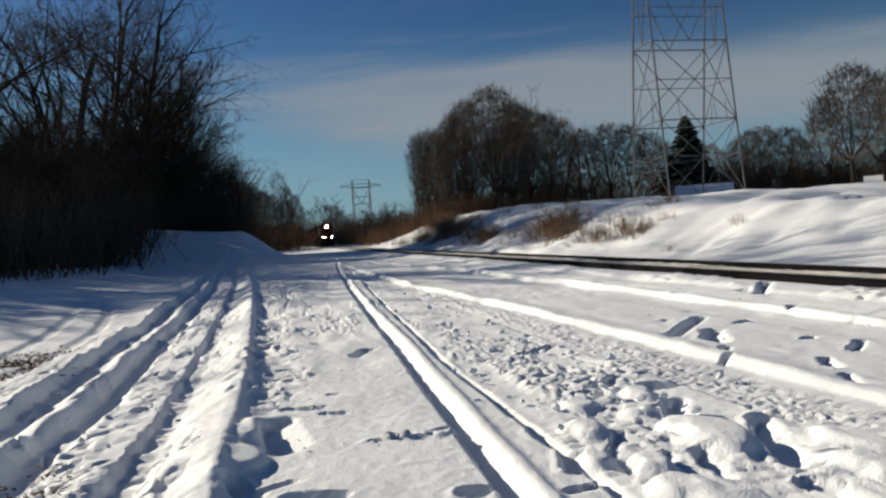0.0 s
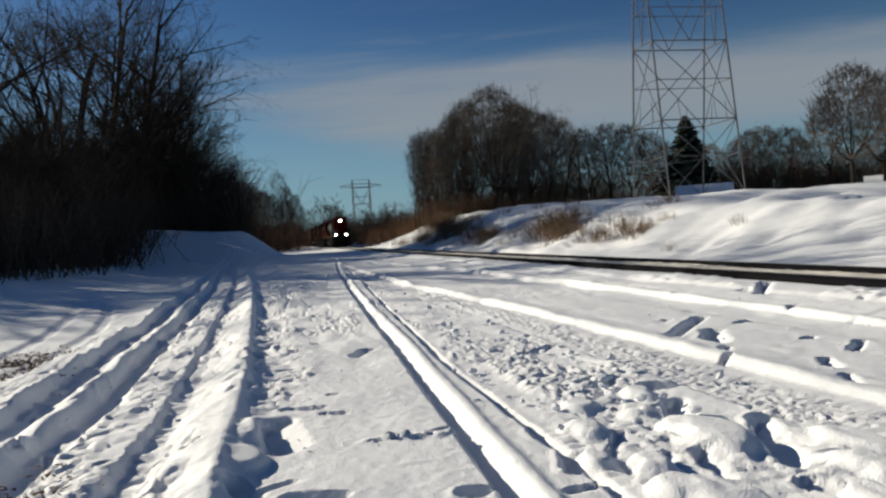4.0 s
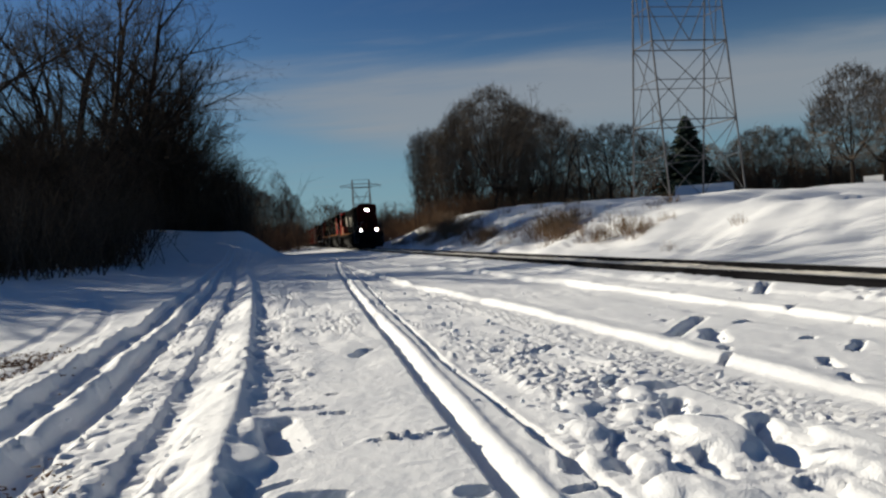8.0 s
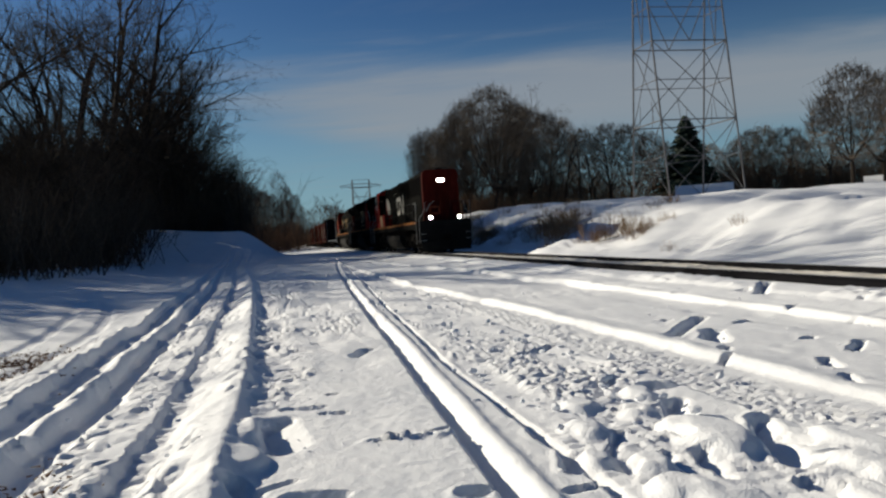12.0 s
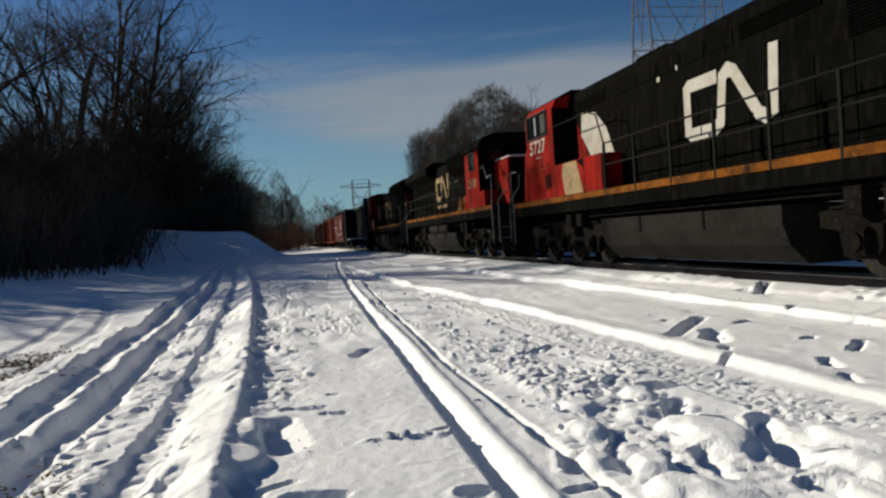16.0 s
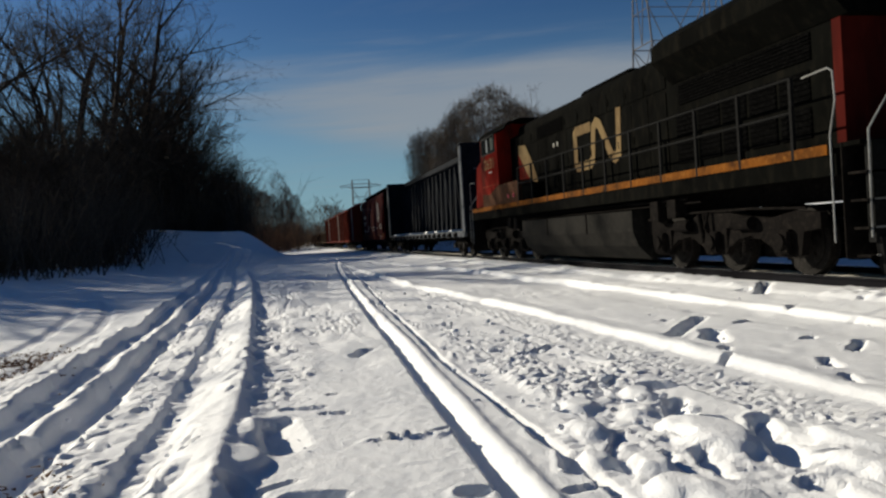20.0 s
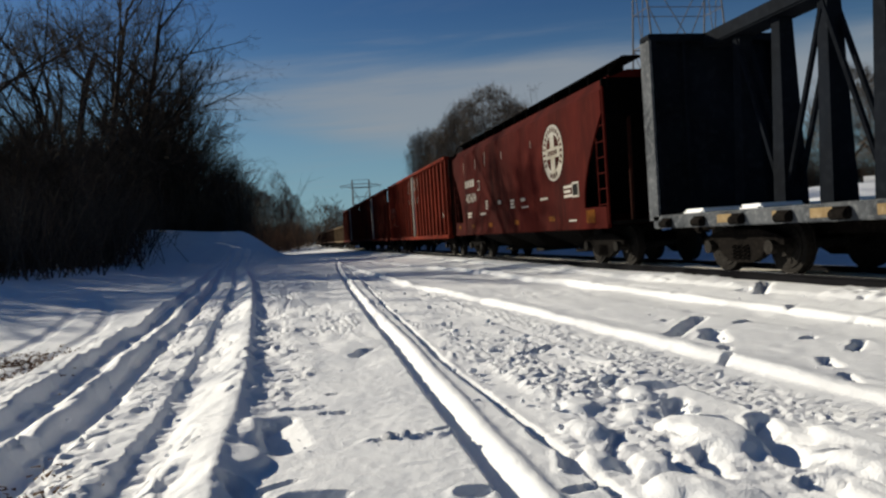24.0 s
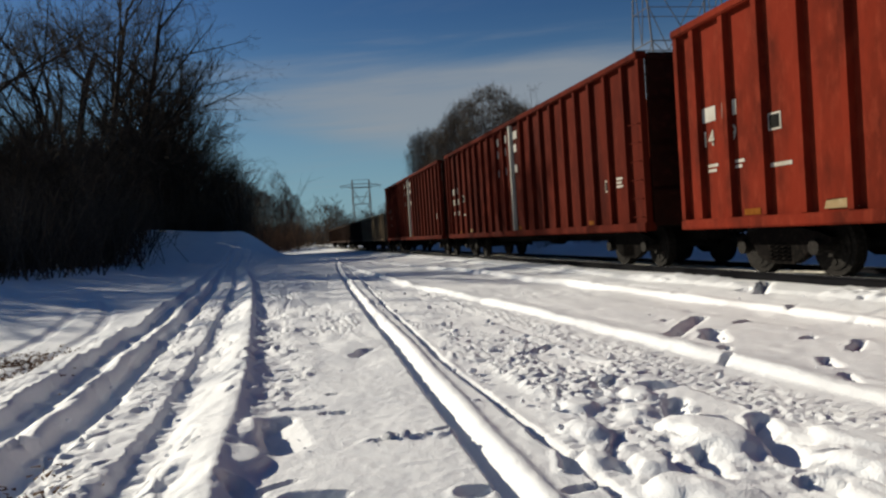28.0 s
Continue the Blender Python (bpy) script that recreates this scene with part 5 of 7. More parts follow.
def steps(parent, y, out, deck, s):
    """Corner steps of a locomotive with their white grab irons."""
    x0, x1 = span(s * 1.02, s * 1.54)
    for k in range(4):
        z = 0.36 + k * (deck - 0.36) / 4.2
        bm = bmesh.new()
        box(bm, x0, x1, *span(y, y - out * (0.24 + 0.03 * k)), z, z + 0.03)
        tread = part("step_tread", bm, UNDER, parent)
        if k < 3:
            bm = bmesh.new()
            box(bm, x0 + 0.10, x1 - 0.08, *span(y + out * 0.004, y - out * 0.02), z + 0.012, z + 0.034)
            part("nosing", bm, GRAB, tread, "worn pale step edge")
    bm = bmesh.new()
    box(bm, x0, x1, *span(y - out * 0.42, y - out * 0.44), 0.34, deck)
    box(bm, *span(s * 1.0, s * 1.02), *span(y, y - out * 0.44), 0.34, deck)
    part("step_well", bm, UNDER, parent)
    for k, (yy, xx) in enumerate(((y - out * 0.50, s * 1.55), (y - out * 0.02, s * 1.12))):
        bm = bmesh.new()
        top = deck + 1.02
        lead = -out * 0.30 if k == 0 else 0.0
        if k == 0:
            pts = [(xx, yy + lead * 2.0, top - 0.03), (xx, yy + lead * 0.3, top), (xx, yy, top - 0.06), (xx, yy + out * 0.02, top - 0.45), (xx, yy + lead * 0.35, deck + 0.12), (xx, yy + lead * 0.35, 0.55)]
        else:
            pts = [(xx - s * 0.10, yy, top), (xx, yy, top - 0.05), (xx, yy + out * 0.02, top - 0.4), (xx + s * 0.36, yy + out * 0.02, deck + 0.12), (xx + s * 0.38, yy + out * 0.02, 0.62)]
        tube(bm, pts, 0.0135, 6)
        part("grab_iron", bm, GRAB, parent, "white bent grab iron")


def pilot(parent, y, out, deck, lead):
    bm = bmesh.new()
    box(bm, -1.45, 1.45, *span(y, y - out * 0.12), 0.55, deck - 0.02)
    part("end_plate", bm, POST, parent)
    bm = bmesh.new()
    if lead:
        extrude(bm, [(-1.35, 0.12), (1.35, 0.12), (1.42, 0.62), (-1.42, 0.62)], *span(y - out * 0.05, y + out * 0.05), "y")
        for s in (-1, 1):
            hull(bm, [(0, y + out * 0.30, 0.14), (s * 1.38, y - out * 0.02, 0.12), (s * 1.42, y - out * 0.02, 0.66), (0, y + out * 0.20, 0.66), (0, y, 0.14), (s * 1.3, y - out * 0.10, 0.12), (s * 1.3, y - out * 0.10, 0.66), (0, y, 0.66)], BOX_F)
    else:
        box(bm, -1.40, 1.40, *span(y, y + out * 0.04), 0.22, 0.60)
    part("snow_plough" if lead else "footboard", bm, POST, parent)
    for x in (-0.8, -0.55, 0.62, 0.86):
        bm = bmesh.new()
        tube(bm, [(x, y, deck - 0.25), (x, y + out * 0.12, deck - 0.45), (x * 0.95, y + out * 0.16, 0.65), (x * 0.9, y + out * 0.10, 0.5)], 0.022)
        part("air_hose", bm, POST, parent)
    coupler(parent, y, out)


def handrails(parent, y0, y1, deck, s, n, skip=()):
    h = 1.04
    step_y = (y1 - y0) / n
    for k in range(n + 1):
        y = y0 + k * step_y
        if any(a < y < b for a, b in skip):
            continue
        bm = bmesh.new()
        box(bm, *span(s * 1.505, s * 1.555), y - 0.028, y + 0.028, deck - 0.14, deck + h)
        part("stanchion", bm, POST, parent)
    for z in (deck + h, deck + 0.55):
        bm = bmesh.new()
        tube(bm, [(s * 1.53, y0, z), (s * 1.53, (y0 + y1) / 2, z), (s * 1.53, y1, z)], 0.020, 6)
        part("handrail", bm, POST, parent)


def hood_doors(parent, y0, y1, z0, z1, s, x, n, mat):
    w = (y1 - y0) / n
    for k in range(n):
        bm = bmesh.new()
        a, b = y0 + k * w + 0.015, y0 + (k + 1) * w - 0.015
        box(bm, *span(s * x, s * (x + 0.018)), a, b, z0, z1)
        box(bm, *span(s * (x + 0.018), s * (x + 0.035)), b - 0.08, b - 0.05, (z0 + z1) / 2 - 0.08, (z0 + z1) / 2 + 0.08)
        part("hood_door", bm, mat, parent)


def louvres(parent, y0, y1, z0, z1, s, x, n, name="radiator_grille", mat=None):
    bm = bmesh.new()
    box(bm, *span(s * (x - 0.02), s * (x + 0.012)), y0, y1, z0, z1)
    w = (z1 - z0) / n
    for k in range(n):
        z = z0 + k * w
        hull(bm, [(s * x, y0, z), (s * (x + 0.03), y0, z), (s * (x + 0.03), y1, z), (s * x, y1, z), (s * x, y0, z + w * 0.5), (s * (x + 0.015), y0, z + w * 0.5), (s * (x + 0.015), y1, z + w * 0.5), (s * x, y1, z + w * 0.5)], BOX_F)
    return part(name, bm, mat or GRILLE, parent)


def stroke(parent, pts, x, w, mat, name="emblem_stroke"):
    """A broad painted line with mitred bends: pts in (y, z)."""
    n = len(pts)
    left, right = [], []
    for i, p in enumerate(pts):
        a = Vector(pts[max(i - 1, 0)]); b = Vector(pts[min(i + 1, n - 1)]); c = Vector(p)
        d0 = (c - a).normalized() if i else (b - c).normalized()
        d1 = (b - c).normalized() if i < n - 1 else d0
        m = (d0 + d1).normalized()
        k = w / 2 / max(0.45, m.dot(d0))
        nrm = Vector((-m.y, m.x)) * k
        left.append(tuple(c + nrm)); right.append(tuple(c - nrm))
    bm = bmesh.new()
    s = -1 if x < 0 else 1
    for i in range(n - 1):
        q = [left[i], left[i + 1], right[i + 1], right[i]]
        vs = [bm.verts.new((x + s * t, *p)) for t in (0.0, 0.006) for p in q]
        for f in BOX_F:
            bm.faces.new([vs[j] for j in f])
    bmesh.ops.recalc_face_normals(bm, faces=bm.faces)
    return part(name, bm, mat, parent)


def emblem(parent, y_left, z0, w, h, x, mat):
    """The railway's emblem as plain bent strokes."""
    t = 0.20 * h
    g = t / 2
    Y = lambda u: y_left - u * w
    Z = lambda v: z0 + v * h
    stroke(parent, [(Y(0.40), Z(0.84)), (Y(0.08), Z(0.84)), (Y(0.045), Z(0.79)), (Y(0.045), Z(0.13)), (Y(0.08), Z(0.08)), (Y(0.36), Z(0.08)), (Y(0.42), Z(0.16)), (Y(0.46), Z(0.80)), (Y(0.52), Z(0.88)), (Y(0.58), Z(0.82)), (Y(0.80), Z(0.14)), (Y(0.86), Z(0.08)), (Y(0.93), Z(0.15)), (Y(0.955), Z(1.0))], x, t, mat)


def gable(parent, name, y0, y1, half, z0, z_side, z_top, mat, label="", round_=0.28, end_mat=None):
    """A hood: straight sides and a softly rounded roof."""
    prof = [(-half, z0), (half, z0), (half, z_side)]
    for k in range(1, 6):
        a = k * math.pi / 12
        prof.append((half - round_ * (1 - math.cos(a)) * 1.0, z_side + (z_top - z_side) * math.sin(a)))
    prof.append((half - round_ - 0.1, z_top))
    left = [(-p, q) for p, q in prof[2:]][::-1]
    bm = bmesh.new()
    extrude(bm, prof + left, y0, y1, "y")
    return part(name, bm, mat, parent, label)


def window(parent, y0, y1, z0, z1, x, name="side_window"):
    """Glass in an aluminium frame, set on a side wall."""
    s = -1 if x < 0 else 1
    bm = bmesh.new()
    box(bm, *span(x - s * 0.01, x + s * 0.012), y0, y1, z0, z1)
    g = part(name, bm, GLASS, parent, "dark sliding cab window")
    bm = bmesh.new()
    for a, b, c, d in ((y0 - 0.03, y1 + 0.03, z1, z1 + 0.03), (y0 - 0.03, y1 + 0.03, z0 - 0.03, z0), (y0 - 0.03, y0, z0, z1), (y1, y1 + 0.03, z0, z1), ((y0 + y1) / 2 - 0.02, (y0 + y1) / 2 + 0.02, z0, z1)):
        box(bm, *span(x - s * 0.01, x + s * 0.03), a, b, c, d)
    # glints and daylight from the far cab windows, painted as upright strips
    for a, b, tone in ((0.08, 0.30, DIM_DAYLIGHT), (0.53, 0.62, PALE_DAYLIGHT)):
        pane = bmesh.new()
        box(pane, *span(x + s * 0.0125, x + s * 0.015), y0 + a * (y1 - y0), y0 + b * (y1 - y0), z0 + 0.10 * (z1 - z0), z0 + 0.90 * (z1 - z0))
        part("sliding_pane", pane, tone, g, "painted strip of daylight on the cab glass")
    part("window_frame", bm, ALU, g)


def lamp(parent, x, y, z, out, r=0.072, name="headlight"):
    """A sealed beam at the bottom of a short round hood."""
    bm = bmesh.new()
    disc(bm, (x, y + out * 0.013, z), (0, 1, 0), r, 0.012, 16)
    a = part(name, bm, LAMP, parent, "lit round headlight")
    bm = bmesh.new()
    n = 18
    rings = [[bm.verts.new((x + q * math.cos(k * math.tau / n), y + out * d, z + q * math.sin(k * math.tau / n))) for k in range(n)] for q, d in ((r + 0.006, 0.002), (r + 0.006, 0.15), (r + 0.03, 0.15), (r + 0.03, 0.002))]
    for p, q in zip(rings, rings[1:] + rings[:1]):
        for k in range(n):
            bm.faces.new((p[k], p[(k + 1) % n], q[(k + 1) % n], q[k]))
    bmesh.ops.recalc_face_normals(bm, faces=bm.faces)
    part("hood", bm, POST, a)


def underframe(root, L, deck, tank, stripe, tank_z=0.20, tank_top=1.12):
    bm = bmesh.new()
    box(bm, -1.53, 1.53, 0.72, L - 0.72, deck - 0.06, deck)
    part("walkway_deck", bm, BLACK, root)
    bm = bmesh.new()
    box(bm, -0.75, 0.75, 0.80, L - 0.80, 1.14, deck - 0.06)
    part("underframe", bm, UNDER, root)
    for s in (-1, 1):
        bm = bmesh.new()
        box(bm, *span(s * 1.36, s * 1.535), 1.15, L - 1.15, deck - 0.42, deck - 0.135)
        part("side_sill", bm, BLACK, root)
        bm = bmesh.new()
        box(bm, *span(s * 1.50, s * 1.552), 1.30, L - 1.30, deck - 0.135, deck + 0.004)
        part("sill_stripe", bm, stripe, root, "worn amber stripe along the sill")
        bm = bmesh.new()
        tube(bm, [(s * 1.32, 5.4, deck - 0.50), (s * 1.32, L / 2, deck - 0.48), (s * 1.32, L - 5.4, deck - 0.50)], 0.035)
        tube(bm, [(s * 1.25, 5.0, deck - 0.58), (s * 1.25, L - 5.0, deck - 0.58)], 0.025)
        part("brake_pipe", bm, UNDER, root)
    y0, y1 = tank
    bm = bmesh.new()
    prof = [(-1.05, tank_z), (1.05, tank_z), (1.36, tank_z + 0.30), (1.48, tank_z + 0.62), (1.48, tank_top), (-1.48, tank_top), (-1.48, tank_z + 0.62), (-1.36, tank_z + 0.30)]
    extrude(bm, prof, y0, y1, "y")
    part("fuel_tank", bm, TANK, root, "dusty grey fuel tank")
    for y in (y0 + (y1 - y0) * 0.33, y0 + (y1 - y0) * 0.70):
        for s in (-1, 1):
            bm = bmesh.new()
            box(bm, *span(s * 1.47, s * 1.50), y - 0.03, y + 0.03, tank_z + 0.6, tank_top)
            part("tank_strap", bm, UNDER, root)
    pilot(root, 0.62, -1, deck, True)
    pilot(root, L - 0.62, 1, deck, False)
    for s in (-1, 1):
        steps(root, 0.62, -1, deck, s)
        steps(root, L - 0.62, 1, deck, s)
    for s in (-1, 1):
        bm = bmesh.new()
        tube(bm, [(s * 0.9, 0.7, deck + 1.0), (s * 0.35, 0.7, deck + 1.0), (s * 0.35, 0.7, deck)], 0.02)
        part("end_rail", bm, POST, root)
    # pipes, valves and a bell hung below the walkway
    rng = random.Random(int(L * 100))
    for s in (-1, 1):
        for y in (5.8, 6.5, L - 6.3, L - 5.6):
            bm = bmesh.new()
            soft_box(bm, *span(s * 1.15, s * 1.42), y - 0.16, y + 0.20, deck - 0.85 + rng.uniform(-.1, .05), deck - 0.48, 0.02)
            part("valve_box", bm, UNDER, root)


def roof_fan(root, y, z, r=0.62, n=8):
    bm = bmesh.new()
    disc(bm, (0, y, z + 0.06), (0, 0, 1), r, 0.06, 20)
    disc(bm, (0, y, z + 0.14), (0, 0, 1), r * 0.86, 0.02, 20)
    part("roof_fan", bm, GRILLE, root)


def side_rows(root, cols, rows, y0, y1, z0, z1, s, x):
    w, h = (y1 - y0) / cols, (z1 - z0) / rows
    for i in range(cols):
        for j in range(rows):
            louvres(root, y0 + i * w + 0.05, y0 + (i + 1) * w - 0.05, z0 + j * h + 0.05, z0 + (j + 1) * h - 0.05, s, x, 5, "vent_grille")


# ---- the leading locomotive: long hood first, cab at its rear ----
def loco_one():
    L, deck = 22.3, 1.80
    root = vehicle("locomotive", 2.2, "black and red diesel locomotive running long hood first on the rails", "locomotive", "locomotives")
    underframe(root, L, deck, (7.9, 14.5), AMBER)
    loco_truck(root, 4.7)
    loco_truck(root, L - 4.6)
    gable(root, "hood", 1.62, 17.3, 1.0, deck, 4.28, 4.62, BLACK, "grimy black engine hood")
    # maroon instead of red: the hood end's shade is put into its paint
    gable(root, "hood_end", 1.40, 1.64, 1.03, deck + 0.02, 4.30, 4.66, MAROON, "red hood end painted dark maroon for its shade")
    for s in (-1, 1):
        louvres(root, 2.0, 6.9, 3.36, 4.36, s, 1.0, 18)
        plate("shutter_recess", [(1.68, 2.25), (2.25, 2.25), (2.45, 3.34), (1.68, 3.34)], s * 1.019, GRILLE, root, thick=0.006)
        louvres(root, 7.4, 9.4, 3.98, 4.26, s, 1.0, 6, "inertial_grille")
        hood_doors(root, 2.0, 14.0, 1.95, 3.30, s, 1.0, 15, BLACK)
        hood_doors(root, 9.6, 14.2, 3.98, 4.25, s, 1.0, 5, BLACK)
        # sill cabinet ahead of the cab
        bm = bmesh.new()
        soft_box(bm, *span(s * 0.98, s * 1.515), 14.2, 17.3, deck, 2.66, 0.02)
        cabt = part("sill_cabinet", bm, RED, root, "red walkway cabinet")
        plate("painted_stripe", [(15.35, 1.82), (16.55, 1.82), (16.72, 2.30), (16.62, 2.64), (15.72, 2.64)], s * 1.517, CREAM, cabt, "cream diagonal stripe")
        plate("painted_stripe", [(15.28, 2.42), (15.70, 2.64), (15.28, 2.64)], s * 1.517, BLACK, cabt)
        plate("cabinet_seam", rect(15.25, 15.27, 1.82, 2.64), s * 1.517, POST, cabt)
        plate("painted_stripe", [(14.55, 2.66), (15.9, 2.66), (16.5, 3.30), (16.4, 3.92), (15.55, 3.80), (14.95, 3.35)], s * 1.002, WHITE, root, "white diagonal stripe on the hood")
        plate("painted_stripe", [(15.85, 2.66), (16.72, 2.66), (16.72, 3.7), (16.45, 3.3)], s * 1.002, RED, root)
        # black panel and cab-wall sheet, added as the shade in this corner
        plate("recess_panel", rect(16.73, 17.29, 2.67, 4.1), s * 1.003, BLACK, root)
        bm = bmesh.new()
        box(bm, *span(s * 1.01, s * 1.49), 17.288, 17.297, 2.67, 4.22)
        part("cab_back", bm, BLACK, root, "black sheet for the shade on the cab wall")
        plate("hood_recess", rect(14.9, 17.2, 3.98, 4.24), s * 1.004, GRILLE, root)
        handrails(root, 2.0, 14.0, deck, s, 8)
        bm = bmesh.new()
        tube(bm, [(s * 1.53, 14.0, deck + 1.04), (s * 1.53, 14.35, deck + 1.75), (s * 1.50, 14.9, deck + 1.9), (s * 1.50, 17.2, deck + 1.9)], 0.02)
        part("handrail", bm, POST, root)
        plate("notice_plate", rect(12.18, 12.30, 3.86, 3.96), s * 1.022, WHITE, root)
        plate("notice_plate", rect(11.46, 11.52, 3.94, 4.03), s * 1.022, WHITE, root)
    emblem(root, 11.3, 2.50, 2.92, 1.22, -1.022, WHITE)
    emblem(root, 11.3, 2.50, 2.92, 1.22, 1.022, WHITE)
    # cab and wide nose
    bm = bmesh.new()
    prof = [(-1.50, deck), (1.50, deck), (1.50, 4.20), (1.36, 4.46), (0.95, 4.58), (-0.95, 4.58), (-1.36, 4.46), (-1.50, 4.20)]
    extrude(bm, prof, 17.3, 19.55, "y")
    cab = part("cab", bm, RED, root, "red crew cab")
    bm = bmesh.new()
    extrude(bm, [(1.38, 4.47), (0.95, 4.60), (-0.95, 4.60), (-1.38, 4.47), (-0.95, 4.68), (0.95, 4.68)][::-1], 17.15, 19.7, "y")
    part("cab_roof", bm, BLACK, cab)
    for s in (-1, 1):
        window(cab, 17.72, 19.36, 3.60, 4.24, s * 1.50)
        plate("cab_seam", rect(17.5, 19.5, 2.66, 2.69), s * 1.502, RUSTY, cab)
        louvres(cab, 17.60, 18.05, 2.08, 2.48, s, 1.495, 9, "cab_louvre", MAROON)
        for k in range(4):
            bm = bmesh.new()
            soft_box(bm, *span(s * 1.50, s * 1.53), 17.8 + 0.45 * k, 17.86 + 0.45 * k, 2.70, 2.78, 0.01)
            part("cab_latch", bm, RUSTY, cab)
        bars(cab, s * 1.502, 18.72, 3.0, 0.36, 0.03)
    lettering("cab_number", "5727", -1.50, 19.22, 3.14, 0.38, 1.32, WHITE, cab)
    bm = bmesh.new()
    hull(bm, [(-1.48, 19.53, deck), (1.48, 19.53, deck), (1.30, 20.62, deck), (-1.30, 20.62, deck), (-1.46, 19.53, 3.56), (1.46, 19.53, 3.56), (1.25, 20.50, 3.30), (-1.25, 20.50, 3.30)], BOX_F)
    bmesh.ops.bevel(bm, geom=bm.edges[:], offset=0.06, segments=2, affect="EDGES")
    part("nose", bm, RED, root, "red wide nose")
    # front lights and fittings on the leading hood end
    for x in (-0.10, 0.10):
        lamp(root, x, 1.40, 4.04, -1)
    for x in (-0.80, 0.80):
        lamp(root, x, 0.72, 1.95, -1, 0.072, "ditch_light")
        bm = bmesh.new()
        soft_box(bm, x - 0.13, x + 0.13, 0.73, 0.95, deck - 0.02, 2.08, 0.03)
        part("lamp_housing", bm, POST, root)
    for x in (-0.62, -0.05, 0.48):
        bm = bmesh.new()
        box(bm, x, x + 0.02, 1.385, 1.40, 2.55, 2.95)
        part("end_door_seam", bm, RUSTY, root)
    emblem_end = bmesh.new()
    for x0, x1, z0, z1 in ((-0.72, -0.62, 2.15, 2.62), (-0.72, -0.10, 2.52, 2.62), (-0.72, -0.10, 2.15, 2.25), (-0.20, -0.10, 2.15, 2.62)):
        box(emblem_end, x0, x1, 1.392, 1.399, z0, z1)
    part("end_emblem", emblem_end, RUSTY, root, "faded emblem on the hood end")
    bm = bmesh.new()
    tube(bm, [(-0.55, 1.9, 4.66), (-0.5, 1.7, 4.76), (0.5, 1.7, 4.76), (0.55, 1.9, 4.66)], 0.02)
    soft_box(bm, -0.15, 0.15, 1.5, 1.75, 4.62, 4.76, 0.02)
    part("roof_fitting", bm, POST, root)
    bm = bmesh.new()
    for s in (1,):
        tube(bm, [(1.48, 0.72, deck), (1.48, 0.72, deck + 1.02), (1.02, 0.72, deck + 1.02), (1.02, 0.72, deck)], 0.022)
        soft_box(bm, 1.14, 1.34, 0.78, 1.0, deck + 0.3, deck + 0.82, 0.02)
    part("end_platform_rail", bm, POST, root)
    bm = bmesh.new()
    tube(bm, [(-0.45, 1.38, 2.9), (-0.45, 1.33, 2.9), (-0.7, 1.33, 2.7), (-0.95, 1.2, 2.3)], 0.018)
    part("end_grab", bm, GRAB, root)
    for y in (3.2, 4.7, 6.1, 9.8, 12.2):
        roof_fan(root, y, 4.62, 0.6 if y < 7 else 0.5)
    bm = bmesh.new()
    soft_box(bm, -0.45, 0.45, 12.9, 14.4, 4.60, 4.84, 0.05)
    part("exhaust_silencer", bm, GRILLE, root)
    bm = bmesh.new()
    tube(bm, [(0.2, 15.4, 4.6), (0.2, 15.4, 4.85)], 0.04)
    tube(bm, [(0.2, 15.1, 4.83), (0.2, 15.75, 4.83)], 0.05)
    part("air_horn", bm, POST, root)
    return root


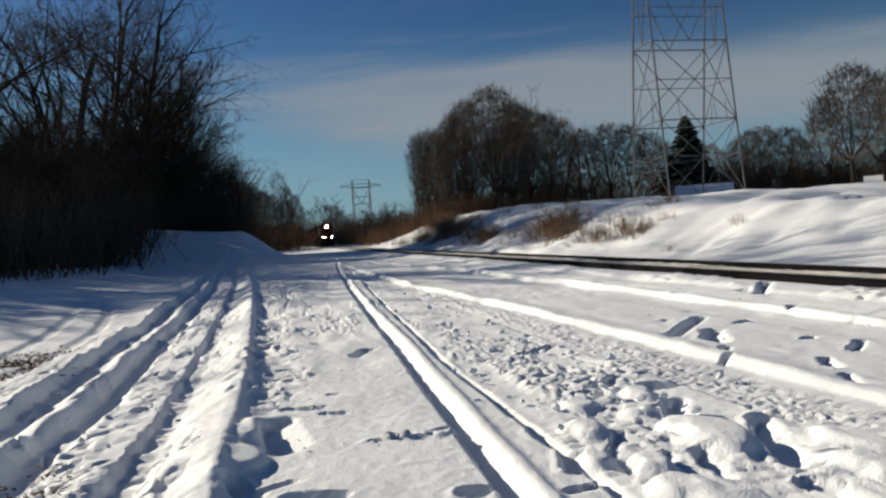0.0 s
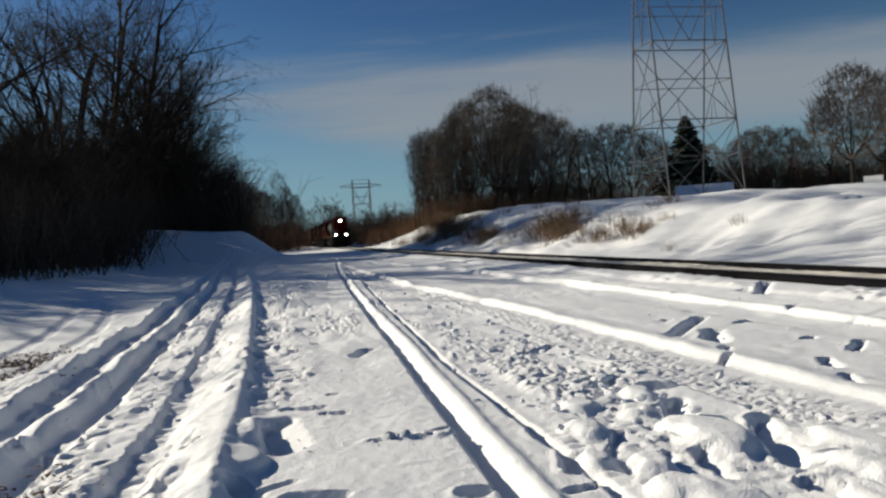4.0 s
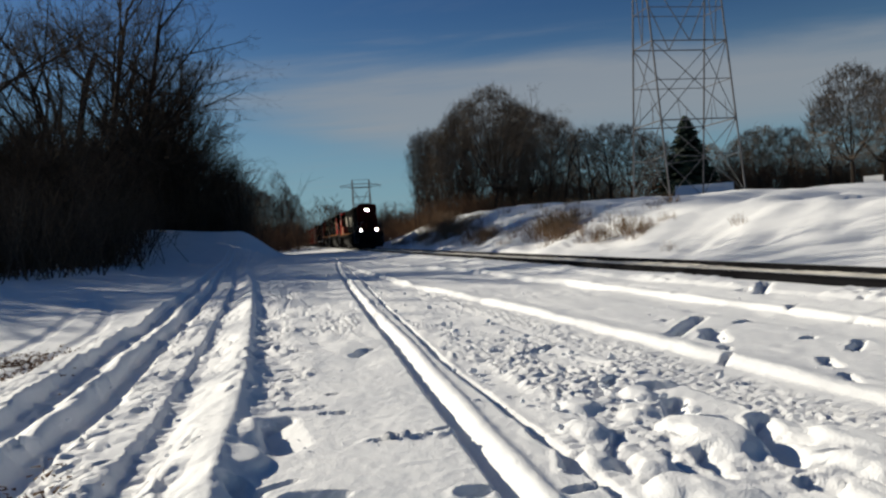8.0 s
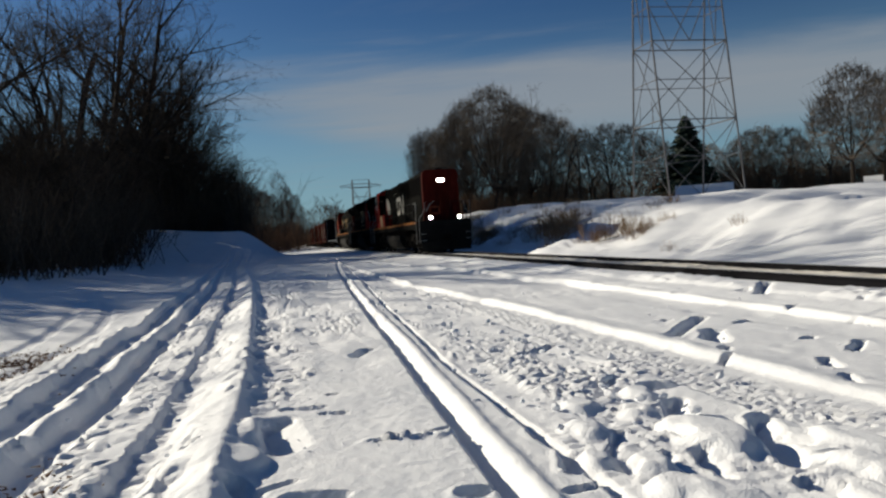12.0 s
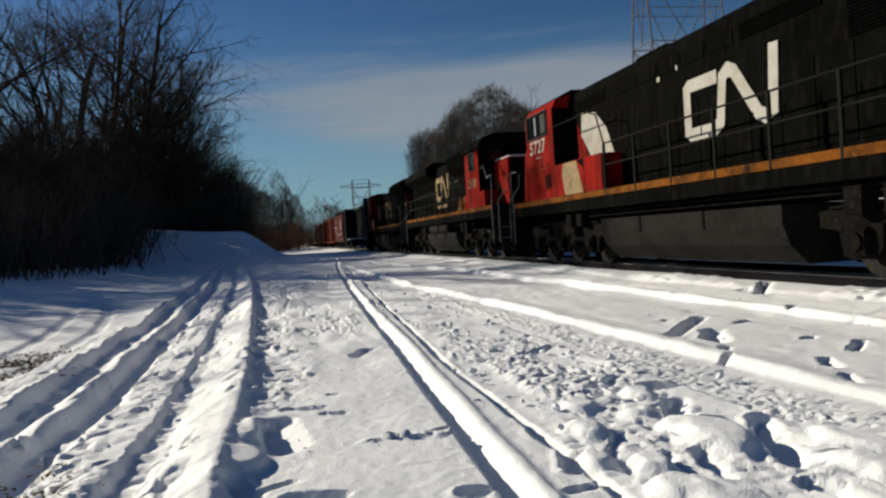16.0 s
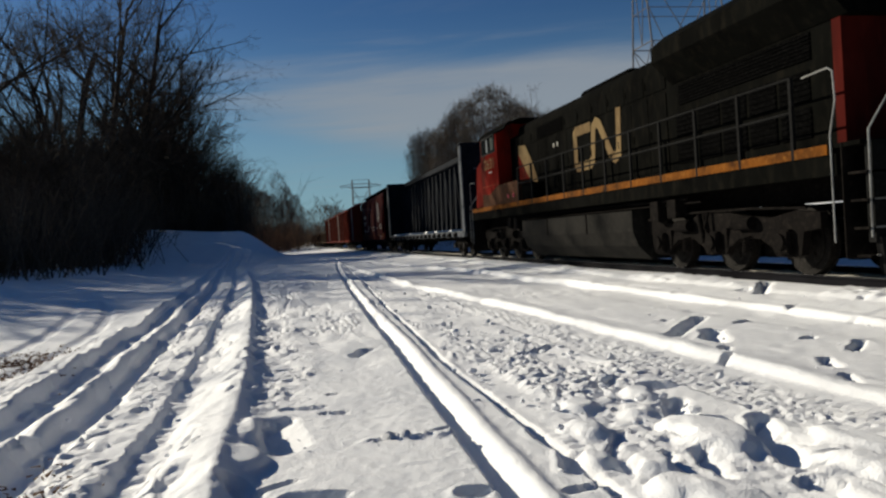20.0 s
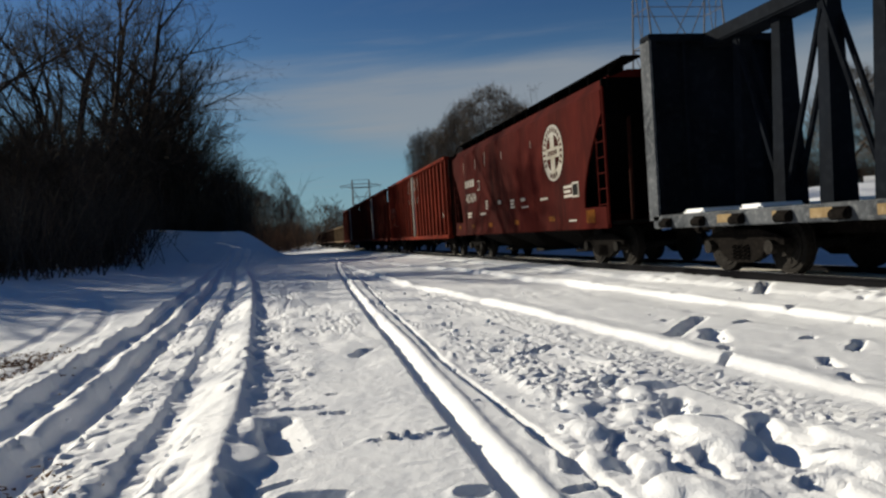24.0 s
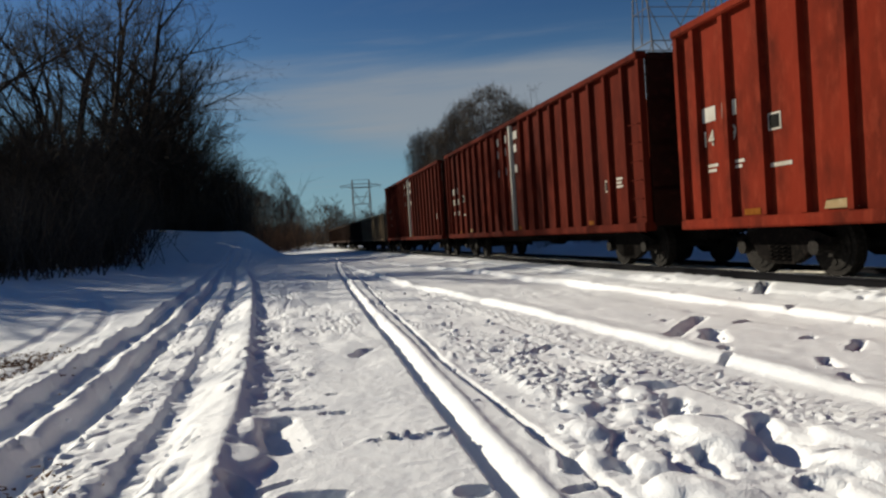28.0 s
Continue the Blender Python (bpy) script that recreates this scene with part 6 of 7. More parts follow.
# ---- the second locomotive: cab first ----
def loco_two():
    L, deck = 21.3, 1.93
    root = vehicle("locomotive", 24.6, "black diesel locomotive with a red cab leading, coupled second", "locomotive", "locomotives")
    underframe(root, L, deck, (7.4, 13.9), AMBER, 0.20, 1.05)
    loco_truck(root, 4.5)
    loco_truck(root, L - 4.6)
    for s in (-1, 1):
        bm = bmesh.new()
        for a, b in ((9.3, 11.2), (11.5, 13.5)):
            disc(bm, (s * 1.22, (a + b) / 2, 1.28), (0, 1, 0), 0.24, (b - a) / 2, 16)
        part("air_reservoir", bm, TANK, root)
    gable(root, "hood", 5.0, 20.0, 1.0, deck, 4.10, 4.42, BLACK, "grimy black engine hood")
    # blower section and the flared radiator
    bm = bmesh.new()
    extrude(bm, [(-1.02, 3.55), (1.02, 3.55), (1.38, 3.85), (1.38, 4.42), (1.1, 4.62), (-1.1, 4.62), (-1.38, 4.42), (-1.38, 3.85)], 5.02, 9.0, "y")
    part("blower_housing", bm, BLACK, root)
    bm = bmesh.new()
    extrude(bm, [(-1.02, 3.75), (1.02, 3.75), (1.50, 4.10), (1.50, 4.38), (1.1, 4.68), (-1.1, 4.68), (-1.50, 4.38), (-1.50, 4.10)], 13.4, 19.95, "y")
    rad = part("radiator_housing", bm, BLACK, root, "overhanging black radiator housing")
    for s in (-1, 1):
        louvres(root, 5.5, 8.8, 3.92, 4.36, s, 1.385, 8)
        louvres(root, 14.0, 19.6, 3.30, 3.70, s, 1.0, 7)
        hood_doors(root, 9.2, 19.6, 2.08, 3.24, s, 1.0, 13, BLACK)
        hood_doors(root, 9.2, 13.2, 3.32, 4.05, s, 1.0, 5, BLACK)
        side_rows(root, 7, 1, 14.4, 19.4, 2.3, 3.1, s, 1.02)
        handrails(root, 5.6, 19.4, deck, s, 10)
        plate("painted_stripe", [(4.95, 2.62), (6.85, 2.62), (6.45, 3.2), (5.75, 4.0), (4.95, 4.0)], s * 1.026, CREAM, root, "cream diagonal stripe on the hood")
        plate("painted_stripe", [(4.95, 1.97), (7.6, 1.97), (7.2, 2.58), (4.95, 2.62)], s * 1.024, RED, root)
        plate("painted_stripe", [(7.5, 1.97), (8.75, 1.97), (8.25, 2.52), (7.1, 2.58)], s * 1.027, AMBER, root)
        for y in (8.9, 8.45, 9.9):
            plate("notice_plate", rect(y, y + 0.11, 3.31, 3.39), s * 1.022, CREAM, root)
        # low skirt beside the cab
        bm = bmesh.new()
        soft_box(bm, *span(s * 0.98, s * 1.515), 2.2, 5.1, deck, 2.52, 0.02)
        part("walkway_skirt", bm, RED, root, "red walkway skirt")
    emblem(root, 13.25, 2.66, 2.92, 1.22, -1.022, CREAM)
    emblem(root, 13.25, 2.66, 2.92, 1.22, 1.022, CREAM)
    for k in range(8):
        plate("stencil_bar", rect(13.1 - 0.33 * k - 0.2, 13.1 - 0.33 * k, 2.30, 2.45), -1.022, CREAM, root, thick=0.006)
    bm = bmesh.new()
    extrude(bm, [(-1.50, deck), (1.50, deck), (1.50, 4.12), (1.36, 4.40), (0.95, 4.55), (-0.95, 4.55), (-1.36, 4.40), (-1.50, 4.12)], 2.94, 5.0, "y")
    cab = part("cab", bm, RED, root, "red crew cab")
    bm = bmesh.new()
    extrude(bm, [(-1.62, 4.10), (1.62, 4.10), (1.60, 4.24), (1.42, 4.47), (0.95, 4.62), (-0.95, 4.62), (-1.42, 4.47), (-1.60, 4.24)], 2.35, 5.2, "y")
    part("cab_roof", bm, BLACK, cab, "black overhanging cab roof")
    for s in (-1, 1):
        window(cab, 3.5, 4.30, 3.40, 4.02, s * 1.50)
    for x in (-1.05, 0.55):
        bm = bmesh.new()
        box(bm, x, x + 0.5, 2.910, 2.926, 3.68, 4.1)
        part("front_window", bm, GLASS, cab)
    bm = bmesh.new()
    box(bm, -0.5, 0.5, 2.80, 2.94, 4.22, 4.45)
    part("number_board", bm, GRILLE, cab)
    lettering("cab_number", "2108", -1.50, 4.55, 2.72, 0.34, 1.18, CREAM, cab)
    # black sheet over the red front wall: its shade is put into the colour
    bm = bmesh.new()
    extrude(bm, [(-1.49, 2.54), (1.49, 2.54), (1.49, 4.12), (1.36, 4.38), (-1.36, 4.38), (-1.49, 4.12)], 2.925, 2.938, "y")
    part("cab_front", bm, BLACK, cab, "black sheet for the shade on the cab front")
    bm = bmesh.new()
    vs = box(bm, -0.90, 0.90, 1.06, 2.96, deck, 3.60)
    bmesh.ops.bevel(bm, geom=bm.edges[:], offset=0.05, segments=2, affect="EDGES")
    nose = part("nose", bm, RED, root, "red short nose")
    # a second black sheet paints the shade on the nose's front face
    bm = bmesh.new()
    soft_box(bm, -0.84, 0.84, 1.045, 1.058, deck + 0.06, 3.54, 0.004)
    part("nose_door", bm, BLACK, nose, "black sheet for the shade on the nose front")
    bm = bmesh.new()
    soft_box(bm, -0.86, 0.86, 1.10, 2.9, 3.60, 3.645, 0.02)
    part("snow_cap", bm, SNOW, nose, "thin snow on the nose")
    for s in (-1, 1):
        bm = bmesh.new()
        disc(bm, (s * 0.93, 2.35, 2.62), (1, 0, 0), 0.16, 0.03, 14)
        tube(bm, [(s * 0.95, 2.4, 2.9), (s * 0.95, 1.9, 2.45), (s * 0.95, 1.35, 2.35)], 0.022)
        part("hand_brake", bm, POST, nose)
        plate("grab_rail", rect(1.2, 2.8, 2.10, 2.13), s * 0.90, RUSTY, nose)
        bm = bmesh.new()
        tube(bm, [(s * 1.52, 2.6, deck + 1.4), (s * 1.52, 2.2, deck + 1.5), (s * 1.52, 1.8, deck + 1.02), (s * 1.52, 1.15, deck + 1.06)], 0.02)
        part("stair_rail", bm, GRAB, root, "white stair handrail")
    for y in (6.0, 8.0, 15.0, 17.6):
        roof_fan(root, y, 4.62, 0.55)
    bm = bmesh.new()
    soft_box(bm, -0.4, 0.4, 11.4, 12.6, 4.40, 4.62, 0.05)
    part("exhaust_stack", bm, GRILLE, root)
    bm = bmesh.new()
    extrude(bm, [(-1.0, deck), (1.0, deck), (1.0, 4.1), (-1.0, 4.1)], 20.0, 20.06, "y")
    part("hood_end", bm, BLACK, root)
    return root


# ---- the third locomotive: long hood first, cab at its rear ----
def loco_three():
    L, deck = 22.2, 1.88
    root = vehicle("locomotive", 45.9, "dirty black locomotive with overhanging radiator and red rear cab", "locomotive", "locomotives")
    underframe(root, L, deck, (7.4, 15.0), AMBER, 0.18, 1.25)
    loco_truck(root, 4.7)
    loco_truck(root, L - 4.5)
    gable(root, "hood", 1.72, 16.3, 1.0, deck, 4.12, 4.45, BLACK, "dirty black engine hood")
    # this end is shaded red too, painted as dark maroon
    gable(root, "hood_end", 1.56, 1.74, 1.01, deck + 0.01, 4.10, 4.42, MAROON, "red hood end painted dark maroon for its shade")
    bm = bmesh.new()
    extrude(bm, [(-1.02, 3.70), (1.02, 3.70), (1.43, 4.12), (1.43, 4.42), (1.1, 4.66), (-1.1, 4.66), (-1.43, 4.42), (-1.43, 4.12)], 1.40, 6.25, "y")
    part("radiator_housing", bm, BLACK, root, "overhanging black radiator housing")
    for s in (-1, 1):
        bm = bmesh.new()
        for y in (1.48, 1.58):
            box(bm, *span(s * 0.5, s * 0.9), y, y + 0.02, 3.8, 3.95)
        part("end_mark", bm, RUSTY, root)
        louvres(root, 2.2, 6.0, 3.25, 3.66, s, 1.0, 7)
        hood_doors(root, 6.5, 16.0, 2.02, 3.60, s, 1.0, 12, BLACK)
        hood_doors(root, 6.5, 16.0, 3.68, 4.08, s, 1.0, 10, BLACK)
        side_rows(root, 5, 2, 2.2, 6.2, 2.05, 3.15, s, 1.0)
        louvres(root, 12.3, 14.4, 3.72, 4.08, s, 1.02, 6, "inertial_grille")
        handrails(root, 2.0, 15.0, deck, s, 10)
        plate("painted_stripe", [(14.2, 1.92), (15.1, 1.92), (15.1, 2.62), (16.3, 2.62), (16.3, 3.75), (15.6, 3.68), (15.0, 3.1)], s * 1.024, CREAM_SHADED, root, "cream diagonal stripe on the hood")
        plate("painted_stripe", [(15.35, 2.6), (16.3, 2.6), (16.3, 3.45)], s * 1.034, RED_OLD, root)
        bm = bmesh.new()
        soft_box(bm, *span(s * 0.98, s * 1.515), 15.1, 17.3, deck, 2.56, 0.02)
        part("sill_cabinet", bm, GRIME, root, "grimy brown walkway cabinet")
        bm = bmesh.new()
        soft_box(bm, *span(s * 0.98, s * 1.42), 13.9, 15.05, deck, 2.40, 0.02)
        part("battery_box", bm, GRILLE, root)
        for y in (15.55, 16.15):
            bm = bmesh.new()
            soft_box(bm, *span(s * 1.515, s * 1.55), y - 0.05, y + 0.05, 2.05, 2.18, 0.015)
            part("marker_lens", bm, FLARE, root, "pink marker lens")
        for y in (13.0, 12.7):
            plate("notice_plate", rect(y, y + 0.09, 3.30, 3.42), s * 1.022, WHITE, root)
    emblem(root, 11.55, 2.45, 2.95, 1.24, -1.022, CREAM_SHADED)
    emblem(root, 11.55, 2.45, 2.95, 1.24, 1.022, CREAM_SHADED)
    bm = bmesh.new()
    extrude(bm, [(-1.0, deck), (1.0, deck), (1.0, 4.1), (-1.0, 4.1)], 16.28, 17.32, "y")
    part("cab_passage", bm, GRILLE, root)
    bm = bmesh.new()
    extrude(bm, [(-1.50, deck - 0.1), (1.50, deck - 0.1), (1.50, 4.30), (1.36, 4.52), (0.95, 4.62), (-0.95, 4.62), (-1.36, 4.52), (-1.50, 4.30)], 17.25, 19.38, "y")
    cab = part("cab", bm, RED_OLD, root, "red crew cab")
    bm = bmesh.new()
    extrude(bm, [(1.54, 4.34), (1.38, 4.55), (0.95, 4.67), (-0.95, 4.67), (-1.38, 4.55), (-1.54, 4.34), (-1.5, 4.32), (-1.36, 4.53), (-0.95, 4.63), (0.95, 4.63), (1.36, 4.53), (1.5, 4.32)], 16.2, 19.5, "y")
    part("cab_roof", bm, BLACK, cab)
    for s in (-1, 1):
        window(cab, 17.5, 19.16, 3.76, 4.30, s * 1.50)
        plate("cab_seam", rect(17.3, 19.36, 2.60, 2.625), s * 1.502, RUSTY, cab)
        plate("grime_band", [(17.25, 1.80), (19.38, 1.80), (19.38, 2.35), (18.4, 2.30), (17.25, 2.58)], s * 1.500, GRIME, cab, "brown road grime")
        bars(cab, s * 1.502, 18.4, 3.05, 0.4, 0.05)
    lettering("cab_number", "2631", -1.50, 18.92, 3.20, 0.36, 1.22, CREAM_SHADED, cab)
    bm = bmesh.new()
    hull(bm, [(-1.48, 19.36, deck), (1.48, 19.36, deck), (1.36, 21.0, deck), (-1.36, 21.0, deck), (-1.46, 19.36, 3.72), (1.46, 19.36, 3.72), (1.30, 20.85, 3.50), (-1.30, 20.85, 3.50)], BOX_F)
    bmesh.ops.bevel(bm, geom=bm.edges[:], offset=0.06, segments=2, affect="EDGES")
    part("nose", bm, RED_OLD, root, "red wide nose")
    for y in (2.6, 4.0, 5.4):
        roof_fan(root, y, 4.64, 0.6)
    bm = bmesh.new()
    soft_box(bm, -0.55, 0.55, 9.0, 12.0, 4.44, 4.66, 0.05)
    part("dynamic_brake_hatch", bm, GRILLE, root)
    return root


# ---- freight cars ----
def freight_truck(parent, yc):
    bm = bmesh.new()
    soft_box(bm, -1.0, 1.0, yc - 0.18, yc + 0.18, 0.42, 0.74, 0.03)
    truck = part("truck", bm, UNDER, parent, "rusty two-axle truck")
    for s in (-1, 1):
        bm = bmesh.new()
        out = [(-1.16, 0.60), (-1.16, 0.50), (-0.74, 0.50), (-0.56, 0.30), (-0.30, 0.19), (0.30, 0.19), (0.56, 0.30), (0.74, 0.50), (1.16, 0.50), (1.16, 0.60), (0.92, 0.68), (0.50, 0.76), (-0.50, 0.76), (-0.92, 0.68)]
        extrude(bm, [(yc + p, q) for p, q in out], *span(s * 0.94, s * 1.08), "x")
        part("side_frame", bm, UNDER, truck)
        for y in (-0.16, 0.0, 0.16):
            bm = bmesh.new()
            coil(bm, s * 1.09, yc + y, 0.25, 0.50, 0.058, 4)
            part("coil_spring", bm, UNDER, truck)
        for y in (-0.89, 0.89):
            bm = bmesh.new()
            disc(bm, (s * 1.12, yc + y, 0.46), (1, 0, 0), 0.12, 0.06, 12)
            part("bearing_cap", bm, WHEEL, truck)
    for y in (-0.89, 0.89):
        wheelset(truck, yc + y, 0.457)
    return truck


def brake_gear(root, y0, y1):
    bm = bmesh.new()
    disc(bm, (-0.55, (y0 + y1) / 2 - 1.2, 0.66), (0, 1, 0), 0.19, 0.38, 14)
    part("air_reservoir", bm, UNDER, root)
    bm = bmesh.new()
    tube(bm, [(-0.7, y0, 0.72), (-0.7, y1, 0.72)], 0.02)
    tube(bm, [(-0.25, y0, 0.60), (0.2, (y0 + y1) / 2, 0.60), (-0.25, y1, 0.60)], 0.02)
    part("brake_rod", bm, UNDER, root)


def gondola(s16, paint, written, label):
    root = vehicle("gondola_car", s16, label, "gondola", "gondola cars")
    y0, y1 = 0.45, 19.0
    for s in (-1, 1):
        bm = bmesh.new()
        box(bm, *span(s * 1.48, s * 1.52), y0, y1, 0.95, 4.34)
        part("side_sheet", bm, paint, root)
        bm = bmesh.new()
        soft_box(bm, *span(s * 1.42, s * 1.665), y0 - 0.02, y1 + 0.02, 4.29, 4.43, 0.02)
        part("top_chord", bm, paint, root, "rolled top rim")
        bm = bmesh.new()
        soft_box(bm, *span(s * 1.40, s * 1.655), y0, y1, 0.80, 0.98, 0.02)
        part("bottom_sill", bm, paint, root)
        ribs = [9.42] + [8.36 - 0.885 * k for k in range(9)] + [10.28 + 0.90 * k for k in range(10)]
        for y in sorted(ribs) + [y0 + 0.06, y1 - 0.06]:
            bm = bmesh.new()
            hull(bm, [(s * 1.51, y - 0.075, 0.95), (s * 1.625, y - 0.06, 0.99), (s * 1.625, y + 0.06, 0.99), (s * 1.51, y + 0.075, 0.95), (s * 1.51, y - 0.075, 4.30), (s * 1.625, y - 0.06, 4.28), (s * 1.625, y + 0.06, 4.28), (s * 1.51, y + 0.075, 4.30)], BOX_F)
            bmesh.ops.recalc_face_normals(bm, faces=bm.faces)
            div = abs(y - 9.42) < 0.01
            part("divider_rib" if div else "rib", bm, WHITE if div else paint, root, "white-painted divider rib" if div else "")
        for y in (3.2, 8.9, 16.8):
            plate("reflector", rect(y, y + 0.42, 1.00, 1.10), s * 1.522, AMBER, root, "amber reflector strip")
        for k in range(6):
            bm = bmesh.new()
            tube(bm, [(s * 1.66, y0 + 0.06, 1.1 + 0.38 * k), (s * 1.66, y0 + 0.5, 1.1 + 0.38 * k)], 0.012)
            part("ladder_rung", bm, paint, root)
    # sheets and ribs facing away from the sun carry their shade in the paint
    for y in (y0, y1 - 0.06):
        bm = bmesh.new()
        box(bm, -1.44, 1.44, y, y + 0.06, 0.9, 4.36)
        part("end_sheet", bm, END_SHADED, root, "end sheet painted dark for its shade")
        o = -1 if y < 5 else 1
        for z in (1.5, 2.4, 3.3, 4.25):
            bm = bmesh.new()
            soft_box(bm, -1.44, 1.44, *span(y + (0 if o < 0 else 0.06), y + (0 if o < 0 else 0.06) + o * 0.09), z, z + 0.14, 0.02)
            part("end_rib", bm, END_SHADED, root)
        coupler(root, y if o < 0 else y + 0.06, o)
    bm = bmesh.new()
    box(bm, -1.44, 1.44, y0 + 0.07, y1 - 0.07, 0.86, 0.94)
    part("floor", bm, UNDER, root)
    bm = bmesh.new()
    box(bm, -0.3, 0.3, y0, y1, 0.55, 0.86)
    part("centre_sill", bm, UNDER, root)
    freight_truck(root, 2.45)
    freight_truck(root, y1 - 2.0)
    brake_gear(root, 4.2, 15.0)
    x = -1.522
    if written:
        for y, z, w, t in ((11.17, 3.84, 0.62, "THIS"), (10.22, 3.84, 0.56, "CAR"), (9.24, 3.84, 0.56, "HAS"), (8.20, 3.84, 0.14, "2"), (11.12, 3.46, 0.52, "COM"), (10.24, 3.46, 0.72, "PART"), (9.26, 3.46, 0.62, "MEN"), (8.26, 3.46, 0.38, "TS"), (11.04, 2.80, 0.44, "DIV"), (10.20, 2.80, 0.60, "DER"), (9.08, 2.80, 0.38, "SH"), (8.24, 2.80, 0.38, "ET")):
            lettering("side_lettering", t, x, y, z, 0.27, w, WHITE, root)
        lettering("car_number", "14", x, 18.26, 2.22, 0.27, 0.30, WHITE, root)
        lettering("car_number", "49", x, 17.68, 2.22, 0.27, 0.36, WHITE, root)
    else:
        for y, w in ((11.45, 0.55), (10.6, 0.6), (9.5, 0.6)):
            bars(root, x, y, 3.84, w, 0.24, 2)
            bars(root, x, y, 2.80, w * 0.8, 0.24)
        bars(root, x, 18.2, 2.2, 0.3, 0.24); bars(root, x, 17.55, 2.2, 0.34, 0.24)
    bars(root, x, 18.30, 2.64, 0.40, 0.25); bars(root, x, 17.70, 2.64, 0.40, 0.25)
    bars(root, x, 18.2, 1.86, 0.3, 0.05, 2); bars(root, x, 17.55, 1.86, 0.4, 0.05, 2)
    bars(root, x, 16.5, 1.70, 0.5, 0.06)
    bars(root, x, 1.95, 1.95, 0.3, 0.05, 3)
    for y, z in ((16.5, 2.25), (2.55, 1.72)):
        plate("stencil_panel", rect(y - 0.3, y, z, z + 0.26), x, WHITE, root)
        plate("stencil_panel", rect(y - 0.265, y - 0.035, z + 0.03, z + 0.23), x - 0.008, POST, root)
    plate("bulged_patch", rect(14.75, 15.35, 1.15, 1.95), x, paint, root, thick=0.03)
    plate("rust_patch", [(14.7, 1.02), (15.35, 1.02), (15.3, 1.13), (14.8, 1.15)], x - 0.03, CREAM, root)
    return root


def hopper(s16, paint, marked, label):
    root = vehicle("hopper_car", s16, label, "hopper car", "covered hopper cars")
    a, b = 1.0, 16.15
    side = [(a, 3.52), (a, 4.05), (b, 4.05), (b, 3.52)]
    for k in range(7):      # curved inward edge at the rear end
        t = k / 6
        side.append((b - 1.25 * math.sin(t * math.pi * 0.5) - 0.0, 3.52 - 2.1 * t))
    side += [(b, 1.40), (b, 0.96), (a, 0.96), (a, 1.40)]
    for k in range(7):
        t = 1 - k / 6
        side.append((a + 1.25 * math.sin(t * math.pi * 0.5), 3.52 - 2.1 * t))
    side = side[:-1]
    for s in (-1, 1):
        bm = bmesh.new()
        extrude(bm, side, *span(s * 1.56, s * 1.60), "x")
        part("side_sheet", bm, paint, root, "smooth curved side sheet")
        bm = bmesh.new()
        hull(bm, [(s * 1.56, a, 4.05), (s * 1.60, a, 4.05), (s * 1.60, b, 4.05), (s * 1.56, b, 4.05), (s * 1.30, a, 4.36), (s * 1.36, a, 4.36), (s * 1.36, b, 4.36), (s * 1.30, b, 4.36)], BOX_F)
        bmesh.ops.recalc_face_normals(bm, faces=bm.faces)
        part("roof_edge", bm, paint, root)
        bm = bmesh.new()
        soft_box(bm, *span(s * 1.52, s * 1.63), a - 0.1, b + 0.1, 0.90, 1.02, 0.02)
        part("side_sill", bm, paint, root)
        bm = bmesh.new()
        box(bm, *span(s * 0.78, s * 1.22), a - 0.5, b + 0.3, 4.66, 4.70)
        for y in np.linspace(a + 0.3, b - 0.3, 13):
            box(bm, *span(s * 0.9, s * 1.2), y, y + 0.05, 4.34, 4.66)
        tube(bm, [(s * 1.25, a - 0.5, 4.68), (s * 1.45, a - 0.1, 4.35), (s * 1.45, a - 0.1, 4.1)], 0.02)
        tube(bm, [(s * 1.25, b + 0.3, 4.68), (s * 1.45, b + 0.1, 4.35), (s * 1.45, b + 0.1, 4.1)], 0.02)
        part("running_board", bm, GRILLE, root, "dark roof walkway")
        bm = bmesh.new()
        box(bm, *span(s * 0.92, s * 0.97), a + 0.1, b - 0.1, 4.36, 4.655)
        part("walkway_support", bm, GRILLE, root)
        for e, o in ((a - 0.08, 1), (b + 0.08, -1)):
            bm = bmesh.new()
            tube(bm, [(s * 1.57, e, 0.95), (s * 1.57, e, 4.1)], 0.035)
            tube(bm, [(s * 1.57, e + o * 0.48, 1.4), (s * 1.57, e + o * 0.48, 3.0)], 0.02)
            for k in range(6):
                z = 1.45 + 0.36 * k
                tube(bm, [(s * 1.57, e, z), (s * 1.57, e + o * 0.48, z)], 0.012)
            part("ladder", bm, paint, root)
    bm = bmesh.new()
    extrude(bm, [(-1.33, 4.32), (1.33, 4.32), (0.9, 4.50), (-0.9, 4.50)], a, b, "y")
    part("roof", bm, paint, root)
    bm = bmesh.new()
    soft_box(bm, -0.36, 0.36, a + 0.8, b - 0.8, 4.50, 4.64, 0.03)
    part("loading_hatch", bm, GRILLE, root)
    for o, e in ((1, a), (-1, b)):
        bm = bmesh.new()
        hull(bm, [(-1.54, e, 3.45), (1.54, e, 3.45), (1.54, e, 4.3), (-1.54, e, 4.3), (-1.54, e + o * 0.08, 3.45), (1.54, e + o * 0.08, 3.45), (1.54, e + o * 0.08, 4.3), (-1.54, e + o * 0.08, 4.3)], BOX_F)
        hull(bm, [(-1.54, e, 3.45), (1.54, e, 3.45), (1.54, e + o * 2.1, 1.25), (-1.54, e + o * 2.1, 1.25), (-1.54, e + o * 0.08, 3.45), (1.54, e + o * 0.08, 3.45), (1.54, e + o * 2.2, 1.25), (-1.54, e + o * 2.2, 1.25)], BOX_F)
        bmesh.ops.recalc_face_normals(bm, faces=bm.faces)
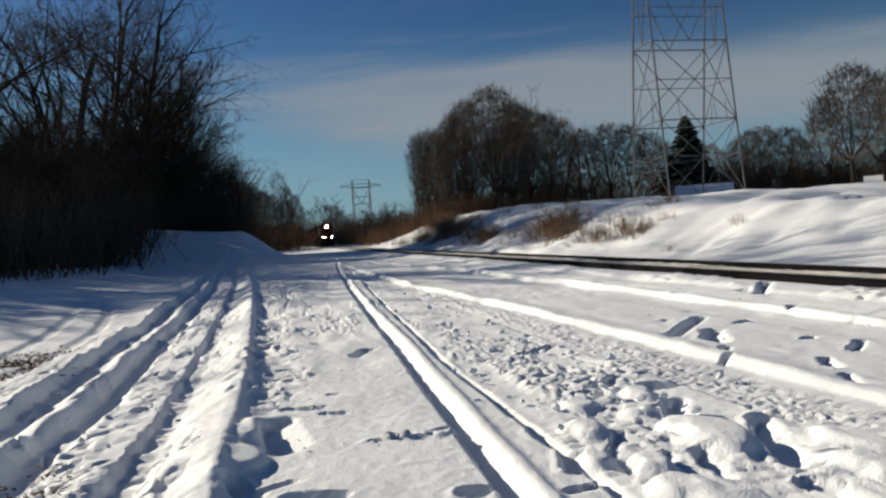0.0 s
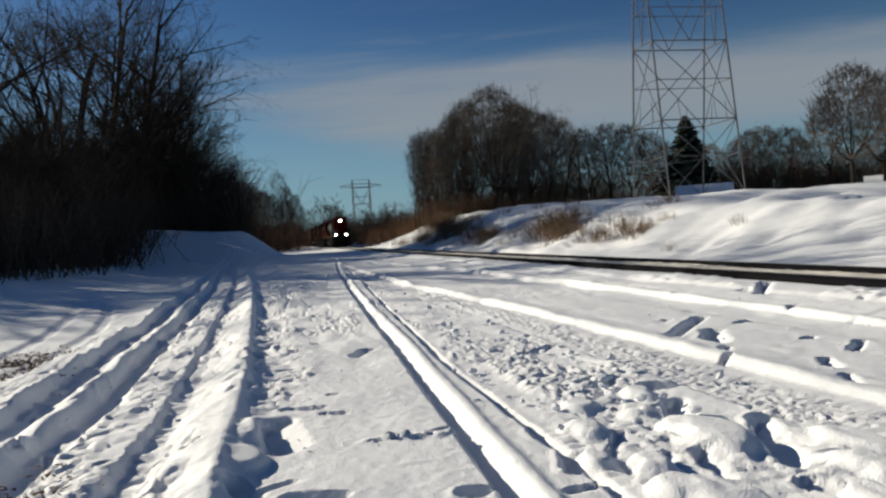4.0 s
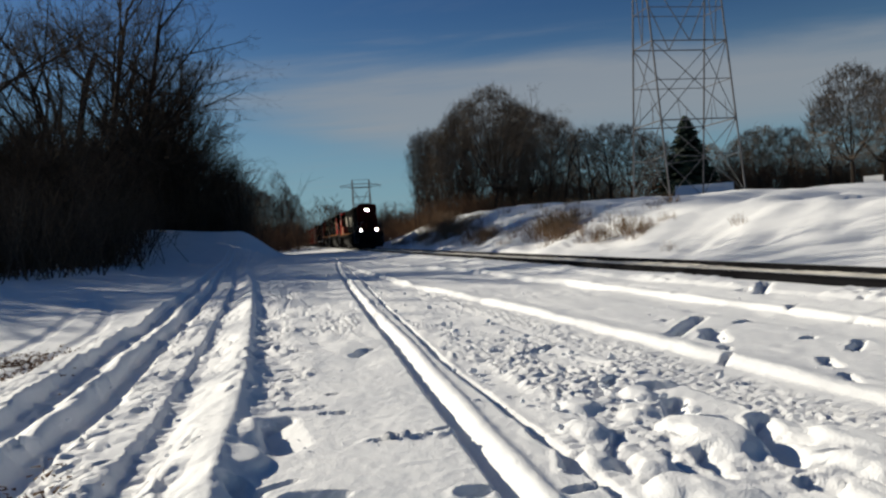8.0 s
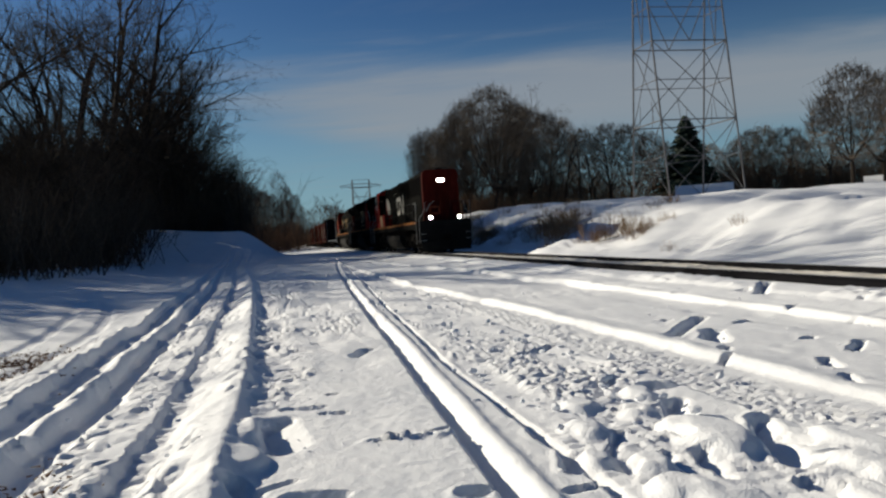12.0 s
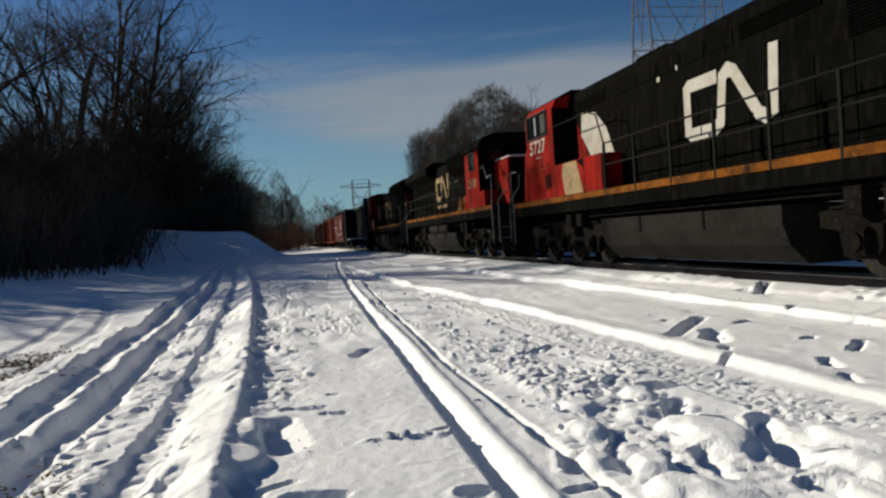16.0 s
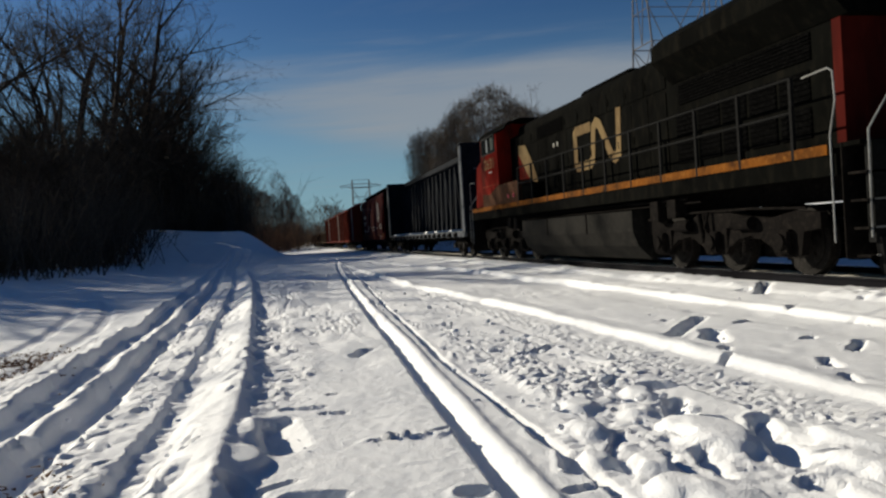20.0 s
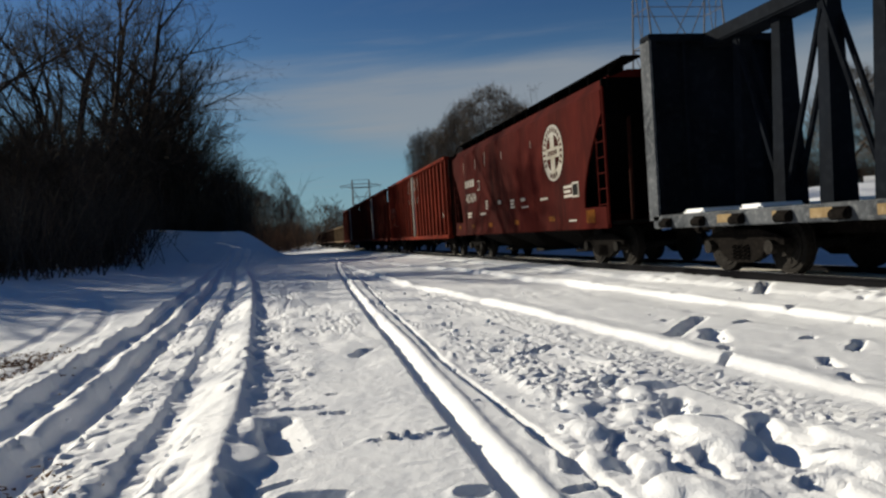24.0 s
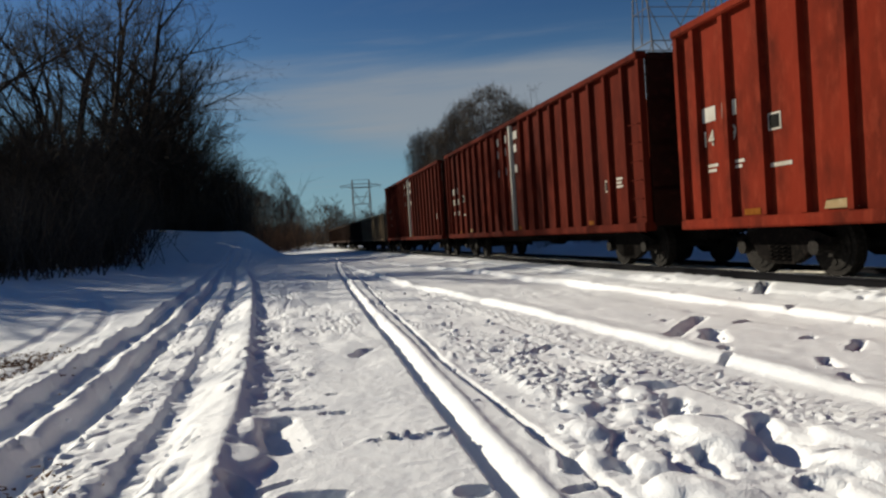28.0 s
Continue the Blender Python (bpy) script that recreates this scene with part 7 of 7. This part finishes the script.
        part("slope_sheet", bm, GRILLE, root)
        bm = bmesh.new()
        box(bm, -1.5, 1.5, *span(e - o * 0.12, e + o * 1.9), 0.98, 1.06)
        part("end_platform", bm, UNDER, root)
        # the posts take the same paint, darkened for the shade at the car's end
        for x in (-0.9, 0.9):
            bm = bmesh.new()
            tube(bm, [(x, e + o * 0.1, 1.06), (x, e + o * 0.05, 3.45)], 0.05)
            part("end_post", bm, END_SHADED, root)
        coupler(root, e - o * 0.12, -o)
    for k in range(3):
        yc = a + (b - a) * (0.27 + 0.23 * k)
        bm = bmesh.new()
        hull(bm, [(-0.45, yc - 0.35, 0.36), (0.45, yc - 0.35, 0.36), (0.45, yc + 0.35, 0.36), (-0.45, yc + 0.35, 0.36), (-1.35, yc - 1.55, 0.95), (1.35, yc - 1.55, 0.95), (1.35, yc + 1.55, 0.95), (-1.35, yc + 1.55, 0.95)], BOX_F)
        part("discharge_bay", bm, UNDER, root)
        bm = bmesh.new()
        soft_box(bm, -0.6, 0.6, yc - 0.40, yc + 0.40, 0.26, 0.37, 0.02)
        part("outlet_gate", bm, WHEEL, root)
    freight_truck(root, 2.45)
    freight_truck(root, 14.8)
    x = -1.602
    if marked:
        # round emblem: ring, cross bars and hub as plain shapes
        yc, zc, R = 4.21, 2.99, 0.755
        def ring(r0, r1, mat, depth, name):
            bm = bmesh.new()
            n = 48
            loops = [[bm.verts.new((x - t, yc + r * math.cos(k * math.tau / n), zc + r * math.sin(k * math.tau / n))) for k in range(n)] for t, r in ((0.0, r0), (0.0, r1), (depth, r1), (depth, r0))]
            for p, q in zip(loops, loops[1:] + loops[:1]):
                for k in range(n):
                    bm.faces.new((p[k], p[(k + 1) % n], q[(k + 1) % n], q[k]))
            bmesh.ops.recalc_face_normals(bm, faces=bm.faces)
            return part(name, bm, mat, root, "round white emblem")
        ring(0.50, R, WHITE, 0.004, "emblem_ring")
        plate("emblem_bar", rect(yc - 0.52, yc + 0.52, zc - 0.14, zc + 0.14), x - 0.003, WHITE, root)
        plate("emblem_bar", rect(yc - 0.15, yc + 0.15, zc - 0.52, zc + 0.52), x - 0.0045, WHITE, root)
        for k in range(26):
            ang = k * math.tau / 26
            if 0.55 < abs((ang - math.pi * 1.5 + math.pi) % math.tau - math.pi) < 0.85:
                continue
            c, sn = math.cos(ang), math.sin(ang)
            p = lambda r, w: (yc + r * c - w * sn, zc + r * sn + w * c)
            plate("emblem_tick", [p(0.56, -0.045), p(0.69, -0.045), p(0.69, 0.03), p(0.56, 0.03)], x - 0.008, MAROON, root, thick=0.004)
        for k in range(6):
            plate("emblem_tick", rect(yc - 0.34 + 0.12 * k, yc - 0.27 + 0.12 * k, zc - 0.06, zc + 0.07), x - 0.013, MAROON, root, thick=0.004)
        for k in range(4):
            plate("stencil_bar", rect(14.20 - 0.37 * k - 0.24, 14.20 - 0.37 * k, 2.75, 3.02), x, WHITE, root)
        lettering("car_number", "403604", x + 0.008, 14.18, 2.16, 0.34, 1.55, WHITE, root)
        bars(root, x, 14.0, 1.70, 0.62, 0.07, 2); bars(root, x, 12.1, 1.62, 0.75, 0.07)
        bars(root, x, 11.3, 2.05, 0.3, 0.05, 4); bars(root, x, 9.7, 1.9, 0.3, 0.12)
        bars(root, x, 8.3, 1.9, 0.42, 0.06, 3); bars(root, x, 7.2, 1.85, 0.4, 0.10); bars(root, x, 7.2, 1.65, 0.7, 0.04)
        bars(root, x, 5.4, 1.78, 0.6, 0.06); bars(root, x, 3.55, 1.98, 0.55, 0.07, 3); bars(root, x, 3.3, 1.12, 0.5, 0.04)
        plate("stencil_panel", rect(12.0, 12.35, 2.55, 2.9), x, WHITE, root)
        plate("stencil_panel", rect(12.04, 12.31, 2.59, 2.86), x - 0.008, MAROON, root)
        plate("stencil_panel", rect(2.55, 2.98, 1.72, 2.10), x, WHITE, root)
        plate("stencil_panel", rect(2.60, 2.93, 1.77, 2.05), x - 0.008, POST, root)
        for y in (1.65, 4.35, 7.55, 10.6, 13.1, 15.3):
            plate("reflector", rect(y, y + 0.42, 1.16, 1.30) if y > 2 else rect(y, y + 0.5, 1.05, 1.36), x, AMBER, root, "amber reflector strip")
        for y, h in ((12.5, 0.42), (11.1, 0.5), (9.0, 0.25), (6.0, 0.2), (14.3, 0.4)):
            plate("scratch", rect(y, y + 0.025, 3.35, 3.35 + h), x, WHITE, root, thick=0.004)
    else:
        bars(root, x, 14.0, 2.6, 1.2, 0.25, 2)
    return root


def low_gondola(s16, paint, label):
    root = vehicle("gondola_car", s16, label, "gondola", "low gondola cars")
    y0, y1 = 0.35, 16.35
    for s in (-1, 1):
        bm = bmesh.new()
        box(bm, *span(s * 1.47, s * 1.51), y0, y1, 0.95, 2.68)
        part("side_sheet", bm, paint, root)
        for z0, z1, name in ((2.66, 2.78, "top_chord"), (0.80, 0.97, "bottom_sill")):
            bm = bmesh.new()
            soft_box(bm, *span(s * 1.42, s * 1.60), y0, y1, z0, z1, 0.02)
            part(name, bm, paint, root)
        for k in range(14):
            y = y0 + 0.1 + 1.215 * k
            bm = bmesh.new()
            soft_box(bm, *span(s * 1.505, s * 1.585), y - 0.06, y + 0.06, 0.96, 2.67, 0.015)
            part("rib", bm, paint, root)
    for y, o in ((y0, -1), (y1 - 0.06, 1)):
        bm = bmesh.new()
        box(bm, -1.46, 1.46, y, y + 0.06, 0.9, 2.70)
        part("end_sheet", bm, paint, root)
        coupler(root, y if o < 0 else y + 0.06, o)
    bm = bmesh.new()
    box(bm, -1.44, 1.44, y0 + 0.07, y1 - 0.07, 0.86, 0.94)
    part("floor", bm, UNDER, root)
    bm = bmesh.new()
    box(bm, -0.3, 0.3, y0, y1, 0.55, 0.86)
    part("centre_sill", bm, UNDER, root)
    freight_truck(root, 2.3)
    freight_truck(root, y1 - 2.0)
    return root


def centrebeam():
    root = vehicle("flat_car", 68.5, "empty dark navy centre-beam flat car with frosted side sills", "flat car")
    for y, o in ((0.02, 1), (22.30, -1)):
        bm = bmesh.new()
        box(bm, -1.45, 1.45, *span(y, y + o * 0.10), 1.05, 4.64)
        bk = part("bulkhead", bm, NAVY, root, "navy end bulkhead")
        for x in (-1.40, -0.75, 0.68, 1.33):
            bm = bmesh.new()
            box(bm, x, x + 0.07, *span(y + o * 0.10, y + o * 0.30), 1.05, 4.60)
            part("bulkhead_rib", bm, NAVY, bk)
        bm = bmesh.new()
        soft_box(bm, -1.50, 1.50, *span(y - o * 0.05, y + o * 0.36), 4.55, 4.70, 0.02)
        part("bulkhead_cap", bm, NAVY, bk)
        for s in (-1, 1):
            bm = bmesh.new()
            box(bm, *span(s * 1.45, s * 1.50), *span(y - o * 0.04, y + o * 0.34), 1.0, 4.6)
            part("bulkhead_edge", bm, FROST, bk, "frosted bulkhead edge")
        for k, (x, z, w, h) in enumerate(((-0.95, 3.6, 0.7, 0.06), (-0.55, 2.9, 0.14, 0.7), (-0.8, 2.75, 0.25, 0.12), (-1.0, 2.3, 0.6, 0.08))):
            bm = bmesh.new()
            box(bm, x, x + w, *span(y - o * 0.004, y - o * 0.002), z, z + h)
            part("chalk_mark", bm, FROST, bk, "worn pale lettering")
        coupler(root, y, -o)
    bm = bmesh.new()
    soft_box(bm, -0.30, 0.30, 0.3, 22.0, 4.42, 4.70, 0.03)
    part("top_chord", bm, NAVY, root, "box top chord")
    bm = bmesh.new()
    box(bm, -0.34, 0.34, 0.3, 22.0, 0.62, 1.02)
    part("centre_sill", bm, UNDER, root)
    bm = bmesh.new()
    box(bm, -1.40, 1.40, 0.3, 22.0, 1.0, 1.05)
    part("deck", bm, NAVY, root)
    ys = [1.1 + 1.178 * k for k in range(18)]
    for k, y in enumerate(ys):
        bm = bmesh.new()
        hull(bm, [(-0.24, y - 0.16, 1.05), (0.24, y - 0.16, 1.05), (0.24, y + 0.16, 1.05), (-0.24, y + 0.16, 1.05), (-0.13, y - 0.11, 4.44), (0.13, y - 0.11, 4.44), (0.13, y + 0.11, 4.44), (-0.13, y + 0.11, 4.44)], BOX_F)
        part("beam_post", bm, NAVY, root)
    for k in range(17):
        bm = bmesh.new()
        up = k % 2 == 0
        p, q = (ys[k], ys[k + 1])
        z0, z1 = (1.15, 4.35) if up else (4.35, 1.15)
        for s in (-1, 1):
            tube(bm, [(s * 0.12, p, z0), (s * 0.12, q, z1)], 0.055, 6)
        part("diagonal_brace", bm, NAVY, root)
    for s in (-1, 1):
        bm = bmesh.new()
        soft_box(bm, *span(s * 1.38, s * 1.50), 0.1, 22.2, 0.84, 1.10, 0.02)
        part("side_sill", bm, FROST, root, "frosted grey side sill")
        for k in range(18):
            bm = bmesh.new()
            y = 1.6 + 1.178 * k
            soft_box(bm, *span(s * 1.42, s * 1.58), y - 0.17, y + 0.17, 0.86, 1.04, 0.03)
            disc(bm, (s * 1.56, y, 0.93), (0, 1, 0), 0.07, 0.14, 10)
            part("strap_winch", bm, UNDER, root)
        for k, y in enumerate((3.3, 6.6, 9.2, 14.4, 18.9, 20.6)):
            bm = bmesh.new()
            soft_box(bm, *span(s * 0.5, s * 1.36), y, y + 0.5 + 0.1 * (k % 3), 1.05, 1.18, 0.05)
            part("snow_patch", bm, SNOW, root, "packed snow on the deck")
    for y, w in ((19.9, 0.55), (18.4, 0.40), (17.55, 0.55), (16.3, 0.3)):
        bars(root, -1.502, y, 0.90, w, 0.14, 1, CREAM)
    freight_truck(root, 2.6)
    freight_truck(root, 19.9)
    for y in (8.2, 9.0, 11.0, 13.5):
        bm = bmesh.new()
        box(bm, -1.3, -1.27, y, y + 0.03, 0.55, 0.9)
        part("hanger", bm, UNDER, root)
    return root


loco_one()
loco_two()
loco_three()
centrebeam()
hopper(91.7, MAROON, True, "glossy maroon covered hopper car with a round white emblem")
gondola(108.9, OXIDE, True, "oxide red high-sided gondola car with divider lettering")
gondola(128.85, OXIDE_OLD, False, "faded oxide red high-sided gondola car")
gondola(148.9, OXIDE_OLD, False, "faded oxide red high-sided gondola car")
low_gondola(169.6, TAN, "tan low-sided gondola car near the end of the train")
for k in range(3):
    low_gondola(186.6 + 17.0 * k, BROWN, "dark brown low-sided gondola car far down the train")


def motions():
    times = [2.0 * k for k in range(15)]
    for root, s16 in TRAIN:
        walk(root, [(t, pose(TRACK_X, along(s16, t), 0)) for t in times])
    # every wheel pair rolls with the train
    ticks = [k / 15 for k in range(28 * 15 + 1)]
    for ob, y, r in WHEELS:
        walk(ob, [(t, pose(0, y, r + 0.003) @ Matrix.Rotation((along(0, 0) - along(0, t)) / r, 4, "X")) for t in ticks])


motions()
